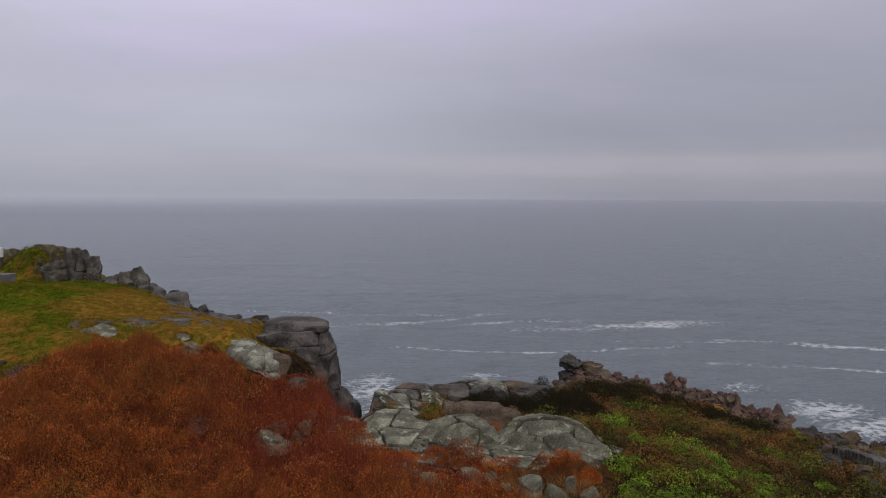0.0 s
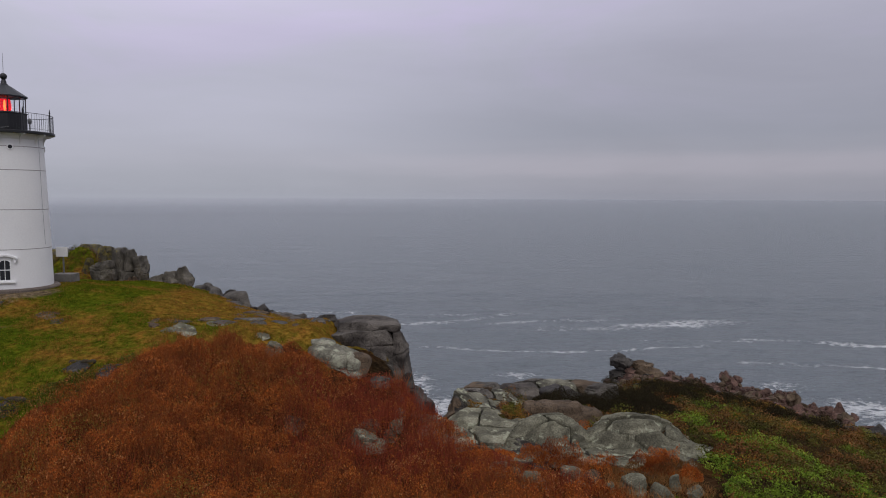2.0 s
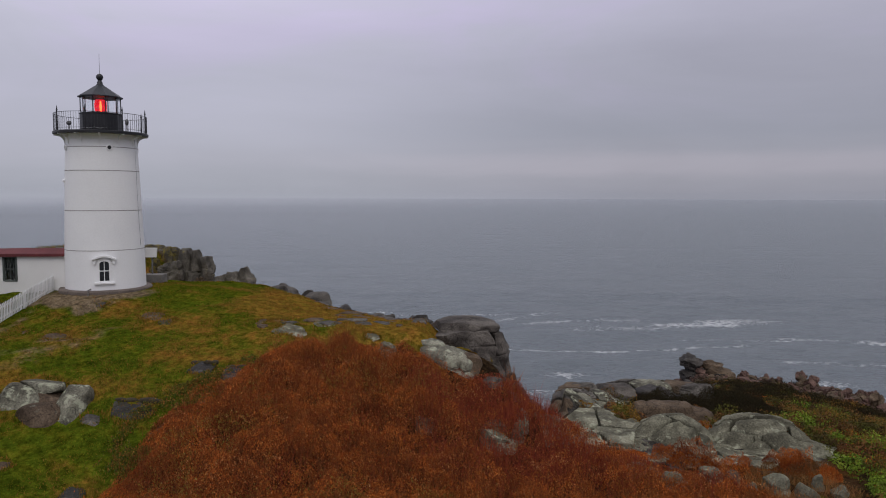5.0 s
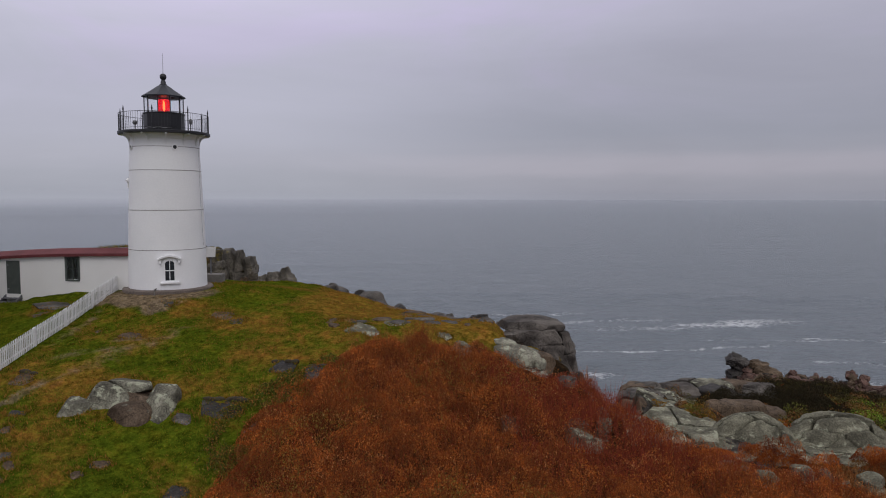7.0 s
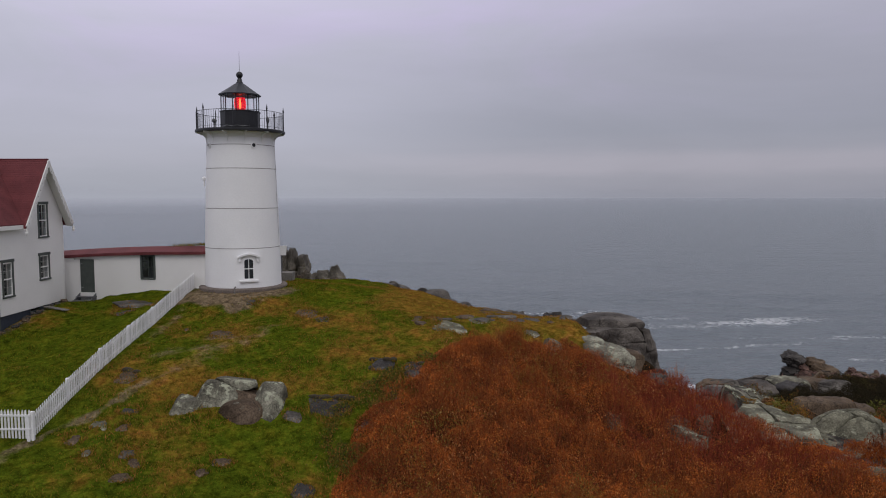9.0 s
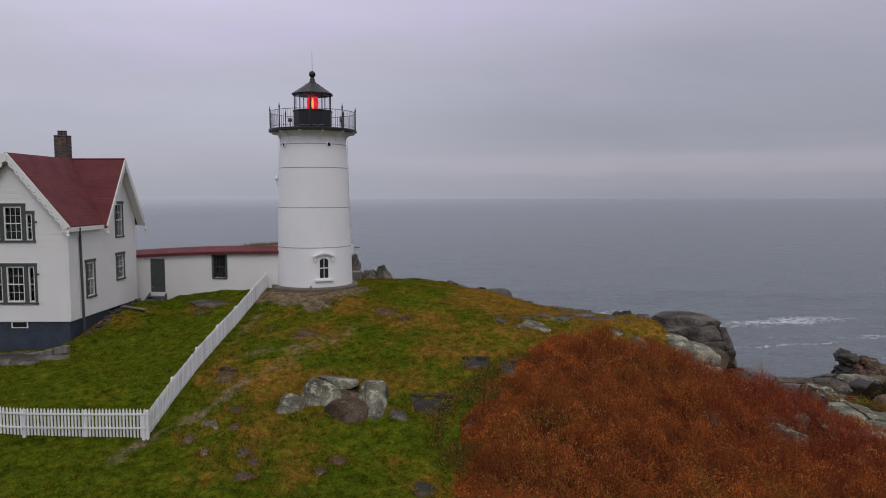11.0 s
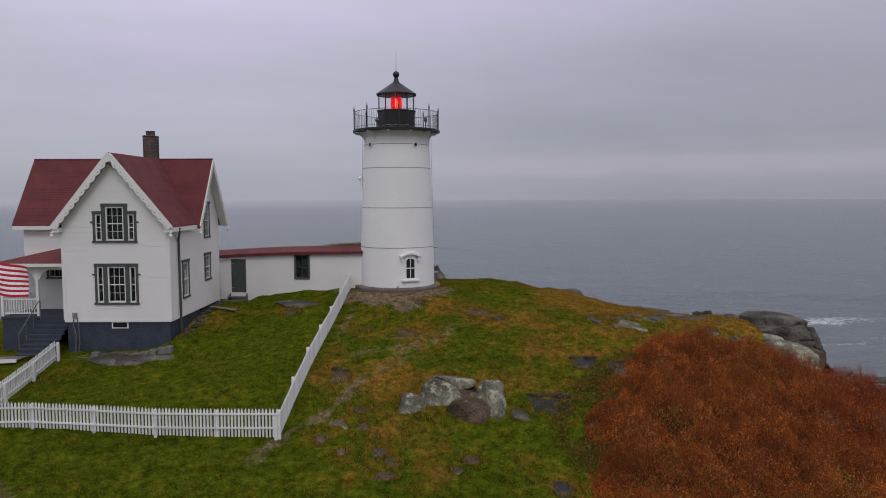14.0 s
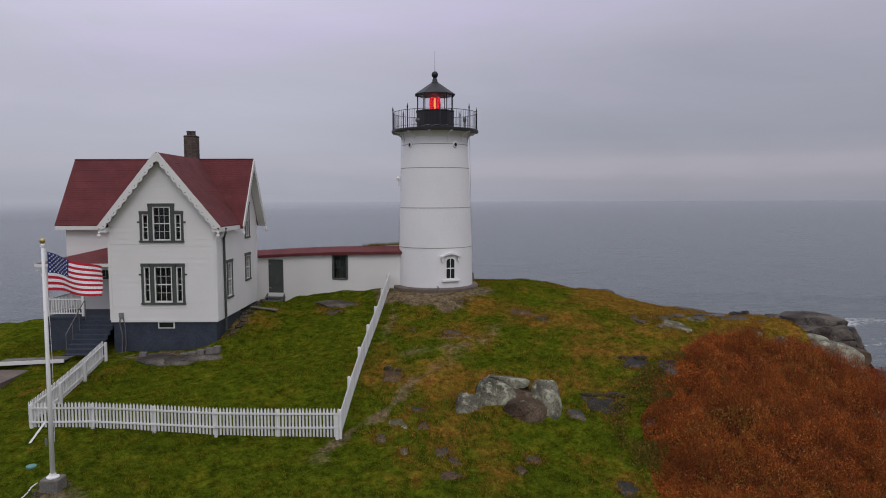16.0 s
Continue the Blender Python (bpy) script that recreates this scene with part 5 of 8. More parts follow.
    down = part("downpipe", tube([(HX1 + 0.34, 33.9, ze - 0.1), (HX1 + 0.30, 33.95, ze - 0.35), (HX1 + 0.09, 34.35, ze - 0.62), (HX1 + 0.09, 34.4, 15.0), (HX1 + 0.09, 34.4, 14.0)], 0.06, 8), GREEN_TRIM, h, "dark grey downpipe")
    # chimney of separate bricks round a core
    build_chimney(h)
    # basement window, cables
    bw = part("basement_window", box((-42.98, HY0 + 0.02, 14.33), (-42.18, HY0 + 0.052, 14.67)), WHITE_PAINT, h)
    part("pane", box((-42.92, HY0 + 0.012, 14.38), (-42.24, HY0 + 0.026, 14.62)), PANE_DARK, bw)
    eb = part("basement_window", box((HX1 - 0.052, 37.2, 14.45), (HX1 - 0.02, 38.05, 14.92)), GREEN_TRIM, h, "dark framed basement window")
    part("pane", box((HX1 - 0.03, 37.27, 14.51), (HX1 - 0.014, 37.98, 14.86)), PANE_DARK, eb)
    part("conduit", tube([(-44.75, HY0 - 0.05, 15.05), (-44.78, HY0 - 0.1, 14.6), (-44.66, HY0 - 0.1, 14.0), (-44.7, HY0 - 0.14, 13.0)], 0.03, 6), GREY_DRUM, h)
    part("conduit", tube([(-44.62, HY0 - 0.05, 14.9), (-44.52, HY0 - 0.1, 14.4), (-44.5, HY0 - 0.1, 13.6), (-44.6, HY0 - 0.14, 12.9)], 0.025, 6), GREY_DRUM, h)
    part("service_box", box((-44.82, HY0 - 0.10, 14.86), (-44.60, HY0 - 0.03, 15.12), 0.01), GALVANISED, h)
    build_porch(h)
    return h


def build_chimney(h):
    x0, x1, y0, y1, z0, z1 = -43.36, -42.70, 38.38, 39.02, 22.0, 23.98
    ch = part("chimney", box((x0 + 0.02, y0 + 0.02, z0), (x1 - 0.02, y1 - 0.02, z1)), MORTAR, h, "dark brick chimney")
    br = ready(box((-0.102, -0.05, -0.031), (0.102, 0.05, 0.031), 0.005), BRICK_DARK)
    step, n = 0.073, 26
    for k in range(n):
        z = z0 + 0.1 + step * k
        long_side = k % 2
        for s in (0, 1):
            for i in range(3):
                ob = new("brick", br)
                ob.parent = ch
                ob.matrix_basis = pose(x0 + 0.112 + 0.218 * i, (y1 - 0.052 if s else y0 + 0.052) + 0.002 * long_side, z)
            for i in range(2):
                ob = new("brick", br)
                ob.parent = ch
                ob.matrix_basis = pose(x1 - 0.052 if s else x0 + 0.052, y0 + 0.214 + 0.212 * i, z, 0, 0, 90)
    part("cap", box((x0 - 0.01, y0 - 0.01, z1 - 0.02), (x1 + 0.01, y1 + 0.01, z1 + 0.08), 0.035), BRICK_DARK, ch)
    for dx in (-0.12, 0.10):
        pot = lathe([(0.13, 0), (0.125, 0.20), (0.14, 0.21), (0.14, 0.26), (0.10, 0.26), (0.10, 0.02)], 14, closed=True)
        pot.transform(Matrix.Translation(((x0 + x1) / 2 + dx, (y0 + y1) / 2 + 0.1 * dx, z1 + 0.07)))
        part("flue", pot, BRICK_DARK, ch)


def build_porch(h):
    x0, x1, y0, y1, zd = -49.0, HX0 - 0.02, 34.35, HY1 - 0.02, 14.75
    p = part("porch", box((x0, y0, zd - 0.12), (x1, y1, zd), 0.01), BLUE_PAINT, h, "covered porch with white posts and red roof")
    part("skirt", box((x0 + 0.04, y0 + 0.04, 12.4), (-47.15, y0 + 0.10, zd - 0.12)), BLUE_PAINT, p)
    part("skirt", box((x0 + 0.04, y0 + 0.10, 12.4), (x0 + 0.10, y1, zd - 0.12)), BLUE_PAINT, p)
    part("porch_roof", slab([(x0 - 0.25, y0 - 0.3, 17.42), (HX0, y0 - 0.3, 17.42), (HX0, y1 + 0.1, 18.42)], 0.10), RED_SHINGLE, p, "low red porch roof")
    part("porch_roof", slab([(x0 - 0.25, y0 - 0.3, 17.42), (HX0, y1 + 0.1, 18.42), (x0 - 0.25, y1 + 0.1, 17.42)], 0.10), RED_SHINGLE, p, "low red porch roof")
    part("porch_fascia", box((x0 - 0.26, y0 - 0.33, 17.26), (x1, y0 - 0.29, 17.42)), WHITE_PAINT, p)
    part("beam", box((x0, y0 + 0.02, 17.08), (x1, y0 + 0.16, 17.30)), WHITE_PAINT, p)
    for x in (x0 + 0.08, -47.15, -45.32):
        part("post", box((x - 0.065, y0 + 0.03, zd), (x + 0.065, y0 + 0.16, 17.08), 0.01), WHITE_PAINT, p)
        for s in (-1, 1):
            part("post_bracket", prism([(0, 0), (0, -0.5), (s * 0.10, -0.42), (s * 0.2, -0.18), (s * 0.5, 0)], 0.05, pose(x + s * 0.065, y0 + 0.12, 17.08, 90, 0, 0)), WHITE_PAINT, p)
    rails = [((x0 + 0.14, y0 + 0.09), (-47.22, y0 + 0.09)), ((x0 + 0.08, y0 + 0.16), (x0 + 0.08, y1))]
    for (ax, ay), (bx, by) in rails:
        for z in (14.87, 15.58):
            part("handrail", box((min(ax, bx) - 0.03, min(ay, by) - 0.03, z), (max(ax, bx) + 0.03, max(ay, by) + 0.03, z + 0.06)), WHITE_PAINT, p)
        n = round(math.hypot(bx - ax, by - ay) / 0.13)
        for i in range(1, n):
            x, y = ax + (bx - ax) * i / n, ay + (by - ay) * i / n
            part("baluster", box((x - 0.018, y - 0.018, 14.93), (x + 0.018, y + 0.018, 15.58)), WHITE_PAINT, p)
    for i in range(8):
        z = zd - 0.18 * (i + 1)
        part("step", box((-47.05, y0 - 0.27 * (i + 1), z - 0.05), (-45.40, y0 - 0.27 * i + 0.03, z), 0.008), BLUE_PAINT, p)
        part("riser", box((-47.03, y0 - 0.27 * i - 0.02, z - 0.0), (-45.42, y0 - 0.27 * i, z + 0.13)), BLUE_PAINT, p)
    for x in (-47.0, ):
        part("stair_rail", tube([(x, y0, 15.5), (x, y0 - 0.1, 15.55), (x, y0 - 1.9, 14.2)], 0.025, 6), GREY_DRUM, p, "dark metal stair rail")
        for q in (0.0, 0.62, 1.25, 1.85):
            part("stair_baluster", tube([(x, y0 - q - 0.02, 15.52 - 0.72 * q), (x, y0 - q - 0.02, 14.6 - 0.72 * q)], 0.018, 6), GREY_DRUM, p)


build_house()


# ---------------------------------------------------------------- covered way from the house to the tower
def build_covered_way():
    a, b = Vector((-42.0, 41.62 + 0.48, 0)), Vector((-31.2, 40.22, 0))
    d = (b - a).normalized()
    ang = math.degrees(math.atan2(d.y, d.x))
    w = thing("covered_way", "long low white covered passage with a red roof", "passage", (a.x, a.y, 0), turn=ang)
    length = (b - a).length
    m = pose(0, 0, 0, 90, 0, 0)

    def u_of(x):
        return (x - a.x) / d.x

    d0, d1 = u_of(-39.70), u_of(-38.76)
    g0, g1 = u_of(-35.68), u_of(-34.86)
    def top(u):
        return 17.02 + 0.5 * u / length + 0.10 * math.sin(math.pi * min(1, u / length * 1.1))
    # front wall in lengths between the openings
    for u0, u1, z0, z1 in ((0, d0, 13.5, None), (d0, d1, 13.5, 14.94), (d0, d1, 16.95, None), (d1, g0, 13.5, None), (g0, g1, 13.5, 15.88), (g0, g1, 17.24, None), (g1, length, 13.5, None)):
        n = max(1, round((u1 - u0) / 1.2)) if z1 is None else 1
        poly = [(u0, z0), (u1, z0)] + ([(u1, z1), (u0, z1)] if z1 else [(u1 - (u1 - u0) * i / n, top(u1 - (u1 - u0) * i / n)) for i in range(n + 1)])
        part("wall", prism(poly, 0.14, m @ Matrix.Translation((0, 0, -0.14))), WHITE_PAINT, w)
    part("back_wall", box((0, 1.7, 13.5), (length, 1.84, 17.2)), WHITE_PAINT, w)
    # floor coloured near black for the unlit passage
    part("floor", box((0, 0.14, 14.6), (length, 1.7, 14.7)), ROOM_SHADE, w)
    n = 14
    for k in range(n):
        u0, u1 = length * k / n, length * (k + 1) / n
        part("roof_front", slab([(u0, -0.16, top(u0) + 0.02), (u1, -0.16, top(u1) + 0.02), (u1, 0.9, top(u1) + 0.30), (u0, 0.9, top(u0) + 0.30)], 0.06), RED_SHINGLE, w)
        part("roof_back", slab([(u0, 0.9, top(u0) + 0.30), (u1, 0.9, top(u1) + 0.30), (u1, 2.0, top(u1)), (u0, 2.0, top(u0))], 0.06), RED_SHINGLE, w)
    part("eaves_board", box((0, -0.10, 16.90), (d0 - 0.3, -0.02, 17.02)), WHITE_PAINT, w)
    door = part("door", box((d0, 0.02, 14.94), (d1, 0.07, 16.95), 0.008), GREEN_TRIM, w, "plain dark green door")
    for z in (15.2, 16.65):
        part("hinge", box((d0 + 0.01, 0.0, z), (d0 + 0.16, 0.02, z + 0.05)), GALVANISED, door)
    win = part("window", box((g0 - 0.06, -0.05, 15.80), (g1 + 0.06, 0.03, 15.88), 0.008), GREEN_TRIM, w, "dark green framed window")
    for q in (g0 - 0.05, g1 - 0.03):
        part("casing", box((q - 0.02, -0.03, 15.88), (q + 0.11, 0.05, 17.24)), GREEN_TRIM, win)
    part("casing_head", box((g0 - 0.05, -0.03, 17.2), (g1 + 0.05, 0.05, 17.30)), GREEN_TRIM, win)
    mid = (g0 + g1) / 2
    part("glazing_bar", box((mid - 0.02, 0.03, 15.88), (mid + 0.02, 0.06, 17.2)), GREEN_TRIM, win)
    part("meeting_rail", box((g0 + 0.05, 0.025, 16.5), (g1 - 0.03, 0.065, 16.56)), GREEN_TRIM, win)
    for q in (0.27, 0.73):
        part("glazing_bar", box((g0 + (g1 - g0) * q - 0.012, 0.035, 16.56), (g0 + (g1 - g0) * q + 0.012, 0.06, 17.2)), GREEN_TRIM, win)
    part("glazing_bar", box((g0 + 0.05, 0.035, 16.86), (g1 - 0.03, 0.06, 16.89)), GREEN_TRIM, win)
    for k in range(n):
        u0, u1 = length * k / n, length * (k + 1) / n
        part("fascia", slab([(u0, -0.20, top(u0) + 0.035), (u1, -0.20, top(u1) + 0.035), (u1, -0.165, top(u1) + 0.035), (u0, -0.165, top(u0) + 0.035)], 0.17), RED_SHINGLE, w, "dark red fascia")
    part("pipe", tube([(d1 + 0.3, -0.07, 14.30), (0.55 * length, -0.07, 14.72), (0.85 * length, -0.07, 15.30), (length, -0.07, 15.42)], 0.025, 6), WHITE_PAINT, w, "white pipe along the wall's foot")
    part("pane", box((g0, 0.07, 15.88), (g1, 0.076, 17.2)), PANE, win).visible_shadow = False
    # added grey sheet behind the glass in place of the dim passage
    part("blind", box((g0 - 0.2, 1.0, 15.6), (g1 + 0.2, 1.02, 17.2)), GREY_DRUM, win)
    for i in range(3):
        part("step", box((d0 - 0.12, -0.34 * (i + 1), 14.86 - 0.2 * (i + 1)), (d1 + 0.12, -0.34 * i, 14.92 - 0.2 * (i + 1)), 0.008), GREY_DRUM, w, "dark timber step")
    for u in (d0 - 0.1, d1 + 0.02):
        part("stringer", prism([(0, 14.9), (-1.02, 14.2), (-1.02, 13.9), (0, 14.3)], 0.06, Matrix(((0, 0, 1, u), (1, 0, 0, 0), (0, 1, 0, 0), (0, 0, 0, 1)))), GREY_DRUM, w)
    tagged(part("roof_weeds", weed_tuft(length), BRAMBLE_LEAF, w, "dull green weeds on the roof"), kind="stuff")
    return w


def weed_tuft(length):
    bm = bmesh.new()
    rnd = random.Random(5)
    for _ in range(420):
        u = length * (0.72 + 0.27 * rnd.random() ** 0.7)
        y = 0.5 + rnd.random() * 0.8
        z = 17.42 + 0.5 * u / length
        hgt = 0.04 + 0.13 * rnd.random()
        p = Vector((u, y, z - 0.06))
        q = Vector((rnd.uniform(-0.1, 0.1), rnd.uniform(-0.1, 0.1), hgt + 0.06))
        s = Vector((0.012, 0, 0))
        bm.faces.new([bm.verts.new(v) for v in (p - s, p + s, p + q)])
    return bm


build_covered_way()


# ---------------------------------------------------------------- picket fences
def picket_mesh(h):
    return prism([(-0.034, 0.0), (0.034, 0.0), (0.034, h - 0.07), (0, h), (-0.034, h - 0.07)], 0.022, pose(0, 0, 0, 90, 0, 0))


def build_fence(name_label, a, b, bay, mats, outside=False, tall=(0.93, 0.93), last=True):
    """Posts, two rails a bay and pointed pickets, stepping with the slope from a to b."""
    a, b = Vector((*a, 0)), Vector((*b, 0))
    d = (b - a).normalized()
    length = (b - a).length
    f = thing("picket_fence", name_label, "fence", (a.x, a.y, 0), "picket fences round the yard", math.degrees(math.atan2(d.y, d.x)))
    n = max(1, round(length / bay))

    def gz(u):
        p = a + d * u
        return float(np.mean(land(p.x + np.array([-1, 0, 1, 0, 0]), p.y + np.array([0, 0, 0, 1, -1.0]))[0]))

    zs = [gz(length * i / n) for i in range(n + 1)]
    post = ready(box((-0.06, -0.06, -0.3), (0.06, 0.06, 0.90), 0.015), mats)
    pk = ready(picket_mesh(0.93), mats)
    py, r0 = (0.062, -0.063) if outside else (0.106, 0.001)
    for i in range(n + (1 if last else 0)):
        ob = new("post", post)
        ob.parent = f
        ob.matrix_basis = pose(length * i / n, py, zs[i] + (tall[0] + (tall[1] - tall[0]) * i / n - 0.93))
    for i in range(n):
        u0, u1 = length * i / n, length * (i + 1) / n
        for z in (0.22, 0.74):
            bm = bmesh.new()
            t0, t1 = (tall[0] + (tall[1] - tall[0]) * j / n - 0.93 for j in (i, i + 1))
            lo = [Vector((u0, r0 + y, zs[i] + t0 + z + q)) for y, q in ((0.0, 0), (0.04, 0), (0.04, 0.065), (0.0, 0.065))]
            hi = [Vector((u1, r0 + y, zs[i + 1] + t1 + z + q)) for y, q in ((0.0, 0), (0.04, 0), (0.04, 0.065), (0.0, 0.065))]
            va, vb = [bm.verts.new(v) for v in lo], [bm.verts.new(v) for v in hi]
            bm.faces.new(va[::-1]); bm.faces.new(vb)
            for k in range(4):
                bm.faces.new((va[k], va[(k + 1) % 4], vb[(k + 1) % 4], vb[k]))
            part("rail", bm, mats, f)
        m = max(2, round((u1 - u0) / 0.128))
        for j in range(m):
            q = (j + 0.5) / m
            ob = new("picket", pk)
            ob.parent = f
            ob.matrix_basis = pose(u0 + (u1 - u0) * q, -0.001, zs[i] * (1 - q) + zs[i + 1] * q + 0.06 + random.uniform(-0.008, 0.008), 0, random.uniform(-0.6, 0.6), 0) @ Matrix.Diagonal((1, 1, (tall[0] + (tall[1] - tall[0]) * (i + q) / n) / 0.93, 1))
    return f


build_fence("long white picket fence along the lower yard", (-44.55, 25.35), (-33.0, 25.1), 2.3, FENCE_PAINT, outside=True, tall=(0.93, 1.10))
build_fence("white picket fence climbing the slope to the tower", (-33.0, 25.1), (-32.3, 40.2), 2.5, FENCE_PAINT)
build_fence("short white picket fence by the house", (-45.12, 32.2), (-44.60, 25.35), 2.25, FENCE_PAINT)


# ---------------------------------------------------------------- flagpole and flag
FX, FY = -41.5, 21.35


def build_flagpole():
    z = ground_at(FX, FY)
    p = thing("flagpole", "white flagpole with a gilded ball on a concrete block", "flagpole", (FX, FY, 0))
    part("base_block", box((-0.29, -0.27, z - 0.5), (0.29, 0.27, 11.84), 0.03), CONCRETE, p, "weathered dark concrete base block")
    part("collar", lathe([(0.19, 11.84), (0.19, 11.87), (0.11, 11.91), (0.095, 11.97), (0.078, 11.97)], 24), WHITE_IRON, p)
    part("pole", tube([(0, 0, 11.84), (0.0, 0, 15), (0.0, 0, 19.12)], 0.078, 20, 0.047), WHITE_IRON, p, smooth=True)
    part("truck", lathe([(0.07, 19.12), (0.07, 19.18), (0.03, 19.2), (0.03, 19.22)], 16), WHITE_IRON, p)
    ball = lathe([(0.085 * math.sin(math.pi * k / 10), 19.30 - 0.085 * math.cos(math.pi * k / 10)) for k in range(11)], 20)
    part("finial_ball", ball, BRASS, p, "gilded ball finial", True)
    part("halyard", tube([(0.10, -0.05, 19.1), (0.18, -0.06, 15.5), (0.13, -0.05, 13.0)], 0.006, 5), FLAG_WHITE, p)
    part("cleat", box((-0.10, -0.19, 12.9), (-0.06, -0.10, 13.15), 0.01), GALVANISED, p)


def flag_point(u, v):
    """u from the hoist to the fly, v from the foot to the head; the cloth sags and folds in the wind."""
    x = 0.14 + 1.88 * u - 0.10 * u * (1 - v) + 0.02 * math.sin(9 * u)
    z = 17.77 + 1.16 * v - 0.12 * u - 0.28 * u * v + 0.035 * math.sin(6.0 * u + 1.2 * v)
    y = -0.05 - 0.42 * u + 0.16 * math.sin(7.5 * u + 2.0 * v) * (0.25 + 0.75 * u)
    return Vector((x, y, z))


def cloth(u0, u1, v0, v1, nu, nv, lift=0.0):
    bm = bmesh.new()
    grid = [[flag_point(u0 + (u1 - u0) * i / nu, v0 + (v1 - v0) * j / nv) for j in range(nv + 1)] for i in range(nu + 1)]
    for s in (-1, 1):
        vs = [[bm.verts.new(q + Vector((0, s * (0.003 + lift), 0))) for q in col] for col in grid]
        for i in range(nu):
            for j in range(nv):
                bm.faces.new((vs[i][j], vs[i + 1][j], vs[i + 1][j + 1], vs[i][j + 1]))
    return bm


def build_flag():
    f = thing("flag", "red, white and blue striped flag with stars, blown by wind", "flag", (FX, FY, 0))
    for k in range(13):
        u0 = 0.0 if k < 6 else 0.44
        part("stripe", cloth(u0, 1.0, k / 13, (k + 1) / 13, 28 if k < 6 else 18, 2), FLAG_RED if k % 2 == 0 else FLAG_WHITE, f, "red stripe" if k % 2 == 0 else "white stripe", True)
    canton = part("canton", cloth(0.0, 0.44, 6 / 13, 1.0, 12, 8), FLAG_BLUE, f, "dark blue field of white stars", True)
    bm = bmesh.new()
    for r in range(9):
        n = 6 if r % 2 == 0 else 5
        for q in range(n):
            cu = 0.44 * ((q + (0.5 if n == 6 else 1.0)) / 6)
            cv = 6 / 13 + (7 / 13) * (r + 0.7) / 9.4
            for s in (-1, 1):
                ring = []
                for k in range(10):
                    rr = 0.034 if k % 2 == 0 else 0.014
                    a = math.pi / 2 + k * math.pi / 5
                    ring.append(bm.verts.new(flag_point(cu + rr * math.cos(a) / 1.72, cv + rr * math.sin(a) / 1.16) + Vector((0, s * 0.008, 0))))
                bm.faces.new(ring)
    tagged(part("stars", bm, FLAG_WHITE, canton), kind="stuff")


build_flagpole()
build_flag()


# ---------------------------------------------------------------- sign behind the tower, boardwalk, foundation stones
def build_sign():
    z = ground_at(-28.0, 43.7)
    s = thing("instrument_post", "white instrument box on a post over a concrete pad", "post", (-28.0, 43.7, 0))
    part("pad", box((-0.5, -0.45, z - 0.3), (0.75, 0.45, 15.95), 0.02), CONCRETE, s)
    part("post", tube([(0, 0, 15.9), (0, 0, 17.5)], 0.05, 8), GREY_DRUM, s)
    part("box", prism([(-0.38, 17.02), (0.30, 17.02), (0.36, 17.62), (-0.38, 17.62)], 0.14, pose(0, -0.02, 0, 90, 0, 0)), WHITE_PAINT, s, "white box")
    part("arm", box((0.34, -0.04, 17.45), (0.72, 0.0, 17.50)), GREY_DRUM, s)


def build_boardwalk():
    w = thing("boardwalk", "white-edged wooden landing beside the porch steps", "boardwalk", (-50.4, 33.0, 0))
    for i in range(24):
        x, zl = 0.14 * i, 12.86 + 0.045 * 0.14 * i
        part("plank", box((x, -0.75, zl - 0.05), (x + 0.13, 0.35, zl), 0.004), CONCRETE, w)
    part("edge_board", slab([(-0.1, -0.82, 12.93), (3.4, -0.82, 13.10), (3.4, -0.76, 13.10), (-0.1, -0.76, 12.93)], 0.17), WHITE_PAINT, w, "white edge board")
    for x in (0.1, 1.7, 3.2):
        part("leg", box((x, -0.74, 12.0), (x + 0.1, -0.66, 12.8)), GREY_DRUM, w)
    p = new("path_slab", ready(slab([(-50.6, 29.2, 12.50), (-48.7, 29.6, 12.50), (-48.4, 31.9, 12.66), (-50.6, 31.9, 12.66)], 0.5), PLINTH))
    tagged(p, "worn grey concrete path slab in the grass", "path")


build_sign()
build_boardwalk()


def build_loose_picket():
    ob = new("loose_picket", ready(picket_mesh(0.95), FENCE_PAINT))
    ob.matrix_basis = pose(-43.95, 24.25, ground_at(-43.95, 24.25) - 0.02, -50, 18, 0)
    tagged(ob, "loose white picket leaning outside the fence corner", "picket")


build_loose_picket()


def build_plank():
    """A weathered board lying on the turf by the house."""
    a, b = Vector((-39.75, 38.0)), Vector((-38.15, 37.25))
    mid = (a + b) / 2
    turn = math.degrees(math.atan2(b.y - a.y, b.x - a.x))
    rise = math.degrees(math.atan2(ground_at(b.x, b.y) - ground_at(a.x, a.y), (b - a).length))
    ob = new("plank", ready(box((-(b - a).length / 2, -0.14, -0.03), ((b - a).length / 2, 0.14, 0.03), 0.008), CONCRETE))
    ob.matrix_basis = pose(mid.x, mid.y, max(ground_at(mid.x, mid.y), (ground_at(a.x, a.y) + ground_at(b.x, b.y)) / 2) + 0.035, 0, -rise, turn)
    tagged(ob, "weathered grey plank lying on the turf by the house", "plank")


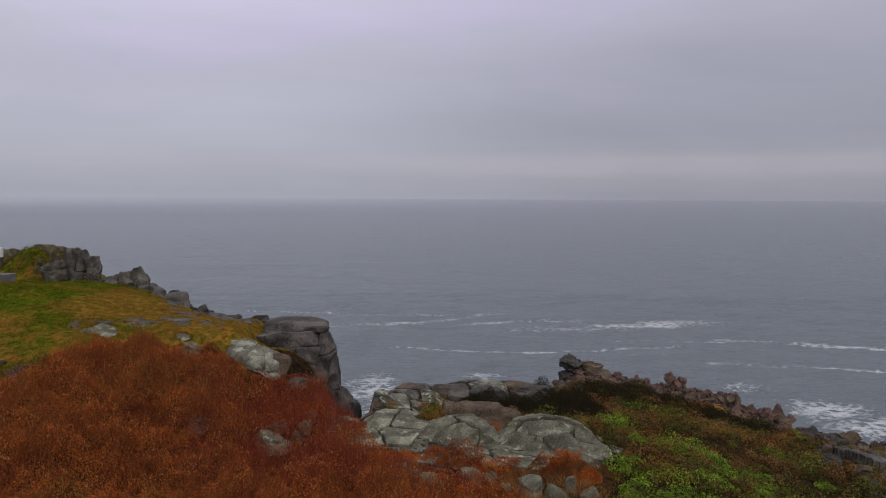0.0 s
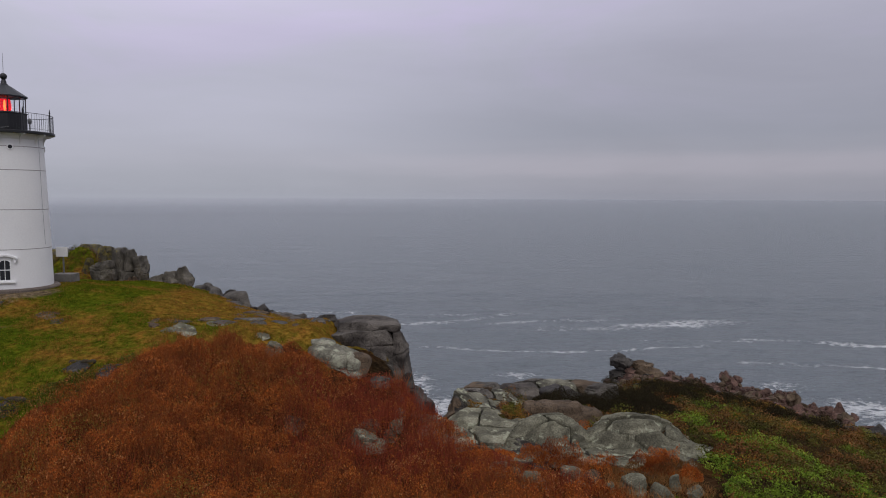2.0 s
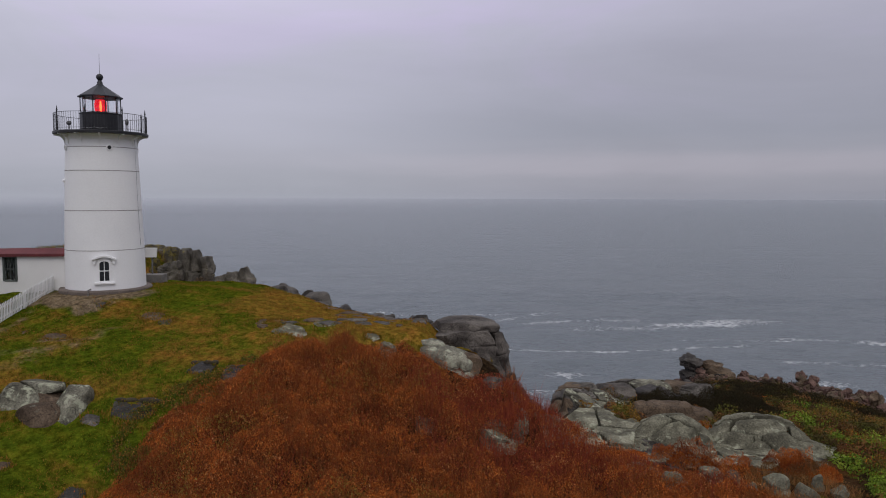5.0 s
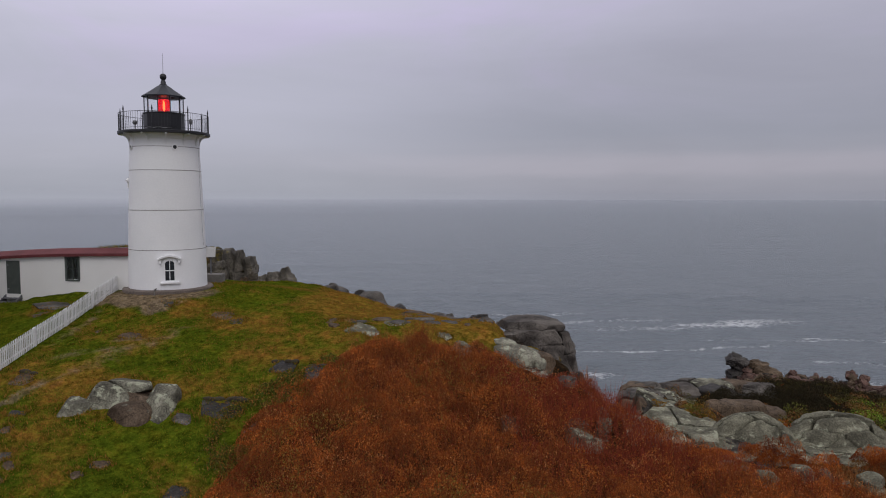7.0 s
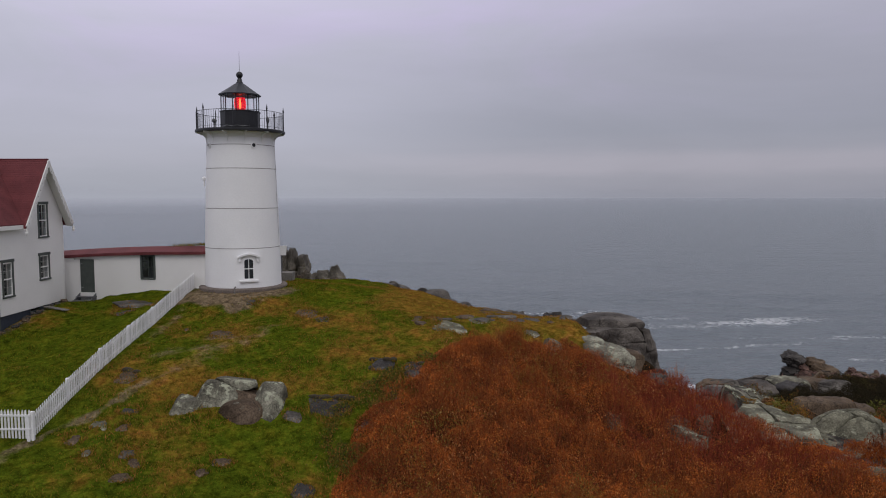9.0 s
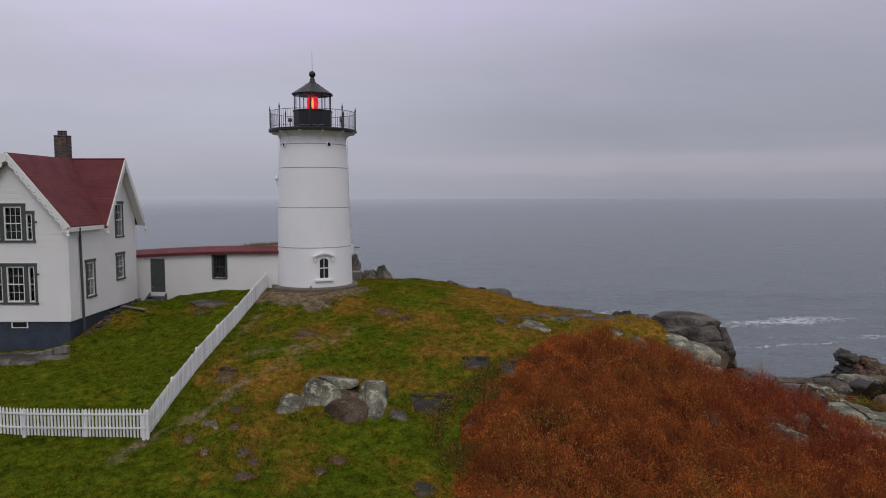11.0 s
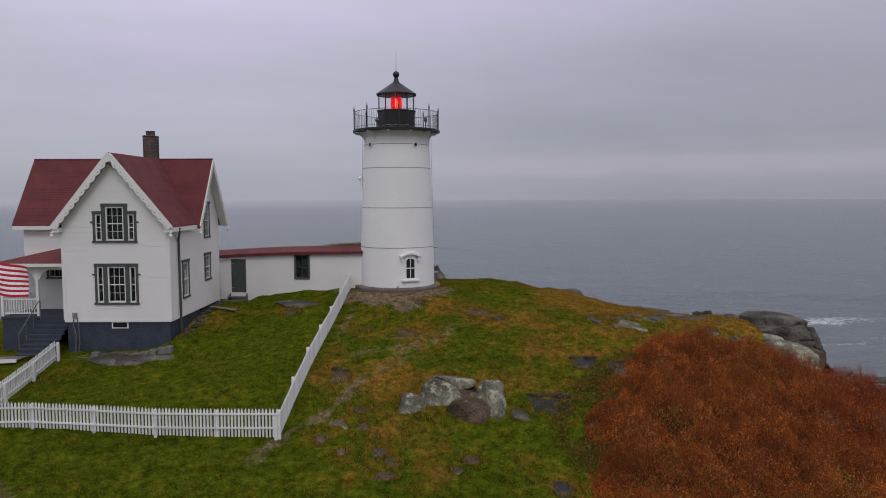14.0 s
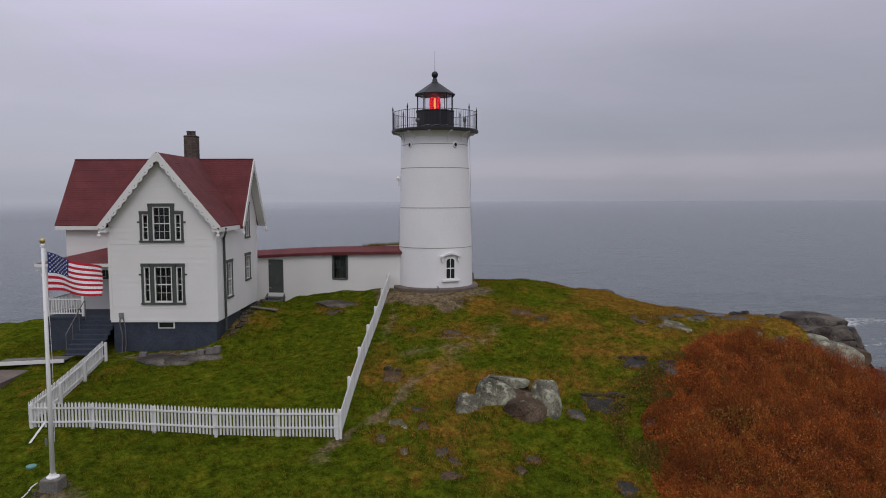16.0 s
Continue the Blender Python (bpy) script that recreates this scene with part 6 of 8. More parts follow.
def build_hose_and_lid():
    """The teal lid and the loose white hose beside the flagpole."""
    z = ground_at(-43.03, 22.78)
    lid = new("utility_lid", ready(lathe([(0.17, -0.03), (0.17, 0.035), (0.15, 0.055), (0.02, 0.06), (0.02, -0.03)], 20, closed=True), TEAL))
    lid.matrix_basis = pose(-43.03, 22.78, z)
    tagged(lid, "round teal utility lid set in the turf", "lid")
    pts = [(x, y, ground_at(x, y) + 0.03) for x, y in ((-42.25, 20.6), (-42.32, 20.9), (-42.22, 21.2), (-42.28, 21.5), (-42.24, 21.75))]
    hose = new("hose", ready(tube(pts, 0.022, 8), WHITE_PAINT, True))
    tagged(hose, "white hose lying on bare soil by the flagpole", "hose")


build_plank()
build_hose_and_lid()


# ---------------------------------------------------------------- rocks
def rock_mesh(size, mat, blocky, seed, detail):
    """A boulder: a rounded block cut by fracture planes, then roughened; its own size in metres."""
    rnd = random.Random(seed)
    bm = bmesh.new()
    bmesh.ops.create_icosphere(bm, subdivisions=detail, radius=1.0)
    planes = []
    for _ in range(4 + round(15 * blocky)):
        n = Vector((rnd.gauss(0, 1), rnd.gauss(0, 1), rnd.gauss(0, 0.9))).normalized()
        planes.append((n, rnd.uniform(0.80 - 0.26 * blocky, 0.97 - 0.05 * blocky)))
    off = Vector((rnd.uniform(-50, 50), rnd.uniform(-50, 50), rnd.uniform(-50, 50)))
    power = 0.86 - 0.42 * blocky
    half = Vector(size) / 2
    small = max(0.3, min(size))
    slope = (rnd.uniform(-0.3, 0.3), rnd.uniform(-0.2, 0.2))
    for v in bm.verts:
        p = v.co.normalized()
        p = Vector([math.copysign(abs(q) ** power, q) for q in p])
        for n, d in planes:
            over = p.dot(n) - d
            if over > 0:
                p -= over * 0.97 * n
        q = Vector((p.x * half.x, p.y * half.y, p.z * half.z))
        w = q / small
        r = noise.fractal(w * 0.9 + off, 1.0, 2.0, 4) * 0.11 + noise.fractal(w * 3.2 + off, 0.8, 2.1, 3) * 0.03
        # partings: steps that follow the bedding, and joints across it
        lay = (w.z * 1.5 + slope[0] * w.x + slope[1] * w.y + 0.35 * noise.noise(w * 0.8 + off)) % 1.0
        r -= 0.09 * (0.1 + blocky) * max(0.0, 1 - abs(lay - 0.5) * 11)
        joint = (w.x * 0.75 + 0.4 * w.y + 0.5 * noise.noise(w * 0.6 - off)) % 1.0
        r -= 0.10 * (0.12 + blocky) * max(0.0, 1 - abs(joint - 0.5) * 13)
        v.co = q + p.normalized() * r * small
    lo = Vector([min(v.co[i] for v in bm.verts) for i in range(3)])
    hi = Vector([max(v.co[i] for v in bm.verts) for i in range(3)])
    for v in bm.verts:
        v.co = Vector([(v.co[i] - (lo[i] + hi[i]) / 2) * size[i] / (hi[i] - lo[i]) for i in range(3)])
    me = ready(bm, mat, True)
    me.set_sharp_from_angle(angle=radians(28))
    return me


SUNK_STONES = []


def rock(label, group, at, size, mat, blocky, seed):
    """A half-buried boulder by the middle of its foot line and its width, depth and visible height."""
    x, y, z = at
    rise = size[2]
    if group == "stones in the turf":
        SUNK_STONES.append((x, y, size[0], size[1]))
    sink = max(rise, min(rise + 1.2, z - ground_at(x, y - size[1] * 0.3) + 0.5 * rise))
    ob = new("boulder", rock_mesh((size[0] * (1.04 + 0.12 * (blocky < 0.4)), size[1] * 1.15, rise + sink), mat, blocky, seed, 5 if max(size) > 2.4 else 4))
    tip = lean = 0.0
    if rise < 0.6:  # low stones lie with the slope
        tip = math.degrees(math.atan(ground_at(x, y + 0.5) - ground_at(x, y - 0.5)))
        lean = -math.degrees(math.atan(ground_at(x + 0.5, y) - ground_at(x - 0.5, y)))
    ob.matrix_basis = pose(x, y, z + (rise - sink) / 2, tip, lean)
    return tagged(ob, label, "rock", group)


def rubble(label, group, poly, count, wide, flat, mats, seed, lift=0.35, blocky=0.75):
    """Loose blocks strewn over a stretch of shore, set into the ground."""
    rnd = random.Random(seed)
    xs, ys = [q[0] for q in poly], [q[1] for q in poly]
    made = 0
    while made < count:
        x, y = rnd.uniform(min(xs), max(xs)), rnd.uniform(min(ys), max(ys))
        if not in_poly(np.array([x]), np.array([y]), poly)[0]:
            continue
        made += 1
        w = wide * rnd.uniform(0.55, 1.6)
        size = (w, w * rnd.uniform(0.7, 1.1), w * flat * rnd.uniform(0.7, 1.4))
        ob = new("boulder", rock_mesh(size, rnd.choice(mats), blocky, seed * 100 + made, 4))
        ob.matrix_basis = pose(x, y, ground_at(x, y) + (lift - 0.35) * size[2], rnd.uniform(-9, 9), rnd.uniform(-9, 9), rnd.uniform(0, 180))
        tagged(ob, label, "rock", group)




# ---------------------------------------------------------------- jointed bedrock
def facets(x, y, size, seed):
    """Broken rock: flat facets at odd levels and tilts, about size metres across."""
    u, v = x / size, y / size
    iu, iv = np.floor(u), np.floor(v)
    best, out = np.full(u.shape, 9.0), 0 * u
    for du in (-1, 0, 1):
        for dv in (-1, 0, 1):
            a, b = iu + du, iv + dv
            px, py = a + hash01(a, b, seed), b + hash01(a, b, seed + 1)
            d = np.hypot(u - px, v - py)
            h = (hash01(a, b, seed + 2) - 0.5) + (hash01(a, b, seed + 3) - 0.5) * 1.1 * (u - px) + (hash01(a, b, seed + 4) - 0.5) * 1.1 * (v - py)
            out = np.where(d < best, h, out)
            best = np.minimum(best, d)
    return out


def largest_patch(mask):
    """The biggest joined-up part of a grid of cells."""
    left = set(map(tuple, np.argwhere(mask)))
    best = set()
    while len(left) > len(best):
        seed_cell = left.pop()
        patch, edge = {seed_cell}, [seed_cell]
        while edge:
            i, j = edge.pop()
            for q in ((i + 1, j), (i - 1, j), (i, j + 1), (i, j - 1)):
                if q in left:
                    left.discard(q)
                    patch.add(q)
                    edge.append(q)
        best = max(best, patch, key=len)
    out = np.zeros(mask.shape, bool)
    if best:
        out[tuple(np.array(sorted(best)).T)] = True
    return out


def bedrock(label, group, poly, mounds, seeds, mats, seed, step=0.07, joint=0.06, deep=0.22, rough=0.05, jump=0.05, tilt=0.05, follow=None, chip=0.12, bed=0.35, stretch=(1.0, 1.0), shoulder=0.0, gap=0.0, warp=0.30, joined=""):
    """Close-fitting slabs: one smooth rock surface (the highest of several mounds) broken along curving joints, one object a slab.
    mounds: middle x, y, height of the top, half-widths, squareness. seeds: plan points of the slabs, or how many to strew."""
    rnd = np.random.default_rng(seed)
    xs, ys = [q[0] for q in poly], [q[1] for q in poly]
    if isinstance(seeds, int):
        pts = []
        while len(pts) < seeds:
            q = (rnd.uniform(min(xs), max(xs)), rnd.uniform(min(ys), max(ys)))
            if in_poly(np.array([q[0]]), np.array([q[1]]), poly)[0]:
                if all(((q[0] - p[0]) / stretch[0]) ** 2 + ((q[1] - p[1]) / stretch[1]) ** 2 > 0.30 * (max(xs) - min(xs)) * (max(ys) - min(ys)) / seeds for p in pts) or rnd.random() < 0.02:
                    pts.append(q)
        seeds = pts
    sx, sy = np.array([s[0] for s in seeds]), np.array([s[1] for s in seeds])
    gx, gy = np.arange(min(xs), max(xs) + step, step), np.arange(min(ys), max(ys) + step, step)
    X, Y = np.meshgrid(gx, gy)
    wx = X + warp * fractal(X, Y, 1.4, 4, seed) + chip * facets(X, Y, 0.8, seed + 20)
    wy = Y + warp * fractal(X, Y, 1.4, 4, seed + 50) + chip * facets(X, Y, 0.8, seed + 30)
    d = np.stack([np.hypot((wx - a) / stretch[0], (wy - b) / stretch[1]) for a, b in zip(sx, sy)], -1)
    cell = d.argmin(-1)
    two = np.sort(d, -1)[..., :2] if len(seeds) > 1 else np.stack([d[..., 0], d[..., 0] + 9], -1)
    edge = (two[..., 1] - two[..., 0]) / 2
    base = land(X, Y)[0].reshape(X.shape)
    S = base - 0.6 if follow is None else base + follow
    for cx, cy, top, rx, ry, sq in mounds:
        r = (np.abs((wx - cx) / rx) ** 2 + np.abs((wy - cy) / ry) ** 2) ** 0.5
        lift = np.clip(1 - r**sq, -0.6, 1)
        lift = np.sign(lift) * np.abs(lift) ** (1 / max(1.0, sq * 0.6))
        low = top - 2.2 if sq < 4 else top - 4.0
        S = np.maximum(S, low + (top - low) * lift) if sq >= 4 else np.maximum(S, low + (top - low) * np.clip(1 - r**sq, 0, 1) ** 0.8)
    up = rnd.normal(0, jump, len(seeds))
    ta, tb = rnd.normal(0, tilt, len(seeds)), rnd.normal(0, tilt, len(seeds))
    round_off = np.clip(1 - edge / joint, 0, 1)
    H = S + up[cell] + ta[cell] * (X - sx[cell]) + tb[cell] * (Y - sy[cell]) - deep * round_off**1.5 - shoulder * np.clip(1 - edge / 0.28, 0, 1) ** 2
    H = H + chip * 0.9 * facets(X, 0.6 * Y, 0.75, seed + 40) + chip * 0.4 * facets(X, Y, 0.3, seed + 60)
    # bedding: the surface breaks in low steps
    lay = (H + 0.12 * fractal(X, Y, 1.8, 3, seed + 70) + 0.1 * X * rnd.normal()) / 0.42
    fr = lay - np.floor(lay)
    H = H + bed * 0.42 * (smooth(0.42, 0.58, fr) - fr)
    H = H + rough * 1.4 * fractal(X, Y, 0.9, 4, seed + 7) + rough * 0.6 * fractal(X, Y, 0.2, 3, seed + 9)
    inside = in_poly(X, Y, poly) & (H > base - 0.7) & (edge > gap * (0.4 + 2.4 * (0.5 + fractal(X, Y, 1.6, 3, seed + 15)).clip(0, 1)))
    heap_co, heap_faces, heap_mat = [], [], []
    for k in range(len(seeds)):
        own = inside & (cell == k)
        quad = largest_patch(own[:-1, :-1] & own[1:, :-1] & own[:-1, 1:] & own[1:, 1:])
        if quad.sum() < 12:
            continue
        used = np.zeros(own.shape, bool)
        for a in (slice(None, -1), slice(1, None)):
            for c in (slice(None, -1), slice(1, None)):
                used[a, c] |= quad
        idx = -np.ones(own.shape, int)
        idx[used] = np.arange(used.sum())
        mx, my = X[used].mean(), Y[used].mean()
        mz = float(H[used].min())
        n = int(used.sum())
        top_co = np.stack([X[used] - mx, Y[used] - my, H[used] - mz], 1)
        i, j = np.nonzero(quad)
        faces = np.stack([idx[i, j], idx[i, j + 1], idx[i + 1, j + 1], idx[i + 1, j]], 1)
        # the slab's sides and underside
        bot = top_co.copy()
        bot[:, 2] = np.minimum(bot[:, 2] - 0.35, base[used] - 0.5 - mz)
        e = np.concatenate([faces[:, [0, 1]], faces[:, [1, 2]], faces[:, [2, 3]], faces[:, [3, 0]]])
        key = np.sort(e, 1)
        _, first, count = np.unique(key[:, 0] * (n + 1) + key[:, 1], return_index=True, return_counts=True)
        rim = e[first[count == 1]]
        walls = np.stack([rim[:, 1], rim[:, 0], rim[:, 0] + n, rim[:, 1] + n], 1)
        allf = np.concatenate([faces, walls])
        co = np.concatenate([top_co, bot])
        if joined:
            heap_faces.append(allf + sum(len(c) for c in heap_co))
            heap_co.append(co + np.array((mx, my, mz)))
            heap_mat.append(np.full(len(allf), k % len(mats)))
            continue
        me = bpy.data.meshes.new("slab")
        me.vertices.add(len(co)); me.vertices.foreach_set("co", co.ravel())
        me.loops.add(allf.size); me.loops.foreach_set("vertex_index", allf.ravel())
        me.polygons.add(len(allf)); me.polygons.foreach_set("loop_start", np.arange(0, allf.size, 4))
        me.update()
        me.materials.append(mats[k % len(mats)])
        me.shade_smooth()
        me.set_sharp_from_angle(angle=radians(50))
        ob = new("granite_block", me)
        ob.matrix_basis = pose(mx, my, mz)
        tagged(ob, label, "rock", group)
    if joined:
        co, allf = np.concatenate(heap_co), np.concatenate(heap_faces)
        me = bpy.data.meshes.new(joined)
        me.vertices.add(len(co)); me.vertices.foreach_set("co", co.ravel())
        me.loops.add(allf.size); me.loops.foreach_set("vertex_index", allf.ravel())
        me.polygons.add(len(allf)); me.polygons.foreach_set("loop_start", np.arange(0, allf.size, 4))
        me.polygons.foreach_set("material_index", np.concatenate(heap_mat))
        me.update()
        for mm in mats:
            me.materials.append(mm)
        me.shade_smooth()
        me.set_sharp_from_angle(angle=radians(50))
        tagged(new(joined, me), label, "rock", kind="stuff")


def broken(label, group, foot, size, mats, seed, count=7, more=3):
    """One jagged rock: angular blocks grown together over a width, depth and height."""
    rnd = random.Random(seed)
    rock_ob = thing("shore_rock", label, "rock", foot, group)
    for k in range(more * count):
        w = max(0.45, size[0] * rnd.uniform(0.18, 0.42))
        u, v = rnd.uniform(-0.5, 0.5), rnd.uniform(-0.5, 0.5)
        top = 0.80 * size[2] * (1 - 0.9 * abs(u) * rnd.random() - 0.75 * rnd.random() * (k > 1))
        bm = worn_mesh((w, w * rnd.uniform(0.7, 1.1), min(top + 0.5, 1.2 * w)), seed * 20 + k, 7.0, 2, 0.16, 4, 22, 0.56)
        ob = part("block", bm, mats[k % len(mats)], rock_ob, smooth=True)
        ob.data.set_sharp_from_angle(angle=radians(24))
        ob.matrix_basis = pose(u * (size[0] - w), v * size[1] * 0.7, top - 0.5 * min(top + 0.5, 1.2 * w), rnd.uniform(-24, 24), rnd.uniform(-26, 26), rnd.uniform(-90, 90))
    return rock_ob


def ellipse(cx, cy, rx, ry, n=24):
    return tuple((cx + rx * math.cos(2 * math.pi * k / n), cy + ry * math.sin(2 * math.pi * k / n)) for k in range(n))


def worn_block(label, group, centre, size, mat, seed, power=4.0, turn=0.0, tip=0.0, lean=0.0, bedding=3, dent=0.10, detail=5, planes=9, near=0.74, groove=0.13):
    me = ready(worn_mesh(size, seed, power, bedding, dent, detail, planes, near, groove), mat, True)
    me.set_sharp_from_angle(angle=radians(24))
    ob = new("granite_block", me)
    ob.matrix_basis = pose(*centre, tip, lean, turn)
    return tagged(ob, label, "rock", group)


def worn_mesh(size, seed, power, bedding, dent, detail, planes, near, groove=0.13):
    """A weathered block with rounded corners, fracture faces, bedding grooves round its sides and shallow dents; full size in metres."""
    rnd = random.Random(seed)
    bm = bmesh.new()
    bmesh.ops.create_icosphere(bm, subdivisions=detail, radius=1.0)
    off = Vector((rnd.uniform(-50, 50), rnd.uniform(-50, 50), rnd.uniform(-50, 50)))
    half = Vector(size) / 2
    levels = [rnd.uniform(-0.8, 0.75) * half.z for _ in range(bedding)]
    faces = []
    for _ in range(planes):
        n = Vector((rnd.gauss(0, 1), rnd.gauss(0, 1), rnd.gauss(0, 0.7))).normalized()
        faces.append((n, rnd.uniform(near, 0.98)))
    cuts = [(rnd.uniform(-0.8, 0.8) * half.x, rnd.uniform(-0.4, 0.4)) for _ in range(max(1, bedding - 1))]
    for v in bm.verts:
        p = v.co.normalized()
        r = (abs(p.x) ** power + abs(p.y) ** power + abs(p.z) ** power) ** (-1 / power)
        p = p * r
        for n, far in faces:
            over = p.dot(n) - far
            if over > 0:
                p -= 0.95 * over * n
        q = Vector((p.x * half.x, p.y * half.y, p.z * half.z))
        d = 1.0 * dent * noise.fractal(q * 0.55 + off, 1.0, 2.0, 3) + 0.5 * dent * noise.fractal(q * 1.9 - off, 0.9, 2.0, 4)
        for k, lv in enumerate(levels):
            w = (q.z - lv - 0.16 * noise.noise(q * 0.5 + off * (k + 1)) - 0.10 * q.x * math.sin(seed + k)) / 0.045
            d -= groove * math.exp(-w * w) * max(0.0, 0.25 + 1.3 * noise.noise(q * 0.8 - off))
        for cx, sl in cuts:
            w = (q.x - cx - sl * q.y - 0.2 * noise.noise(q * 0.7 + off)) / 0.05
            d -= 0.77 * groove * math.exp(-w * w) * max(0.0, 0.3 + noise.noise(q * 0.6 + off))
        v.co = q + q.normalized() * d
    return bm


# pale domes above the inlet: broad curved sheets lying over one another
DOMES = "pale granite slabs"
bedrock("pale rounded granite slab with lichen and joints", DOMES, ((-3.6, 28.9), (-2.4, 28.0), (-0.4, 27.9), (4.0, 28.0), (6.6, 28.3), (8.2, 29.4), (8.3, 31.0), (6.6, 32.6), (3.4, 32.6), (2.4, 32.9), (-0.8, 32.8), (-1.4, 31.0), (-1.5, 29.25)),
        ((0.8, 31.2, 11.05, 2.6, 2.0, 2.2), (2.7, 29.7, 10.1, 1.3, 1.2, 2.4), (1.0, 29.3, 9.95, 1.7, 1.2, 2.4), (-0.7, 29.7, 9.95, 1.6, 1.4, 2.4), (4.7, 31.1, 11.0, 3.1, 1.9, 2.2), (6.5, 30.2, 10.15, 2.1, 1.6, 2.3), (5.7, 29.6, 10.0, 2.0, 1.5, 2.4), (3.9, 29.2, 9.9, 1.4, 1.1, 2.4), (1.0, 28.3, 9.2, 2.4, 0.8, 2.4), (5.2, 28.4, 9.1, 2.0, 0.8, 2.4)),
        ((0.9, 31.7), (-0.4, 30.7), (1.9, 30.9), (0.7, 30.1), (2.7, 30.0), (2.9, 29.2), (1.3, 29.2), (-1.0, 29.6), (0.0, 28.9), (-1.5, 31.3), (4.9, 31.5), (4.9, 30.6), (6.9, 30.5), (5.6, 29.8), (3.9, 29.5), (6.0, 28.9), (3.7, 28.6), (1.0, 28.2)),
        (GRANITE_PALE,), 501, 0.035, joint=0.05, deep=0.16, rough=0.06, jump=0.05, tilt=0.03, chip=0.03, bed=0.22, stretch=(1.7, 0.62), shoulder=0.08, follow=0.06, gap=0.022, warp=0.20)
# flat ledge beside the inlet: squared slabs between straight joints
LEDGE_SEEDS = ((-3.3, 29.7), (-1.9, 30.0), (-4.6, 30.9), (-3.0, 32.7), (-1.5, 32.5), (-4.3, 33.6), (-2.5, 35.5), (-0.7, 35.7), (-3.5, 36.6), (-2.2, 38.0), (-0.4, 38.2), (-1.8, 40.3), (0.4, 40.7), (2.6, 41.3), (4.7, 41.8), (1.4, 42.3), (3.6, 42.7))
LEDGE_ROCK = (GRANITE_PALE,) * 5 + (GRANITE_BROWN, GRANITE_HOARY, GRANITE_PALE, GRANITE_BROWN) + (GRANITE_GREY, GRANITE_HOARY, GRANITE_BROWN) * 3
bedrock("cracked grey granite ledge above the inlet", "ledge blocks", ((-5.2, 29.4), (-1.4, 29.2), (-0.2, 32.6), (0.6, 35.0), (0.4, 38.0), (6.2, 40.6), (6.0, 43.2), (1.0, 42.8), (-2.6, 41.2), (-3.6, 38.2), (-4.9, 35.2)),
        ((-2.4, 33.2, 10.55, 2.3, 3.6, 4), (-3.0, 31.0, 10.2, 2.2, 2.2, 4), (-1.7, 38.2, 10.05, 2.3, 3.0, 5), (3.0, 41.4, 9.70, 4.4, 1.6, 5), (-1.9, 40.2, 9.9, 1.2, 0.9, 5)),
        LEDGE_SEEDS, LEDGE_ROCK, 502, 0.05, joint=0.05, deep=0.12, gap=0.026, rough=0.05, jump=0.06, tilt=0.03, chip=0.02, bed=0.25, shoulder=0.05, follow=0.16, warp=0.16)
LEDGE = "ledge blocks"
for k, (x, y, z, w, t) in enumerate(((-1.56, 39.82, 10.07, 1.85, 0.68), (0.39, 40.11, 9.87, 2.54, 0.49), (2.83, 40.21, 9.78, 2.73, 0.49), (5.27, 40.80, 9.68, 2.54, 0.73), (1.56, 40.89, 9.29, 3.32, 0.68), (4.29, 40.99, 9.19, 3.32, 0.78), (-0.88, 39.63, 9.19, 2.93, 0.88))):
    worn_block("flat-bedded grey slab at the seaward end of the ledge", LEDGE, (x, y, z - 0.62), (w, 1.9, t + 0.7), (GRANITE_GREY, GRANITE_CRAG, GRANITE_DARK)[k % 3], 560 + k, 5.5, (-6, 4, 8)[k % 3], lean=(-3, 2, 4)[k % 3], bedding=3, planes=10, near=0.8)
bedrock("smooth brown granite slab above the pale domes", "ledge blocks", ellipse(2.2, 34.7, 3.0, 1.8), ((2.2, 34.7, 10.5, 2.9, 1.7, 3.0), (0.9, 34.5, 10.45, 1.3, 1.2, 3.0)), ((2.2, 34.7),), (GRANITE_BROWN,), 503, 0.07, 0.1, 0.3, bed=0.5)
# the crag: broad rounded slabs one over the other, split at the seaward side
CRAG = "crags at the cliff edge"
worn_block("broad rounded grey granite slab capping the crag", CRAG, (-8.4, 39.1, 13.60), (3.9, 3.4, 0.72), GRANITE_CRAG, 525, 2.6, 6, lean=2, tip=2, bedding=0, dent=0.14, detail=6, planes=8, near=0.80)
worn_block("big rounded grey granite block of the crag", CRAG, (-8.38, 38.6, 12.58), (4.1, 3.8, 2.3), GRANITE_CRAG, 522, 4.6, 4, lean=5, bedding=1, dent=0.16, detail=6, planes=12, near=0.76, groove=0.12)
worn_block("upright rounded granite block at the seaward side of the crag", CRAG, (-6.55, 38.7, 12.26), (1.05, 3.0, 2.3), GRANITE_CRAG, 523, 4.0, 6, lean=-3, bedding=1, detail=6, planes=10, near=0.76, dent=0.12)
worn_block("dark upright granite block at the seaward side of the crag", CRAG, (-6.25, 38.5, 11.05), (0.95, 2.4, 2.5), GRANITE_CRAG, 524, 3.6, 3, lean=-5, bedding=1, detail=6)
worn_block("dark rounded granite block in the face of the crag", CRAG, (-7.45, 37.5, 11.9), (1.3, 1.5, 1.5), GRANITE_CRAG, 529, 3.0, 10, lean=6, bedding=1, planes=5, near=0.86)
worn_block("dark jointed granite block at the foot of the crag", CRAG, (-7.98, 37.90, 11.32), (1.65, 1.65, 2.37), GRANITE_CRAG, 525, 5.0, -6, bedding=1)
worn_block("dark jointed granite block at the foot of the crag", CRAG, (-6.95, 37.59, 11.11), (1.34, 1.54, 2.16), GRANITE_CRAG, 526, 5.0, 8, bedding=1)
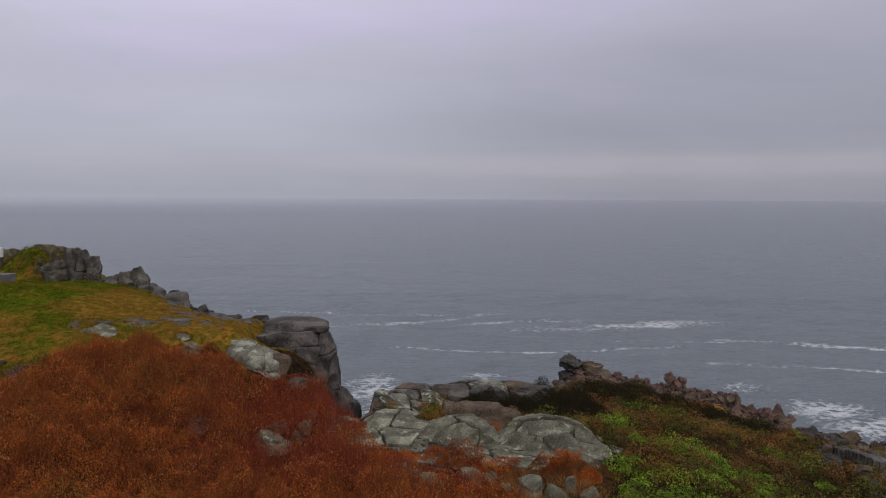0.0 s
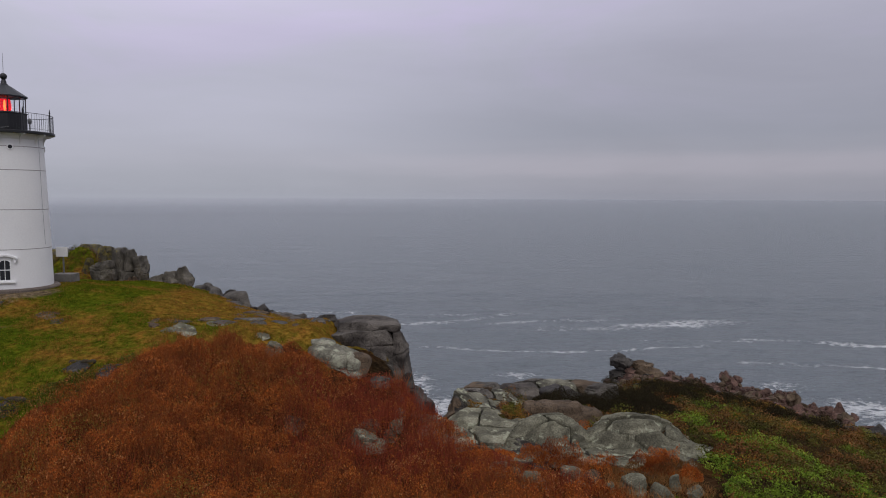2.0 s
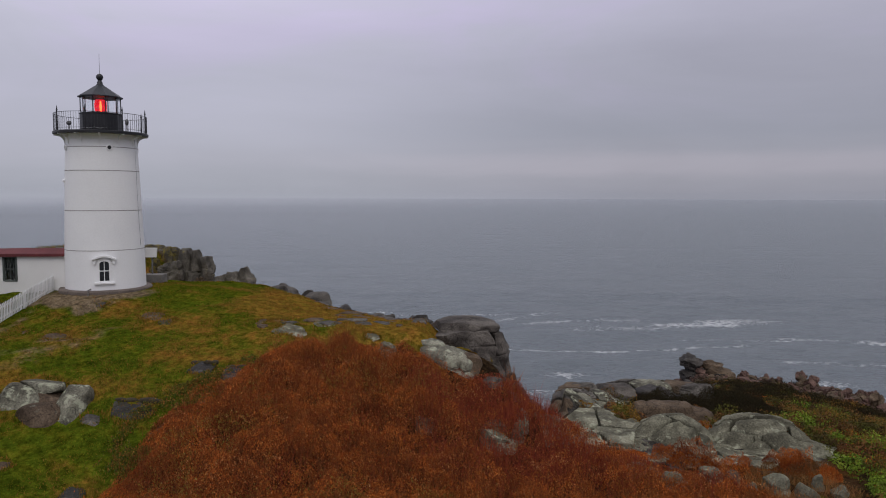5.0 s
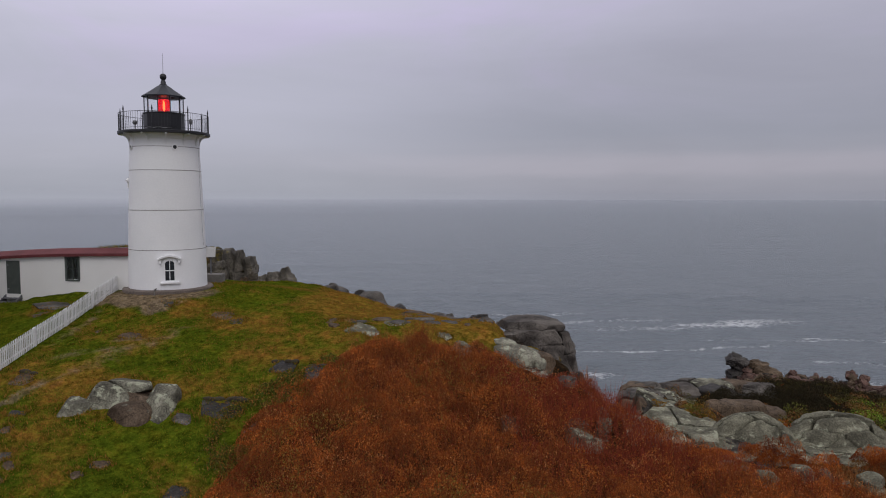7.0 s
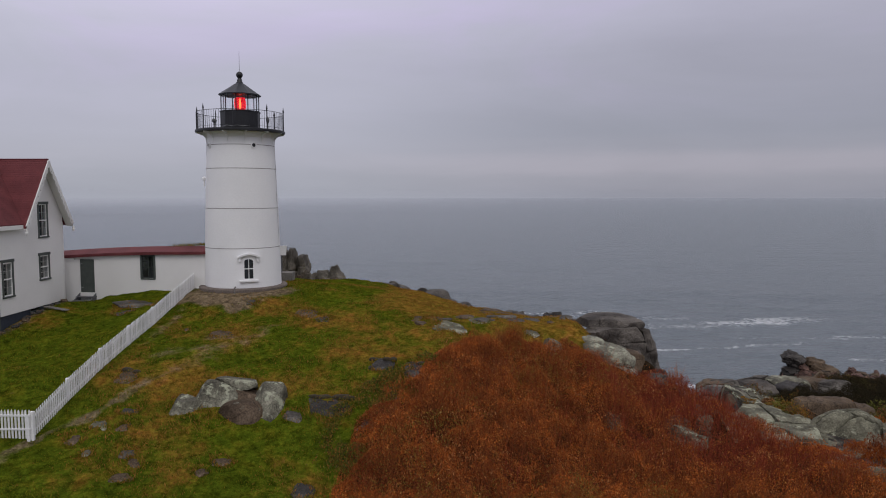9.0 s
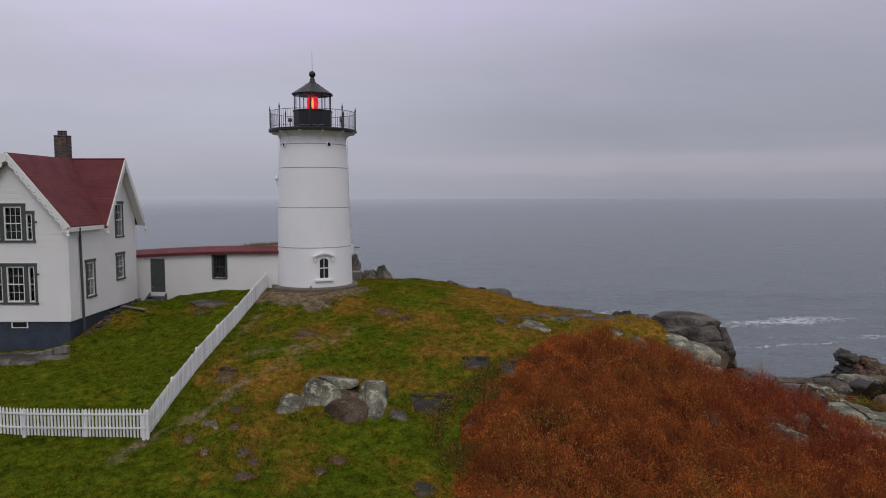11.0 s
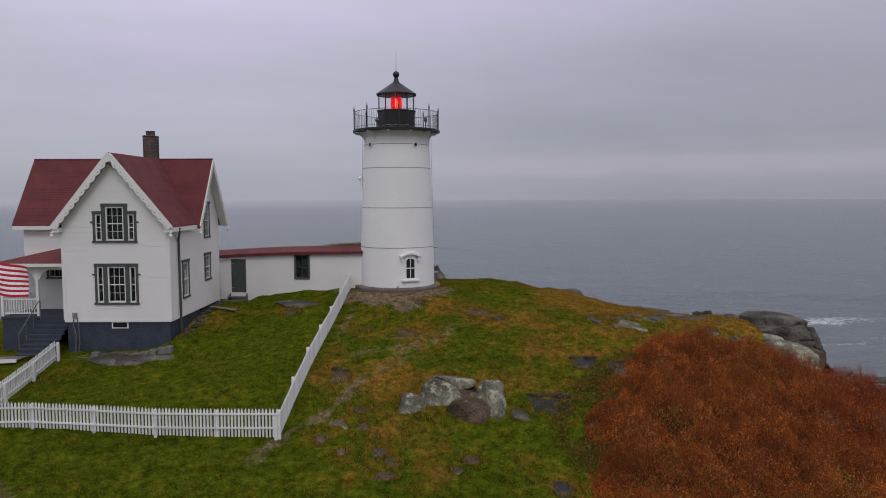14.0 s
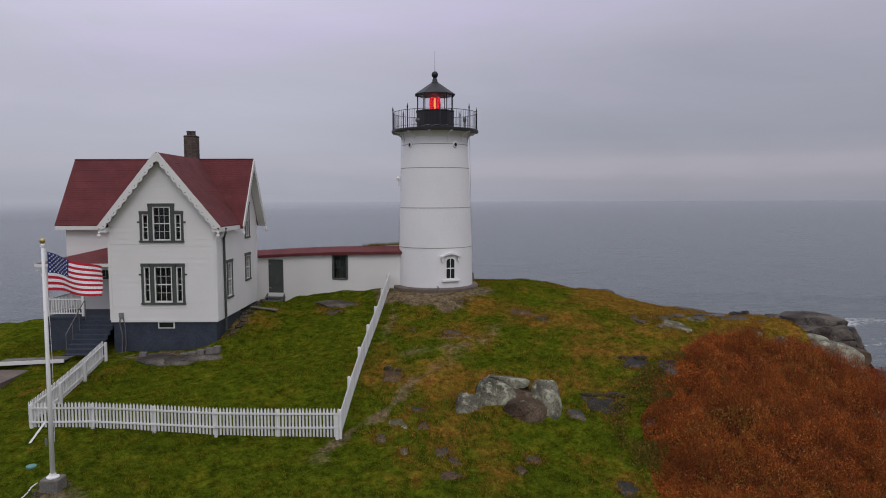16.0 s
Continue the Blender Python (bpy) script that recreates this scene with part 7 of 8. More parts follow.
worn_block("dark jointed granite block at the foot of the crag", CRAG, (-6.13, 37.59, 10.29), (1.24, 1.65, 2.06), GRANITE_DARK, 527, 4.5, 12, bedding=2)
worn_block("dark jointed granite block at the foot of the crag", CRAG, (-8.86, 39.76, 10.70), (4.53, 3.30, 3.09), GRANITE_DARK, 528, 4.0, 0, bedding=2)
worn_block("rounded grey boulder below the crag", CRAG, (-7.1, 34.1, 11.45), (1.1, 1.0, 1.0), GRANITE_GREY, 530, 2.8, -10, bedding=1)
worn_block("pale lichened slab below the crag", CRAG, (-10.35, 35.35, 13.28), (1.6, 1.6, 0.62), GRANITE_LICHEN, 532, 3.2, 6, lean=8, bedding=1, dent=0.06, planes=4, near=0.9)
worn_block("broad pale lichened slab below the crag", CRAG, (-9.55, 34.95, 12.62), (3.0, 2.3, 1.35), GRANITE_LICHEN, 533, 3.0, -4, lean=13, bedding=2, dent=0.08, detail=6, planes=5, near=0.88, groove=0.2)
worn_block("pale lichened slab below the crag", CRAG, (-9.35, 34.6, 11.8), (2.7, 1.9, 1.5), GRANITE_LICHEN, 534, 3.0, 4, lean=12, bedding=2, dent=0.08, detail=6, planes=5, near=0.88)
worn_block("brown weathered slab below the crag", CRAG, (-8.45, 34.75, 12.25), (1.5, 1.6, 1.5), GRANITE_BROWN, 535, 3.4, 0, lean=16, bedding=1, dent=0.08)
for k, (x, y, w, t) in enumerate(((-11.2, 39.3, 1.5, 1.0), (-12.4, 40.3, 1.7, 1.0), (-11.0, 38.2, 1.0, 0.7), (-13.6, 41.0, 1.3, 0.9), (-12.6, 38.6, 0.9, 0.6), (-11.9, 37.2, 0.7, 0.6), (-14.6, 37.6, 1.7, 0.9), (-15.4, 38.5, 1.4, 0.8), (-13.9, 36.7, 0.9, 0.7), (-16.6, 42.2, 1.5, 0.9), (-17.6, 44.0, 1.6, 0.9), (-16.6, 37.0, 1.6, 0.8), (-15.6, 36.4, 1.3, 0.9), (-18.9, 35.5, 0.9, 0.6), (-17.7, 36.0, 1.2, 0.6), (-14.2, 39.2, 1.4, 0.8), (-13.0, 37.6, 1.0, 0.6), (-15.0, 40.4, 1.6, 0.9))):
    worn_block("flat grey ledge of rock level with the turf", "ledges in the turf", (x, y, ground_at(x, y) - 0.10), (w, t, 0.42), (GRANITE_GREY, GRANITE_BROWN)[k % 2], 650 + k, 3.4, (12, -8, 20)[k % 3], lean=(2, 5)[k % 2], bedding=1, dent=0.05, detail=4)
# the far headland and the stack beside it
HEADLAND = "cliff of the headland"
for k, (x, y, w, t, top, mat) in enumerate((
        (-29.75, 58.9, 1.15, 2.2, 15.75, GRANITE_CLIFF), (-30.55, 59.0, 1.25, 2.2, 16.25, GRANITE_CLIFF), (-31.65, 59.3, 1.7, 2.4, 16.40, GRANITE_CLIFF), (-33.0, 59.8, 1.9, 2.6, 16.42, GRANITE_MOSSY),
        (-32.2, 57.6, 2.1, 1.9, 15.45, GRANITE_CLIFF), (-30.75, 57.9, 0.95, 1.2, 14.5, GRANITE_CLIFF), (-30.0, 57.7, 0.8, 1.0, 14.2, GRANITE_BROWN), (-34.9, 60.5, 2.6, 2.6, 16.55, GRANITE_MOSSY), (-33.9, 58.4, 1.3, 1.4, 15.6, GRANITE_MOSSY), (-37.4, 61.0, 3.2, 2.8, 16.2, GRANITE_MOSSY), (-40.4, 61.2, 3.4, 2.8, 15.9, GRANITE_CLIFF))):
    worn_block(("dark jointed", "rough grey", "mossy dark")[k % 3] + " granite block of the headland cliff", HEADLAND, (x, y, (top + 12.4) / 2), (w, t, top - 12.4), mat, 700 + k, 7.0, (6, -12, 14, -6)[k % 4], lean=(4, -5, 2)[k % 3], bedding=5, dent=0.18, detail=6, planes=18, near=0.74, groove=0.20)
STACK = "stack off the rim"
worn_block("dark split rock standing off the rim", STACK, (-27.4, 62.8, 13.15), (1.6, 1.8, 2.7), GRANITE_CLIFF, 541, 7.0, 5, lean=-10, bedding=1, dent=0.22, detail=6, planes=22, near=0.66)
worn_block("dark split rock standing off the rim", STACK, (-28.55, 62.6, 13.05), (2.0, 1.8, 2.2), GRANITE_CLIFF, 542, 7.0, 5, lean=-24, bedding=2, dent=0.22, detail=6, planes=22, near=0.66)
worn_block("low dark rock standing off the rim", STACK, (-30.0, 62.4, 12.75), (2.4, 1.8, 1.6), GRANITE_CLIFF, 543, 7.0, 0, lean=-16, bedding=2, dent=0.22, detail=6, planes=22, near=0.66)
# broken shore
bedrock("jagged reddish shore rock above the surf", "shore rocks", ((7.0, 50.5), (8.4, 58.4), (13.8, 57.2), (18.0, 52.2), (23.2, 46.2), (22.4, 41.6), (18.6, 44.4), (14.6, 47.6), (10, 50.2)),
        (), 84, (GRANITE_RED, GRANITE_BROWN, GRANITE_RED, GRANITE_DARK, GRANITE_RED), 508, 0.08, rough=0.14, jump=0.08, tilt=0.16, follow=0.05, chip=0.26, bed=0.6, stretch=(1.5, 0.8))
bedrock("dark wet shore rock above the surf", "shore rocks", ((18.6, 27), (19.4, 33), (21.0, 38), (22.6, 42.4), (27.0, 42.4), (32, 36), (33, 26)),
        (), 46, (GRANITE_DARK, GRANITE_BROWN, GRANITE_DARK, GRANITE_GREY), 509, 0.09, rough=0.10, jump=0.2, tilt=0.18, follow=0.12, chip=0.12, bed=0.4)
worn_block("dark boulder at the foot of the crag above the surf", CRAG, (-5.67, 37.39, 9.67), (1.54, 1.65, 1.75), GRANITE_CRAG, 536, 3.4, 15, bedding=1)
worn_block("dark boulder at the foot of the crag above the surf", CRAG, (-5.10, 37.29, 9.05), (1.24, 1.44, 1.54), GRANITE_DARK, 537, 3.4, -15, bedding=1)
# the outcrop in the lawn: pale slabs leaning round a brown boulder
OUTCROP = "lawn outcrop"
worn_block("pale lichened slab leaning against the lawn outcrop", OUTCROP, (-27.0, 28.0, 11.95), (2.1, 1.2, 2.1), GRANITE_HOARY, 511, 6.0, 0, tip=-40, lean=20, bedding=0, dent=0.06, planes=5, near=0.86)
worn_block("pale lichened boulder at the end of the lawn outcrop", OUTCROP, (-28.2, 27.45, 11.85), (1.3, 1.0, 1.75), GRANITE_HOARY, 512, 4.6, 10, tip=-26, lean=26, bedding=0, dent=0.06, planes=6, near=0.84)
worn_block("pale flat slab on the top of the lawn outcrop", OUTCROP, (-26.45, 28.85, 12.82), (1.8, 1.2, 0.5), GRANITE_HOARY, 513, 5.5, -4, tip=-10, lean=6, bedding=0, dent=0.05, planes=5, near=0.86)
worn_block("pale long slab leaning on the lawn outcrop", OUTCROP, (-24.92, 28.05, 12.05), (1.25, 1.2, 2.25), GRANITE_HOARY, 514, 6.0, -6, tip=-36, lean=-14, bedding=0, dent=0.05, planes=5, near=0.86)
worn_block("brown weathered boulder in the lawn outcrop", OUTCROP, (-25.95, 27.6, 11.55), (1.9, 1.7, 1.9), GRANITE_UMBER, 517, 3.2, 8, tip=-12, lean=0, bedding=1, dent=0.06, planes=8, near=0.80)
worn_block("brown broken slab behind the lawn outcrop's boulder", OUTCROP, (-25.9, 28.35, 12.3), (1.5, 1.0, 0.9), GRANITE_UMBER, 516, 5.0, 6, tip=-24, lean=4, bedding=0, dent=0.05, detail=4)
# flat dark beds jutting out at the end of the shore
BEDS = "shore rocks"
for k, (x, y, z, w, t) in enumerate(((10.40, 55.12, 7.66, 2.13, 1.06), (11.99, 55.22, 7.32, 2.32, 0.97), (10.59, 55.02, 6.69, 2.61, 1.35), (12.47, 54.54, 6.59, 2.51, 1.55), (11.80, 53.96, 6.40, 3.48, 0.97), (13.73, 53.18, 6.50, 2.71, 1.06))):
    worn_block("dark flat-bedded rock jutting over the surf", BEDS, (x, y, z), (w, 2.0, t), (GRANITE_DARK, GRANITE_BROWN)[k % 2], 590 + k, 8.0, (-8, 6, 12)[k % 3], lean=(2, 5, 3)[k % 3], bedding=4, dent=0.24, detail=6, planes=22, near=0.74, groove=0.18)
# stones among the shrubs
rock("pale lichened granite stone among red shrubs", "stones among the shrubs", (-7.28, 29.16, 9.99), (1.70, 1.20, 0.94), GRANITE_PALE, 0.6, 8)
rock("brown lichened granite stone among red shrubs", "stones among the shrubs", (-7.40, 30.29, 10.55), (1.30, 0.90, 0.40), GRANITE_BROWN, 0.6, 9)
rock("pale lichened granite stone among red shrubs", "stones among the shrubs", (-6.11, 30.52, 10.50), (0.68, 0.70, 0.52), GRANITE_PALE, 0.6, 10)
rock("pale lichened granite stone among red shrubs", "stones among the shrubs", (-4.82, 31.42, 10.47), (0.75, 0.70, 0.45), GRANITE_PALE, 0.6, 11)
rock("brown lichened granite stone among red shrubs", "stones among the shrubs", (-4.81, 29.90, 9.85), (0.95, 0.80, 0.55), GRANITE_BROWN, 0.6, 12)
rock("brown lichened granite stone among red shrubs", "stones among the shrubs", (-6.40, 29.90, 10.20), (0.80, 0.70, 0.45), GRANITE_BROWN, 0.6, 13)
rock("pale lichened granite stone among red shrubs", "stones among the shrubs", (-12.38, 33.80, 13.39), (0.94, 0.80, 0.39), GRANITE_PALE, 0.6, 14)
for k, (x, y, w, h) in enumerate(((-10.5, 29.2, 0.9, 0.42), (-6.0, 31.3, 0.6, 0.40), (-5.2, 31.9, 0.7, 0.42))):
    rock(("brown", "pale")[k % 2] + " lichened granite stone among red shrubs", "stones among the shrubs", (x, y, ground_at(x, y)), (w, 0.8, h), (GRANITE_BROWN, GRANITE_PALE)[k % 2], 0.6, 120 + k)
# boulders below the slabs
rock("pale rounded granite boulder in rusty grass", "boulders below the slabs", (-1.72, 27.48, 9.14), (1.31, 1.00, 0.94), GRANITE_PALE, 0.6, 32)
rock("pale rounded granite boulder in rusty grass", "boulders below the slabs", (-1.04, 27.52, 9.32), (0.65, 0.70, 0.66), GRANITE_PALE, 0.6, 33)
rock("pale rounded granite boulder in rusty grass", "boulders below the slabs", (-0.47, 26.88, 9.30), (1.24, 1.00, 0.69), GRANITE_PALE, 0.6, 34)
rock("pale rounded granite boulder in rusty grass", "boulders below the slabs", (1.27, 27.18, 9.37), (1.15, 1.00, 0.74), GRANITE_PALE, 0.6, 35)
rock("brown rounded granite boulder in rusty grass", "boulders below the slabs", (1.96, 27.10, 9.46), (0.80, 0.80, 0.58), GRANITE_BROWN, 0.6, 36)
rock("pale rounded granite boulder in rusty grass", "boulders below the slabs", (3.54, 26.48, 9.22), (1.26, 1.00, 0.82), GRANITE_PALE, 0.6, 37)
rock("pale rounded granite boulder in rusty grass", "boulders below the slabs", (4.59, 25.88, 9.04), (1.32, 1.00, 0.89), GRANITE_PALE, 0.6, 38)
rock("pale rounded granite boulder in rusty grass", "boulders below the slabs", (5.09, 26.53, 9.31), (0.55, 0.60, 0.80), GRANITE_PALE, 0.6, 39)
rock("pale rounded granite boulder in rusty grass", "boulders below the slabs", (5.77, 26.00, 9.04), (0.85, 0.80, 0.76), GRANITE_PALE, 0.6, 40)
rock("pale rounded granite boulder in rusty grass", "boulders below the slabs", (2.54, 26.64, 9.39), (0.45, 0.50, 0.32), GRANITE_PALE, 0.6, 41)
# shore rocks
broken("reddish jagged wet shore rock above the surf", "shore rocks", (13.41, 52.05, 7.11), (0.97, 1.40, 0.83), (GRANITE_RED, GRANITE_RED, GRANITE_BROWN), 42, 8)
broken("reddish jagged wet shore rock above the surf", "shore rocks", (14.75, 50.50, 6.74), (1.85, 2.20, 1.44), (GRANITE_RED, GRANITE_RED, GRANITE_BROWN), 43, 8)
broken("reddish jagged wet shore rock above the surf", "shore rocks", (16.77, 49.69, 7.22), (2.35, 2.60, 1.29), (GRANITE_RED, GRANITE_RED, GRANITE_BROWN), 44, 8)
broken("grey jagged wet shore rock above the surf", "shore rocks", (11.79, 50.71, 6.08), (5.12, 4.50, 1.44), (GRANITE_GREY, GRANITE_DARK), 45, 6)
broken("grey jagged wet shore rock above the surf", "shore rocks", (15.95, 49.52, 6.30), (5.22, 4.00, 1.40), (GRANITE_GREY, GRANITE_DARK), 46, 6)
broken("reddish jagged wet shore rock above the surf", "shore rocks", (18.29, 47.19, 6.56), (2.49, 2.60, 1.59), (GRANITE_RED, GRANITE_RED, GRANITE_BROWN), 47, 8)
broken("reddish jagged wet shore rock above the surf", "shore rocks", (19.58, 46.74, 6.80), (1.84, 2.20, 1.26), (GRANITE_RED, GRANITE_RED, GRANITE_BROWN), 48, 8)
broken("reddish jagged wet shore rock above the surf", "shore rocks", (20.18, 44.64, 6.20), (2.87, 3.00, 1.89), (GRANITE_RED, GRANITE_RED, GRANITE_BROWN), 49, 8)
broken("reddish jagged wet shore rock above the surf", "shore rocks", (21.67, 44.16, 5.99), (2.55, 2.80, 1.87), (GRANITE_RED, GRANITE_RED, GRANITE_BROWN), 50, 8)
broken("grey jagged wet shore rock above the surf", "shore rocks", (22.47, 41.19, 5.53), (2.68, 2.60, 2.03), (GRANITE_GREY, GRANITE_DARK), 51, 6)
broken("dark jagged wet shore rock above the surf", "shore rocks", (24.60, 41.64, 4.93), (3.25, 3.00, 2.13), (GRANITE_DARK, GRANITE_DARK, GRANITE_GREY), 52, 6)
broken("dark jagged wet shore rock above the surf", "shore rocks", (25.47, 39.64, 4.74), (3.12, 3.00, 2.21), (GRANITE_DARK, GRANITE_DARK, GRANITE_GREY), 53, 6)
broken("grey jagged wet shore rock above the surf", "shore rocks", (20.82, 36.69, 5.05), (2.89, 2.60, 2.30), (GRANITE_GREY, GRANITE_DARK), 54, 6)
broken("dark jagged wet shore rock above the surf", "shore rocks", (22.56, 35.66, 4.50), (3.14, 2.80, 2.46), (GRANITE_DARK, GRANITE_DARK, GRANITE_GREY), 55, 6)
broken("grey jagged wet shore rock above the surf", "shore rocks", (19.48, 33.21, 5.06), (2.62, 2.40, 2.01), (GRANITE_GREY, GRANITE_DARK), 56, 6)
broken("brown jagged wet shore rock above the surf", "shore rocks", (28.60, 42.64, 4.63), (2.95, 3.00, 1.45), (GRANITE_BROWN, GRANITE_DARK), 57, 6)
broken("dark jagged wet shore rock above the surf", "shore rocks", (19.83, 41.69, 6.41), (3.54, 2.60, 1.23), (GRANITE_DARK, GRANITE_DARK, GRANITE_GREY), 58, 6)
# rim boulders
rock("dark boulder on the cliff rim", "rim boulders", (-19.25, 49.81, 13.02), (1.20, 1.60, 1.15), GRANITE_DARK, 0.5, 59)
rock("grey boulder on the cliff rim", "rim boulders", (-17.87, 47.81, 12.75), (1.32, 1.60, 1.06), GRANITE_GREY, 0.5, 60)
rock("dark boulder on the cliff rim", "rim boulders", (-16.38, 46.78, 12.50), (1.52, 1.80, 1.12), GRANITE_DARK, 0.5, 61)
rock("grey boulder on the cliff rim", "rim boulders", (-21.13, 50.11, 13.13), (2.53, 2.40, 1.32), GRANITE_GREY, 0.6, 62)
rock("dark boulder on the cliff rim", "rim boulders", (-21.50, 51.36, 13.75), (0.91, 1.20, 0.59), GRANITE_DARK, 0.5, 63)
rock("grey boulder on the cliff rim", "rim boulders", (-18.23, 47.21, 13.04), (2.31, 2.40, 1.24), GRANITE_GREY, 0.6, 64)
rock("grey boulder on the cliff rim", "rim boulders", (-13.46, 41.69, 12.94), (3.26, 2.60, 0.82), GRANITE_GREY, 0.6, 65)
rock("brown boulder on the cliff rim", "rim boulders", (-18.89, 50.38, 12.73), (0.68, 1.00, 1.12), GRANITE_BROWN, 0.5, 66)
# stones in the turf
rock("wet dark low granite stone sunk in the turf", "stones in the turf", (-22.47, 28.02, 11.98), (1.88, 1.50, 0.14), GRANITE_WET, 0.65, 80)
rock("grey low granite stone sunk in the turf", "stones in the turf", (-23.82, 27.50, 11.86), (0.88, 0.80, 0.10), GRANITE_GREY, 0.65, 81)
rock("brown low granite stone sunk in the turf", "stones in the turf", (-31.33, 29.29, 12.97), (0.97, 0.90, 0.10), GRANITE_BROWN, 0.65, 82)
rock("dark low granite stone sunk in the turf", "stones in the turf", (-30.23, 26.92, 12.23), (0.89, 0.70, 0.10), GRANITE_DARK, 0.65, 83)
rock("pale low granite stone sunk in the turf", "stones in the turf", (-30.91, 25.93, 11.95), (0.73, 0.60, 0.10), GRANITE_PALE, 0.65, 84)
rock("brown low granite stone sunk in the turf", "stones in the turf", (-31.47, 25.22, 11.69), (0.75, 0.70, 0.10), GRANITE_BROWN, 0.65, 85)
rock("brown low granite stone sunk in the turf", "stones in the turf", (-29.95, 25.84, 11.94), (0.47, 0.50, 0.10), GRANITE_BROWN, 0.65, 86)
rock("brown low granite stone sunk in the turf", "stones in the turf", (-28.78, 24.03, 11.19), (0.68, 0.60, 0.10), GRANITE_BROWN, 0.65, 87)
rock("brown low granite stone sunk in the turf", "stones in the turf", (-28.87, 23.33, 11.00), (0.82, 0.60, 0.10), GRANITE_BROWN, 0.65, 88)
rock("brown low granite stone sunk in the turf", "stones in the turf", (-25.87, 24.83, 10.96), (0.79, 0.60, 0.10), GRANITE_BROWN, 0.65, 89)
rock("grey low granite stone sunk in the turf", "stones in the turf", (-29.18, 24.54, 11.41), (0.61, 0.50, 0.10), GRANITE_GREY, 0.65, 90)
rock("pale low granite stone sunk in the turf", "stones in the turf", (-30.63, 24.36, 11.49), (0.34, 0.35, 0.10), GRANITE_PALE, 0.65, 91)
rock("brown low granite stone sunk in the turf", "stones in the turf", (-26.43, 24.15, 10.86), (0.55, 0.40, 0.10), GRANITE_BROWN, 0.65, 92)
rock("pale low granite stone sunk in the turf", "stones in the turf", (-17.16, 35.01, 13.97), (2.33, 1.60, 0.12), GRANITE_PALE, 0.65, 93)
rock("pale low granite stone sunk in the turf", "stones in the turf", (-15.86, 36.18, 14.13), (1.15, 1.00, 0.11), GRANITE_PALE, 0.65, 94)
rock("pale low granite stone sunk in the turf", "stones in the turf", (-13.25, 35.12, 13.72), (0.77, 0.70, 0.10), GRANITE_PALE, 0.65, 95)
rock("wet dark low granite stone sunk in the turf", "stones in the turf", (-20.54, 30.88, 13.12), (1.16, 1.00, 0.10), GRANITE_WET, 0.65, 96)
rock("dark low granite stone sunk in the turf", "stones in the turf", (-19.04, 30.68, 12.92), (0.96, 1.00, 0.14), GRANITE_DARK, 0.65, 97)
rock("brown low granite stone sunk in the turf", "stones in the turf", (-18.28, 36.20, 14.29), (0.90, 0.80, 0.10), GRANITE_BROWN, 0.65, 98)
rock("brown low granite stone sunk in the turf", "stones in the turf", (-19.13, 36.13, 14.28), (0.75, 0.60, 0.10), GRANITE_BROWN, 0.65, 99)
rock("brown low granite stone sunk in the turf", "stones in the turf", (-25.07, 36.46, 14.52), (1.26, 1.20, 0.10), GRANITE_BROWN, 0.65, 100)
rock("dark low granite stone sunk in the turf", "stones in the turf", (-24.06, 35.70, 14.35), (0.80, 0.80, 0.10), GRANITE_DARK, 0.65, 101)
rock("grey low granite stone sunk in the turf", "stones in the turf", (-35.00, 38.46, 14.72), (2.52, 1.20, 0.10), GRANITE_GREY, 0.65, 102)
rock("dark low granite stone sunk in the turf", "stones in the turf", (-35.12, 37.19, 14.41), (1.22, 0.90, 0.10), GRANITE_DARK, 0.65, 103)
rock("brown low granite stone sunk in the turf", "stones in the turf", (-30.72, 34.55, 13.98), (0.45, 0.40, 0.10), GRANITE_BROWN, 0.65, 104)
rock("grey low granite stone sunk in the turf", "stones in the turf", (-28.17, 37.54, 14.94), (0.56, 0.50, 0.10), GRANITE_GREY, 0.65, 105)
rock("brown low granite stone sunk in the turf", "stones in the turf", (-28.56, 33.69, 13.94), (1.31, 0.90, 0.10), GRANITE_BROWN, 0.65, 106)
rock("dark low granite stone sunk in the turf", "stones in the turf", (-19.81, 29.08, 12.37), (1.10, 1.00, 0.10), GRANITE_DARK, 0.65, 107)
rock("grey low granite stone sunk in the turf", "stones in the turf", (-20.93, 27.30, 11.59), (0.81, 0.80, 0.10), GRANITE_GREY, 0.65, 108)
rock("dark low granite stone sunk in the turf", "stones in the turf", (-22.72, 23.70, 10.33), (0.81, 0.80, 0.10), GRANITE_DARK, 0.65, 109)
# turf hanging over the wet stones
for k, (x, y, w) in enumerate(((-22.47, 28.70, 1.9), (-20.54, 31.34, 1.2), (-19.04, 31.14, 1.0), (-31.3, 29.75, 0.8))):
    for side in (-0.27, 0.25):
        lip = new("turf_edge", ready(worn_mesh((0.56 * w, 0.34, 0.30), 760 + 2 * k + (side > 0), 3.0, 0, 0.10, 3, 6, 0.8), SOIL, True))
        lip.matrix_basis = pose(x + side * w, y - 0.25 * side * w * (k % 2), ground_at(x + side * w, y) - 0.02, 0, 0, 14 * side)
        tagged(lip, "dark bare soil edge of the turf above a wet stone", "soil", "turf edges")

# the broken shore, block by block
rubble("jagged reddish shore rock above the surf", "shore rocks", ((8.6, 55), (9.6, 58.5), (14, 57), (18.2, 52), (23.4, 46), (26.5, 42.5), (24, 40.5), (20.6, 43), (16, 47.5), (12, 51.5)), 200, 0.60, 0.7, (GRANITE_RED, GRANITE_RED, GRANITE_RED, GRANITE_BROWN, GRANITE_DARK), 403, 0.55, 1.0)
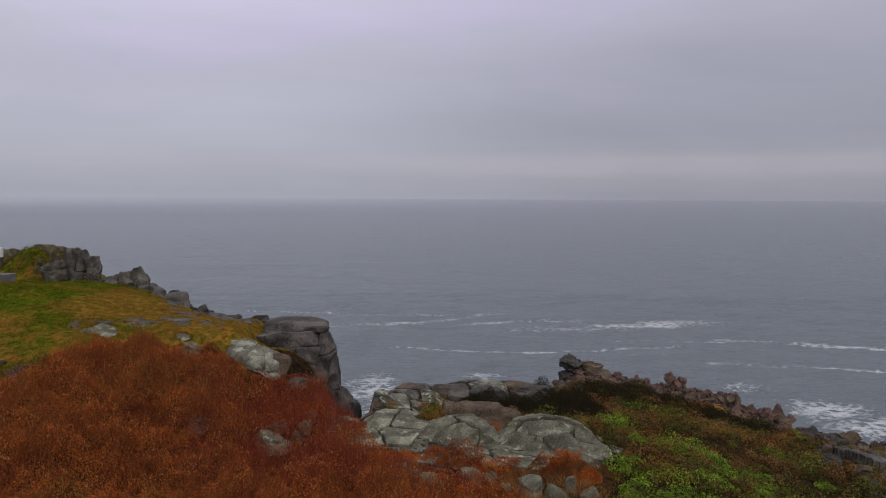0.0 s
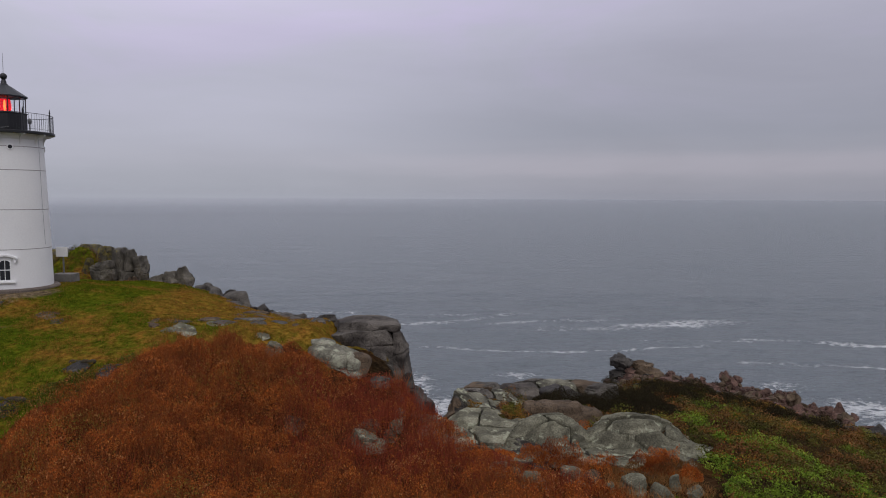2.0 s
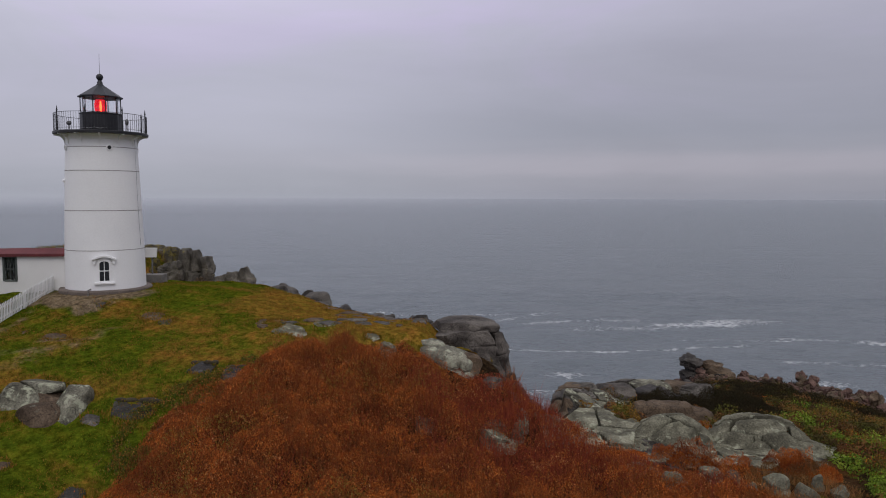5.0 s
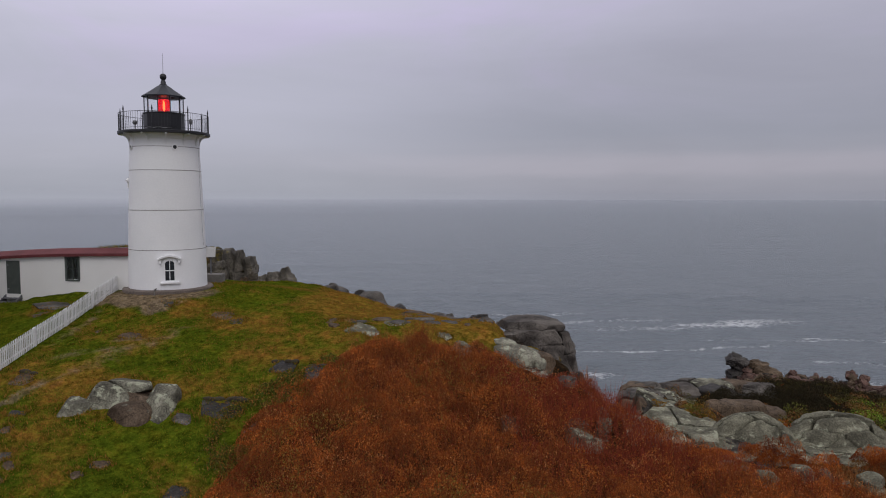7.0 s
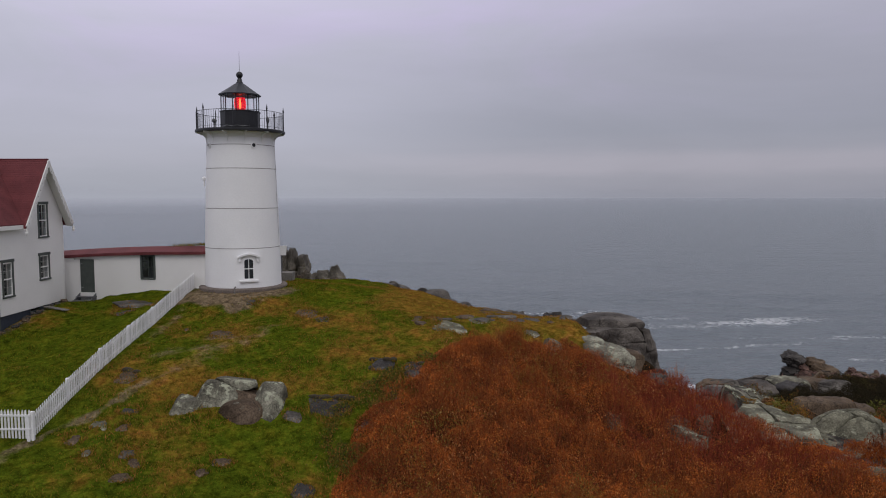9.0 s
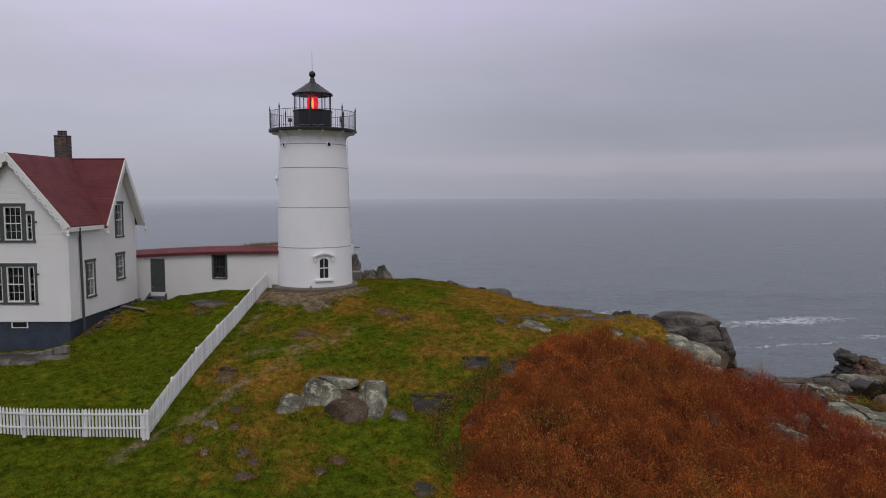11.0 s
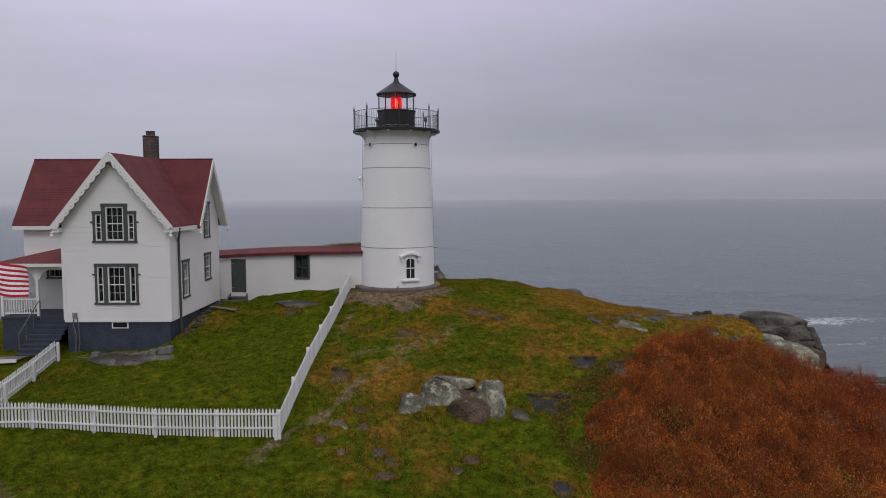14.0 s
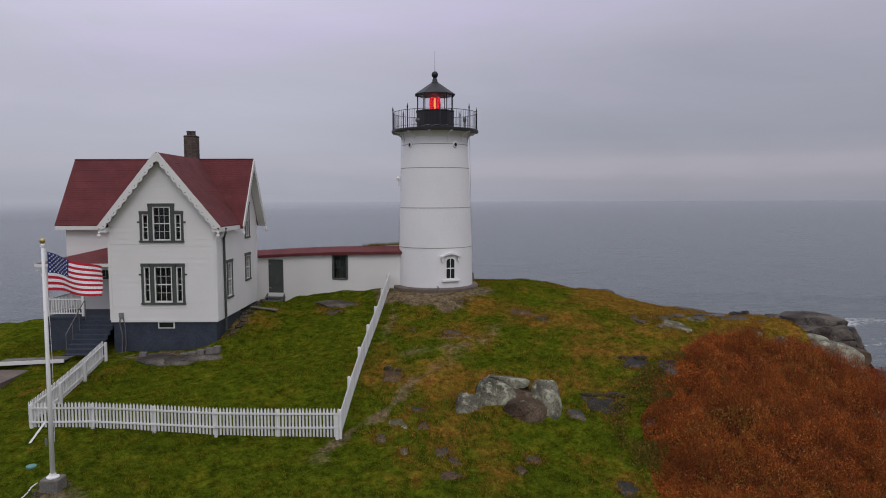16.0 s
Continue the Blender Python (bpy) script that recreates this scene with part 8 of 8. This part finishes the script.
rubble("dark wet shore rock above the surf", "shore rocks", ((21.5, 41.5), (26, 43), (31, 39), (31, 26), (19.5, 26), (18.2, 31), (20.5, 37)), 60, 0.8, 0.7, (GRANITE_DARK, GRANITE_DARK, GRANITE_BROWN), 404, 0.5, 1.0)
rubble("grey boulder on the cliff rim", "rim boulders", ((-22.4, 54), (-19.0, 50.2), (-14.6, 46.2), (-10.5, 42.2), (-9.8, 40.6), (-12.0, 42.0), (-16.2, 45.6), (-19.6, 49.4)), 64, 0.72, 0.5, (GRANITE_GREY, GRANITE_DARK, GRANITE_CRAG), 406, 0.42, 0.7)


# ---------------------------------------------------------------- plants
def cards(name, label, centres, axes_u, axes_v, mat, category):
    """Many small four-cornered leaves in one mesh."""
    n = len(centres)
    tip, side = axes_v, axes_u
    co = np.stack([centres - tip * 0.5, centres + side * 0.5, centres + tip * 0.5, centres - side * 0.5], 1).reshape(-1, 3)
    me = bpy.data.meshes.new(name)
    me.vertices.add(4 * n); me.vertices.foreach_set("co", co.ravel())
    me.loops.add(4 * n); me.loops.foreach_set("vertex_index", np.arange(4 * n))
    me.polygons.add(n); me.polygons.foreach_set("loop_start", np.arange(0, 4 * n, 4))
    me.update()
    me.materials.append(mat)
    return tagged(new(name, me), label, category, kind="stuff")


def scatter(rng, poly, count):
    xs, ys = [q[0] for q in poly], [q[1] for q in poly]
    x, y = rng.uniform(min(xs), max(xs), count * 3), rng.uniform(max(19.5, min(ys)), max(ys), count * 3)
    keep = in_poly(x, y, poly)
    return x[keep][:count], y[keep][:count]


def canopy(x, y, poly, tall, size, seed):
    """Height of the brush over the ground: clumped, and thinning out towards its edge."""
    edge = smooth(-0.3, 1.9 if tall > 1 else 1.0, poly_distance(x, y, poly) + 1.6 * fractal(x, y, 1.8, 3, seed + 5))
    clump = 0.62 + 0.8 * fractal(x, y, size, 4, seed) + 0.5 * fractal(x, y, 0.55, 2, seed + 3) + 0.5 * vnoise(x / 0.35, y / 0.35, seed + 9).clip(0, 1)
    return tall * edge * clump.clip(0.12)


def brush(name, label, category, poly, count, tall, clump, leaf, mat, seed, up=0.5, keep=None, deep=0.6, slim=0.55):
    rng = np.random.default_rng(seed)
    x, y = scatter(rng, poly, count)
    if keep is not None:
        k = rng.random(len(x)) < keep(x, y)
        x, y = x[k], y[k]
    h = canopy(x, y, poly, tall, clump, seed).clip(0.03)
    g = land(x, y)[0]
    z = g + h * (1 - deep * rng.random(len(x)) ** 1.6)
    n = len(x)
    d = rng.normal(size=(n, 3)); d[:, 2] = np.abs(d[:, 2]) + up
    d /= np.linalg.norm(d, axis=1)[:, None]
    e = np.cross(d, rng.normal(size=(n, 3))); e /= np.linalg.norm(e, axis=1)[:, None]
    s = leaf * rng.uniform(0.6, 1.5, n)[:, None]
    return cards(name, label, np.stack([x, y, z], 1), e * s * slim, d * s, mat, category)


def stems(name, label, poly, count, tall, clump, mat, seed, keep=None, width=0.011, lean=0.28):
    rng = np.random.default_rng(seed)
    x, y = scatter(rng, poly, count)
    if keep is not None:
        k = rng.random(len(x)) < keep(x, y)
        x, y = x[k], y[k]
    h = (canopy(x, y, poly, tall, clump, seed - 1).clip(0.05)) * rng.uniform(0.7, 1.25, len(x))
    g = land(x, y)[0]
    n = len(x)
    v = np.stack([rng.normal(0, lean, n) * h, rng.normal(0, lean, n) * h, h], 1)
    c = np.stack([x, y, g], 1) + v * 0.5
    a = rng.uniform(0, np.pi, n)
    u = np.stack([np.cos(a), np.sin(a) * 0.4, 0 * a], 1) * width * rng.uniform(0.6, 1.6, n)[:, None]
    return cards(name, label, c, u, v, mat, "shrub")


def crimson(x, y):
    return (smooth(-12.0, -7.5, x) * smooth(24.5, 28.5, y + 1.5 * fractal(x, y, 2.5, 3, 130)) * 0.9 + 0.07 + 0.3 * smooth(-15, -10, x) * smooth(30, 33, y)).clip(0, 1)


STONY = ((-7.3, 29.1, 1.3, 0.8), (-6.4, 30.2, 0.9, 0.6), (-5.7, 29.6, 0.8, 0.6), (-4.8, 30.6, 0.8, 0.6), (-10.5, 29.0, 0.8, 0.4), (-7.5, 30.4, 0.9, 0.5), (-12.4, 33.7, 0.8, 0.5), (-7.1, 33.6, 0.9, 0.7), (-9.7, 33.6, 1.4, 0.7))


def stone_gap(x, y):
    """Where stones stand clear of the shrubs the brush is thin."""
    w = 1 + 0 * x
    for cx, cy, rx, ry in STONY:
        w = w * (1 - 0.5 * np.exp(-(((x - cx) / rx) ** 2 + ((y - cy + 0.25) / ry) ** 2) ** 1.5))
    return w


brush("rust_shrubs", "rust-orange autumn shrubs, thick with small leaves", "shrub", SHRUBS, 560000, 1.2, 0.9, 0.052, RUST_LEAF, 101, 0.45, deep=0.9, slim=0.5, keep=lambda x, y: stone_gap(x, y) * (1 - 0.75 * crimson(x, y)))
brush("crimson_shrubs", "crimson bare-twigged autumn shrubs by the inlet", "shrub", SHRUBS, 170000, 1.15, 1.3, 0.065, CRIMSON_LEAF, 121, 1.2, deep=0.85, slim=0.36, keep=lambda x, y: stone_gap(x, y) * crimson(x, y))
brush("olive_shrubs", "olive and yellow leaves among the rust shrubs", "shrub", SHRUBS, 130000, 1.25, 1.3, 0.06, OLIVE_LEAF, 122, 1.2, deep=0.7, slim=0.42, keep=lambda x, y: 0.8 * smooth(0.0, 0.5, fractal(x, y, 1.6, 4, 123) + 0.30 * smooth(30, 22, y)) * smooth(-6, -11, x))
brush("pale_leaves", "scattered pale orange leaves at the tips of the rust shrubs", "shrub", SHRUBS, 30000, 1.25, 1.3, 0.058, PALE_LEAF, 126, 0.8, deep=0.15, slim=0.5, keep=lambda x, y: 0.25 + 0.75 * smooth(-0.2, 0.3, fractal(x, y, 1.8, 3, 127)))
stems("bare_twigs", "bare red twigs standing over the inlet", ((-6.6, 34.8), (-4.4, 34.6), (-3.9, 32.6), (-6.6, 32.6)), 800, 1.5, 1.0, STEM, 128, width=0.016, lean=0.22)
FRINGE = ((-22.6, 16), (-22.7, 24), (-22.2, 27.6), (-21.2, 29.6), (-19.9, 31.2), (-18.0, 33.0), (-14.8, 34.9), (-11.6, 34.9), (-10.5, 33.4), (-12.5, 31.5), (-17, 29), (-19.5, 24), (-20, 16))
brush("shrub_sprigs", "thin rust sprigs straying into the turf", "shrub", FRINGE, 36000, 0.7, 0.8, 0.065, RUST_LEAF, 124, 1.5, deep=0.9, slim=0.36, keep=lambda x, y: smooth(0.0, 0.9, poly_distance(x, y, FRINGE)) * smooth(-0.05, 0.35, fractal(x, y, 1.0, 4, 125)))
stems("edge_twigs", "thin bare red twigs along the edge of the shrubs", FRINGE, 9000, 1.1, 0.8, STEM, 129, keep=lambda x, y: smooth(0.3, 1.2, poly_distance(x, y, FRINGE)) * smooth(-0.1, 0.3, fractal(x, y, 1.0, 4, 125)), width=0.014, lean=0.2)
for tx, ty, tr in ((-4.2, 30.4, 1.1), (-6.0, 32.2, 1.0)):
    ring = ellipse(tx, ty, tr, 0.8 * tr, 10)
    brush("crimson_bush", "crimson bare-twigged bush at the edge of the inlet", "shrub", ring, 3600, 1.5, 0.8, 0.06, CRIMSON_LEAF, 206 + int(tx), 2.2, deep=0.85, slim=0.25)
    stems("crimson_twigs", "bare red twigs of the bush by the inlet", ring, 700, 1.9, 0.8, STEM, 213 + int(tx), width=0.013, lean=0.25)
stems("shrub_stems", "thin bare red shrub stems", SHRUBS, 70000, 1.45, 0.9, STEM, 102, width=0.010, lean=0.22, keep=lambda x, y: stone_gap(x, y) * (1 - 0.9 * crimson(x, y)))
stems("crimson_stems", "thin bare crimson shrub stems by the inlet", SHRUBS, 70000, 1.45, 1.3, CRIMSON_LEAF, 103, width=0.010, lean=0.22, keep=lambda x, y: stone_gap(x, y) * crimson(x, y))
DARK_BRUSH = ((0.4, 35.8), (4.4, 36.0), (8.6, 35.4), (9.8, 39.0), (9.0, 44.0), (5.0, 42.6), (1.2, 40.4))


def clear_of_brush(x, y):
    return smooth(0.3, -0.5, poly_distance(x, y, DARK_BRUSH))


brush("heath", "dark low heath with brown bracken", "heath", HEATH, 60000, 0.5, 1.5, 0.08, DARK_HEATH, 131, deep=0.9, keep=clear_of_brush)
brush("dark_brush", "dark bare brush behind the granite slabs", "shrub", DARK_BRUSH, 120000, 1.05, 1.0, 0.06, NEAR_BLACK, 137, 1.2, deep=0.85, slim=0.35)
brush("ferns", "bright yellow-green ferns among heath", "fern", FERNS, 50000, 0.6, 1.2, 0.09, FERN, 141, deep=0.9, keep=lambda x, y: 0.35 * clear_of_brush(x, y) * smooth(-0.06, 0.42, fractal(x, y, 2.4, 5, 77) + 0.35 * fractal(x, y, 0.6, 2, 78)))
BRAMBLE = ((-23.3, 20), (-21.0, 20), (-20.2, 25), (-18.2, 29.0), (-16.6, 32.4), (-18.6, 32.8), (-20.8, 30.4), (-22.6, 28.0), (-22.9, 25))
brush("brambles", "low dark green brambles along the edge of the red shrubs", "shrub", BRAMBLE, 60000, 0.27, 0.7, 0.07, BRAMBLE_LEAF, 191, 0.5, keep=lambda x, y: smooth(-0.08, 0.30, fractal(x, y, 1.5, 4, 195)) * smooth(0.0, 0.7, poly_distance(x, y, BRAMBLE)), deep=0.8)


def bushes(name, label, category, poly, count, wide, leaf, mat, seed, leaves=260, keep=None):
    """Low rounded bushes: leaves laid over uneven mounds, each mound with its own size."""
    rng = np.random.default_rng(seed)
    x, y = scatter(rng, poly, count)
    if keep is not None:
        k = rng.random(len(x)) < keep(x, y)
        x, y = x[k], y[k]
    n = len(x)
    r = wide * rng.uniform(0.5, 1.5, n)
    tall = r * rng.uniform(0.55, 1.0, n)
    who = np.repeat(np.arange(n), leaves)
    m = len(who)
    d = rng.normal(size=(m, 3)); d[:, 2] = np.abs(d[:, 2]) * 0.9
    d /= np.linalg.norm(d, axis=1)[:, None]
    q = rng.uniform(0.72, 1.08, m)
    px, py = x[who] + d[:, 0] * r[who] * q, y[who] + d[:, 1] * r[who] * q
    lump = 1 + 0.7 * fractal(px, py, 0.45, 3, seed)
    pz = land(px, py)[0] + d[:, 2] * tall[who] * q * lump
    v = d + rng.normal(0, 0.55, (m, 3)); v[:, 2] += 0.2
    v = np.cross(v, rng.normal(size=(m, 3))); v /= np.linalg.norm(v, axis=1)[:, None]
    u = np.cross(d + rng.normal(0, 0.4, (m, 3)), v); u /= np.linalg.norm(u, axis=1)[:, None]
    s = leaf * rng.uniform(0.6, 1.4, m)[:, None]
    return cards(name, label, np.stack([px, py, pz], 1), u * s * 0.7, v * s, mat, category)


FERN_PATCHES = ((9.4, 35.0, 1.6, 1.6), (10.4, 32.4, 1.5, 1.5), (11.6, 29.0, 1.6, 1.4), (8.1, 28.4, 1.3, 1.2), (11.2, 30.5, 1.6, 1.3), (12.9, 28.8, 1.2, 1.0), (9.2, 25.6, 1.8, 1.6), (12.0, 25.0, 2.2, 1.6))


def ferny(x, y):
    w = 0 * x
    for cx, cy, rx, ry in FERN_PATCHES:
        w = np.maximum(w, np.exp(-(((x - cx) / rx) ** 2 + ((y - cy) / ry) ** 2)))
    return smooth(0.16, 0.5, w + 0.7 * fractal(x, y, 1.4, 4, 77))


bushes("fern_clumps", "bright yellow-green fern clumps", "fern", FERNS, 460, 0.42, 0.07, FERN, 142, 360, keep=ferny)
bushes("heath_clumps", "brown and olive heath clumps", "heath", HEATH, 300, 0.5, 0.09, DARK_HEATH, 143, keep=clear_of_brush)
bushes("olive_clumps", "olive-green low bushes in the heath", "heath", HEATH, 130, 0.5, 0.08, OLIVE_HEATH, 144, keep=lambda x, y: 0.1 + 0.9 * clear_of_brush(x, y))
bushes("rusty_clumps", "rusty brown low bushes in the heath", "heath", HEATH, 230, 0.5, 0.09, RUSTY_HEATH, 146, keep=clear_of_brush)
SHORE_SCRUB = ((7.0, 44.0), (10.5, 49.6), (15, 46.6), (20.5, 41.4), (19.6, 36.0), (17.6, 40.0), (13.0, 44.0), (9.0, 42.0))
brush("dark_brush", "dark bare brush along the top of the shore", "shrub", SHORE_SCRUB, 60000, 0.8, 1.2, 0.07, NEAR_BLACK, 138, 1.0, deep=0.85, slim=0.4)
# red tufts in the joints of the pale slabs
for tx, ty, tr in ((2.8, 31.8, 1.0), (4.2, 28.4, 0.9), (0.1, 28.6, 1.0), (-1.6, 28.6, 0.9), (2.4, 27.4, 1.1), (-4.2, 31.6, 0.9), (5.8, 27.2, 0.7), (4.8, 27.9, 0.8), (3.6, 31.9, 0.7), (0.8, 28.3, 1.1), (1.6, 27.8, 1.0), (-2.6, 28.3, 1.0), (3.3, 28.4, 0.9), (5.2, 28.6, 0.8)):
    ring = tuple((tx + tr * math.cos(q * math.pi / 4), ty + 0.7 * tr * math.sin(q * math.pi / 4)) for q in range(8))
    brush("red_grass", "tuft of rusty red grass between granite slabs", "grass", ring, 4200, 1.0, 0.7, 0.07, RUST_LEAF, 181 + int(10 * tr), 2.5, deep=0.9, slim=0.22)
for tx, ty, tr in ((4.6, 27.7, 1.2), (5.6, 28.0, 1.1), (6.6, 28.3, 1.1), (7.2, 30.0, 0.8), (2.6, 27.8, 0.7)):
    ring = ellipse(tx, ty, tr, 0.7 * tr, 10)
    brush("dark_tuft", "dark bare tuft in front of the granite slabs", "grass", ring, 4500, 1.35, 0.7, 0.06, RUSTY_HEATH, 201 + int(10 * tx), 1.8, deep=0.9, slim=0.3)
brush("moss", "yellow moss and dry grass on the heath", "moss", HEATH, 60000, 0.55, 1.5, 0.06, DRY_BLADE, 145, keep=lambda x, y: 0.95 * smooth(0.05, 0.35, fractal(x, y, 2.6, 4, 99)) * clear_of_brush(x, y))
for name, ring in (("yellow_moss", ((-1.5, 31.0), (-0.7, 31.2), (0.5, 34.6), (0.7, 36.6), (0.0, 36.4), (-0.5, 34.0))), ("orange_grass", ((-2.8, 34.0), (0.2, 33.9), (0.3, 34.4), (-2.8, 34.6))), ("dry_moss", ((-2.6, 36.6), (0.4, 36.6), (0.4, 37.3), (-2.6, 37.2)))):
    brush(name, "yellow and orange moss in the joints of the granite ledge", "moss", ring, 2600, 1.0, 0.6, 0.06, DRY_BLADE, 260 + len(name), 0.8, deep=0.95, keep=lambda x, y: smooth(-0.1, 0.25, fractal(x, y, 0.8, 3, 261)))
brush("bracken", "rusty bracken and straw in the heath", "bracken", HEATH, 18000, 0.45, 1.2, 0.06, RUST_LEAF, 151, keep=lambda x, y: 0.9 * smooth(0.12, 0.4, fractal(x, y, 2.4, 4, 88)))
LAWN = ((-52, 19.5), (-22, 19.5), (-21.0, 27), (-18, 32), (-13, 35), (-9, 36), (-12, 43), (-19, 50), (-27, 50), (-27, 44), (-32, 44), (-32, 39.5), (-40, 41), (-40, 33), (-46, 32), (-52, 44))


def dry_share(x, y):
    return np.clip(zone_dry(x, y) * 1.3 - 0.05, 0, 1) * (1 - np.clip(zone_dirt(x, y), 0, 1))


def turf(name, label, count, mat, seed, keep, tall):
    rng = np.random.default_rng(seed)
    x, y = scatter(rng, LAWN, count)
    k = rng.random(len(x)) < keep(x, y)
    x, y = x[k], y[k]
    n = len(x)
    h = tall * rng.uniform(0.4, 1.3, n) * (0.6 + 1.2 * fractal(x, y, 1.2, 3, 61).clip(-0.3, 0.6))
    v = np.stack([rng.normal(0, 0.5, n) * h, rng.normal(0, 0.5, n) * h, h], 1)
    a = rng.uniform(0, np.pi, n)
    u = np.stack([np.cos(a), np.sin(a), 0 * a], 1) * rng.uniform(0.015, 0.04, n)[:, None]
    return cards(name, label, np.stack([x, y, land(x, y)[0]], 1) + v * 0.42, u, v, mat, "grass")


turf("grass", "short green turf", 170000, BLADE, 161, lambda x, y: 1 - dry_share(x, y) * 0.9 - np.clip(zone_dirt(x, y), 0, 0.95), 0.10)
turf("dry_grass", "dry yellow-brown grass", 170000, DRY_BLADE, 162, dry_share, 0.12)


for mat, seed in ((OLIVE_HEATH, 241), (RUSTY_HEATH, 242)):
    brush("headland_scrub", "olive and brown scrub on the back of the headland", "heath", ellipse(-34.9, 58.8, 3.4, 2.4), 9000, 0.36, 0.8, 0.08, mat, seed, 0.8, deep=0.9, keep=lambda x, y: smooth(-0.1, 0.3, fractal(x, y, 1.2, 4, seed)))


def tufts_round(name, label, mat, seed, per_metre, tall, share):
    """Grass grown over the feet of the stones in the lawn."""
    rng = np.random.default_rng(seed)
    px, py = [], []
    for sx, sy, w, t in SUNK_STONES:
        n = int(per_metre * (w + t))
        a = rng.uniform(0, 2 * np.pi, n)
        r = rng.uniform(0.62, 1.04, n) ** 0.5
        px.append(sx + (0.5 * w * r + rng.normal(0.03, 0.06, n)) * np.cos(a))
        py.append(sy + (0.5 * t * r + rng.normal(0.03, 0.06, n)) * np.sin(a))
    x, y = np.concatenate(px), np.concatenate(py)
    k = rng.random(len(x)) < share * (0.5 + 1.6 * fractal(x, y, 0.5, 2, seed)).clip(0.1, 1)
    x, y = x[k], y[k]
    n = len(x)
    h = tall * rng.uniform(0.5, 1.4, n)
    v = np.stack([rng.normal(0, 0.45, n) * h, rng.normal(0, 0.45, n) * h, h], 1)
    a = rng.uniform(0, np.pi, n)
    u = np.stack([np.cos(a), np.sin(a), 0 * a], 1) * rng.uniform(0.015, 0.035, n)[:, None]
    return cards(name, label, np.stack([x, y, land(x, y)[0]], 1) + v * 0.45, u, v, mat, "grass")


SUNK_STONES.extend(((-26.4, 28.3, 4.0, 2.7), (-28.2, 27.7, 1.2, 1.0)))
tufts_round("grass_tufts", "green grass grown over the feet of the stones", BLADE, 231, 160, 0.12, 0.7)
tufts_round("dry_tufts", "dry orange grass grown over the feet of the stones", DRY_BLADE, 232, 200, 0.13, 0.8)
stems("straw", "pale straw stalks between the boulders", ((-4, 29), (0, 27.6), (6.5, 28.0), (6.8, 24.5), (-3, 24.5)), 8000, 0.55, 0.8, STRAW, 171, width=0.014, lean=0.5)


# bare rock and squared stones along the foot of the house
def foundation_stones():
    rnd = random.Random(9)
    for k, (x, y, w, t) in enumerate(((-42.3, 32.2, 2.6, 1.6), (-40.5, 32.3, 2.4, 1.3), (-41.4, 31.8, 2.6, 1.2))):
        worn_block("flat grey bare rock at the house foot", "rock at the house foot", (x, y, ground_at(x, y) - 0.12), (w, t, 0.5), GRANITE_GREY, 620 + k, 3.5, rnd.uniform(-10, 10), tip=8, bedding=1, dent=0.06)
    for i, x in enumerate((-41.35, -40.95, -40.55, -40.15, -39.8, -43.3)):
        s = (rnd.uniform(0.30, 0.38), 0.28, 0.26)
        ob = new("stone_block", ready(box((-s[0] / 2, -s[1] / 2, -0.15), (s[0] / 2, s[1] / 2, s[2] - 0.06), 0.02), CONCRETE))
        ob.matrix_basis = pose(x, 32.28 + rnd.uniform(-0.04, 0.04), ground_at(x, 32.28) + 0.10, 0, 0, rnd.uniform(-10, 10))
        tagged(ob, "squared tan stone block at the house foot", "stone", "blocks along the foundation")


foundation_stones()


def bank_stones():
    rnd = random.Random(19)
    for k in range(22):
        y = 33.6 + 6.8 * (k + rnd.random()) / 22
        x = -39.78 + rnd.uniform(-0.12, 0.35)
        w = rnd.uniform(0.16, 0.42)
        worn_block("small brown stone along the foundation", "stones along the foundation", (x, y, ground_at(x, y) + 0.04), (w, w * rnd.uniform(0.6, 1.0), w * 0.6), (GRANITE_BROWN, GRANITE_DARK, GRANITE_GREY)[k % 3], 700 + k, 3.2, rnd.uniform(0, 90), bedding=0, dent=0.03, detail=3)
    for k in range(16):
        a = rnd.uniform(0, 2 * math.pi)
        x, y = FX + 0.15 + rnd.uniform(0.45, 0.9) * math.cos(a), FY - 0.05 + rnd.uniform(0.4, 0.75) * math.sin(a)
        w = rnd.uniform(0.10, 0.26)
        worn_block("small brown stone round the flagpole's base", "stones round the flagpole", (x, y, ground_at(x, y) + 0.02), (w, w * rnd.uniform(0.6, 1.0), w * 0.6), (GRANITE_BROWN, GRANITE_GREY)[k % 2], 730 + k, 3.2, rnd.uniform(0, 90), bedding=0, dent=0.02, detail=3)


bank_stones()
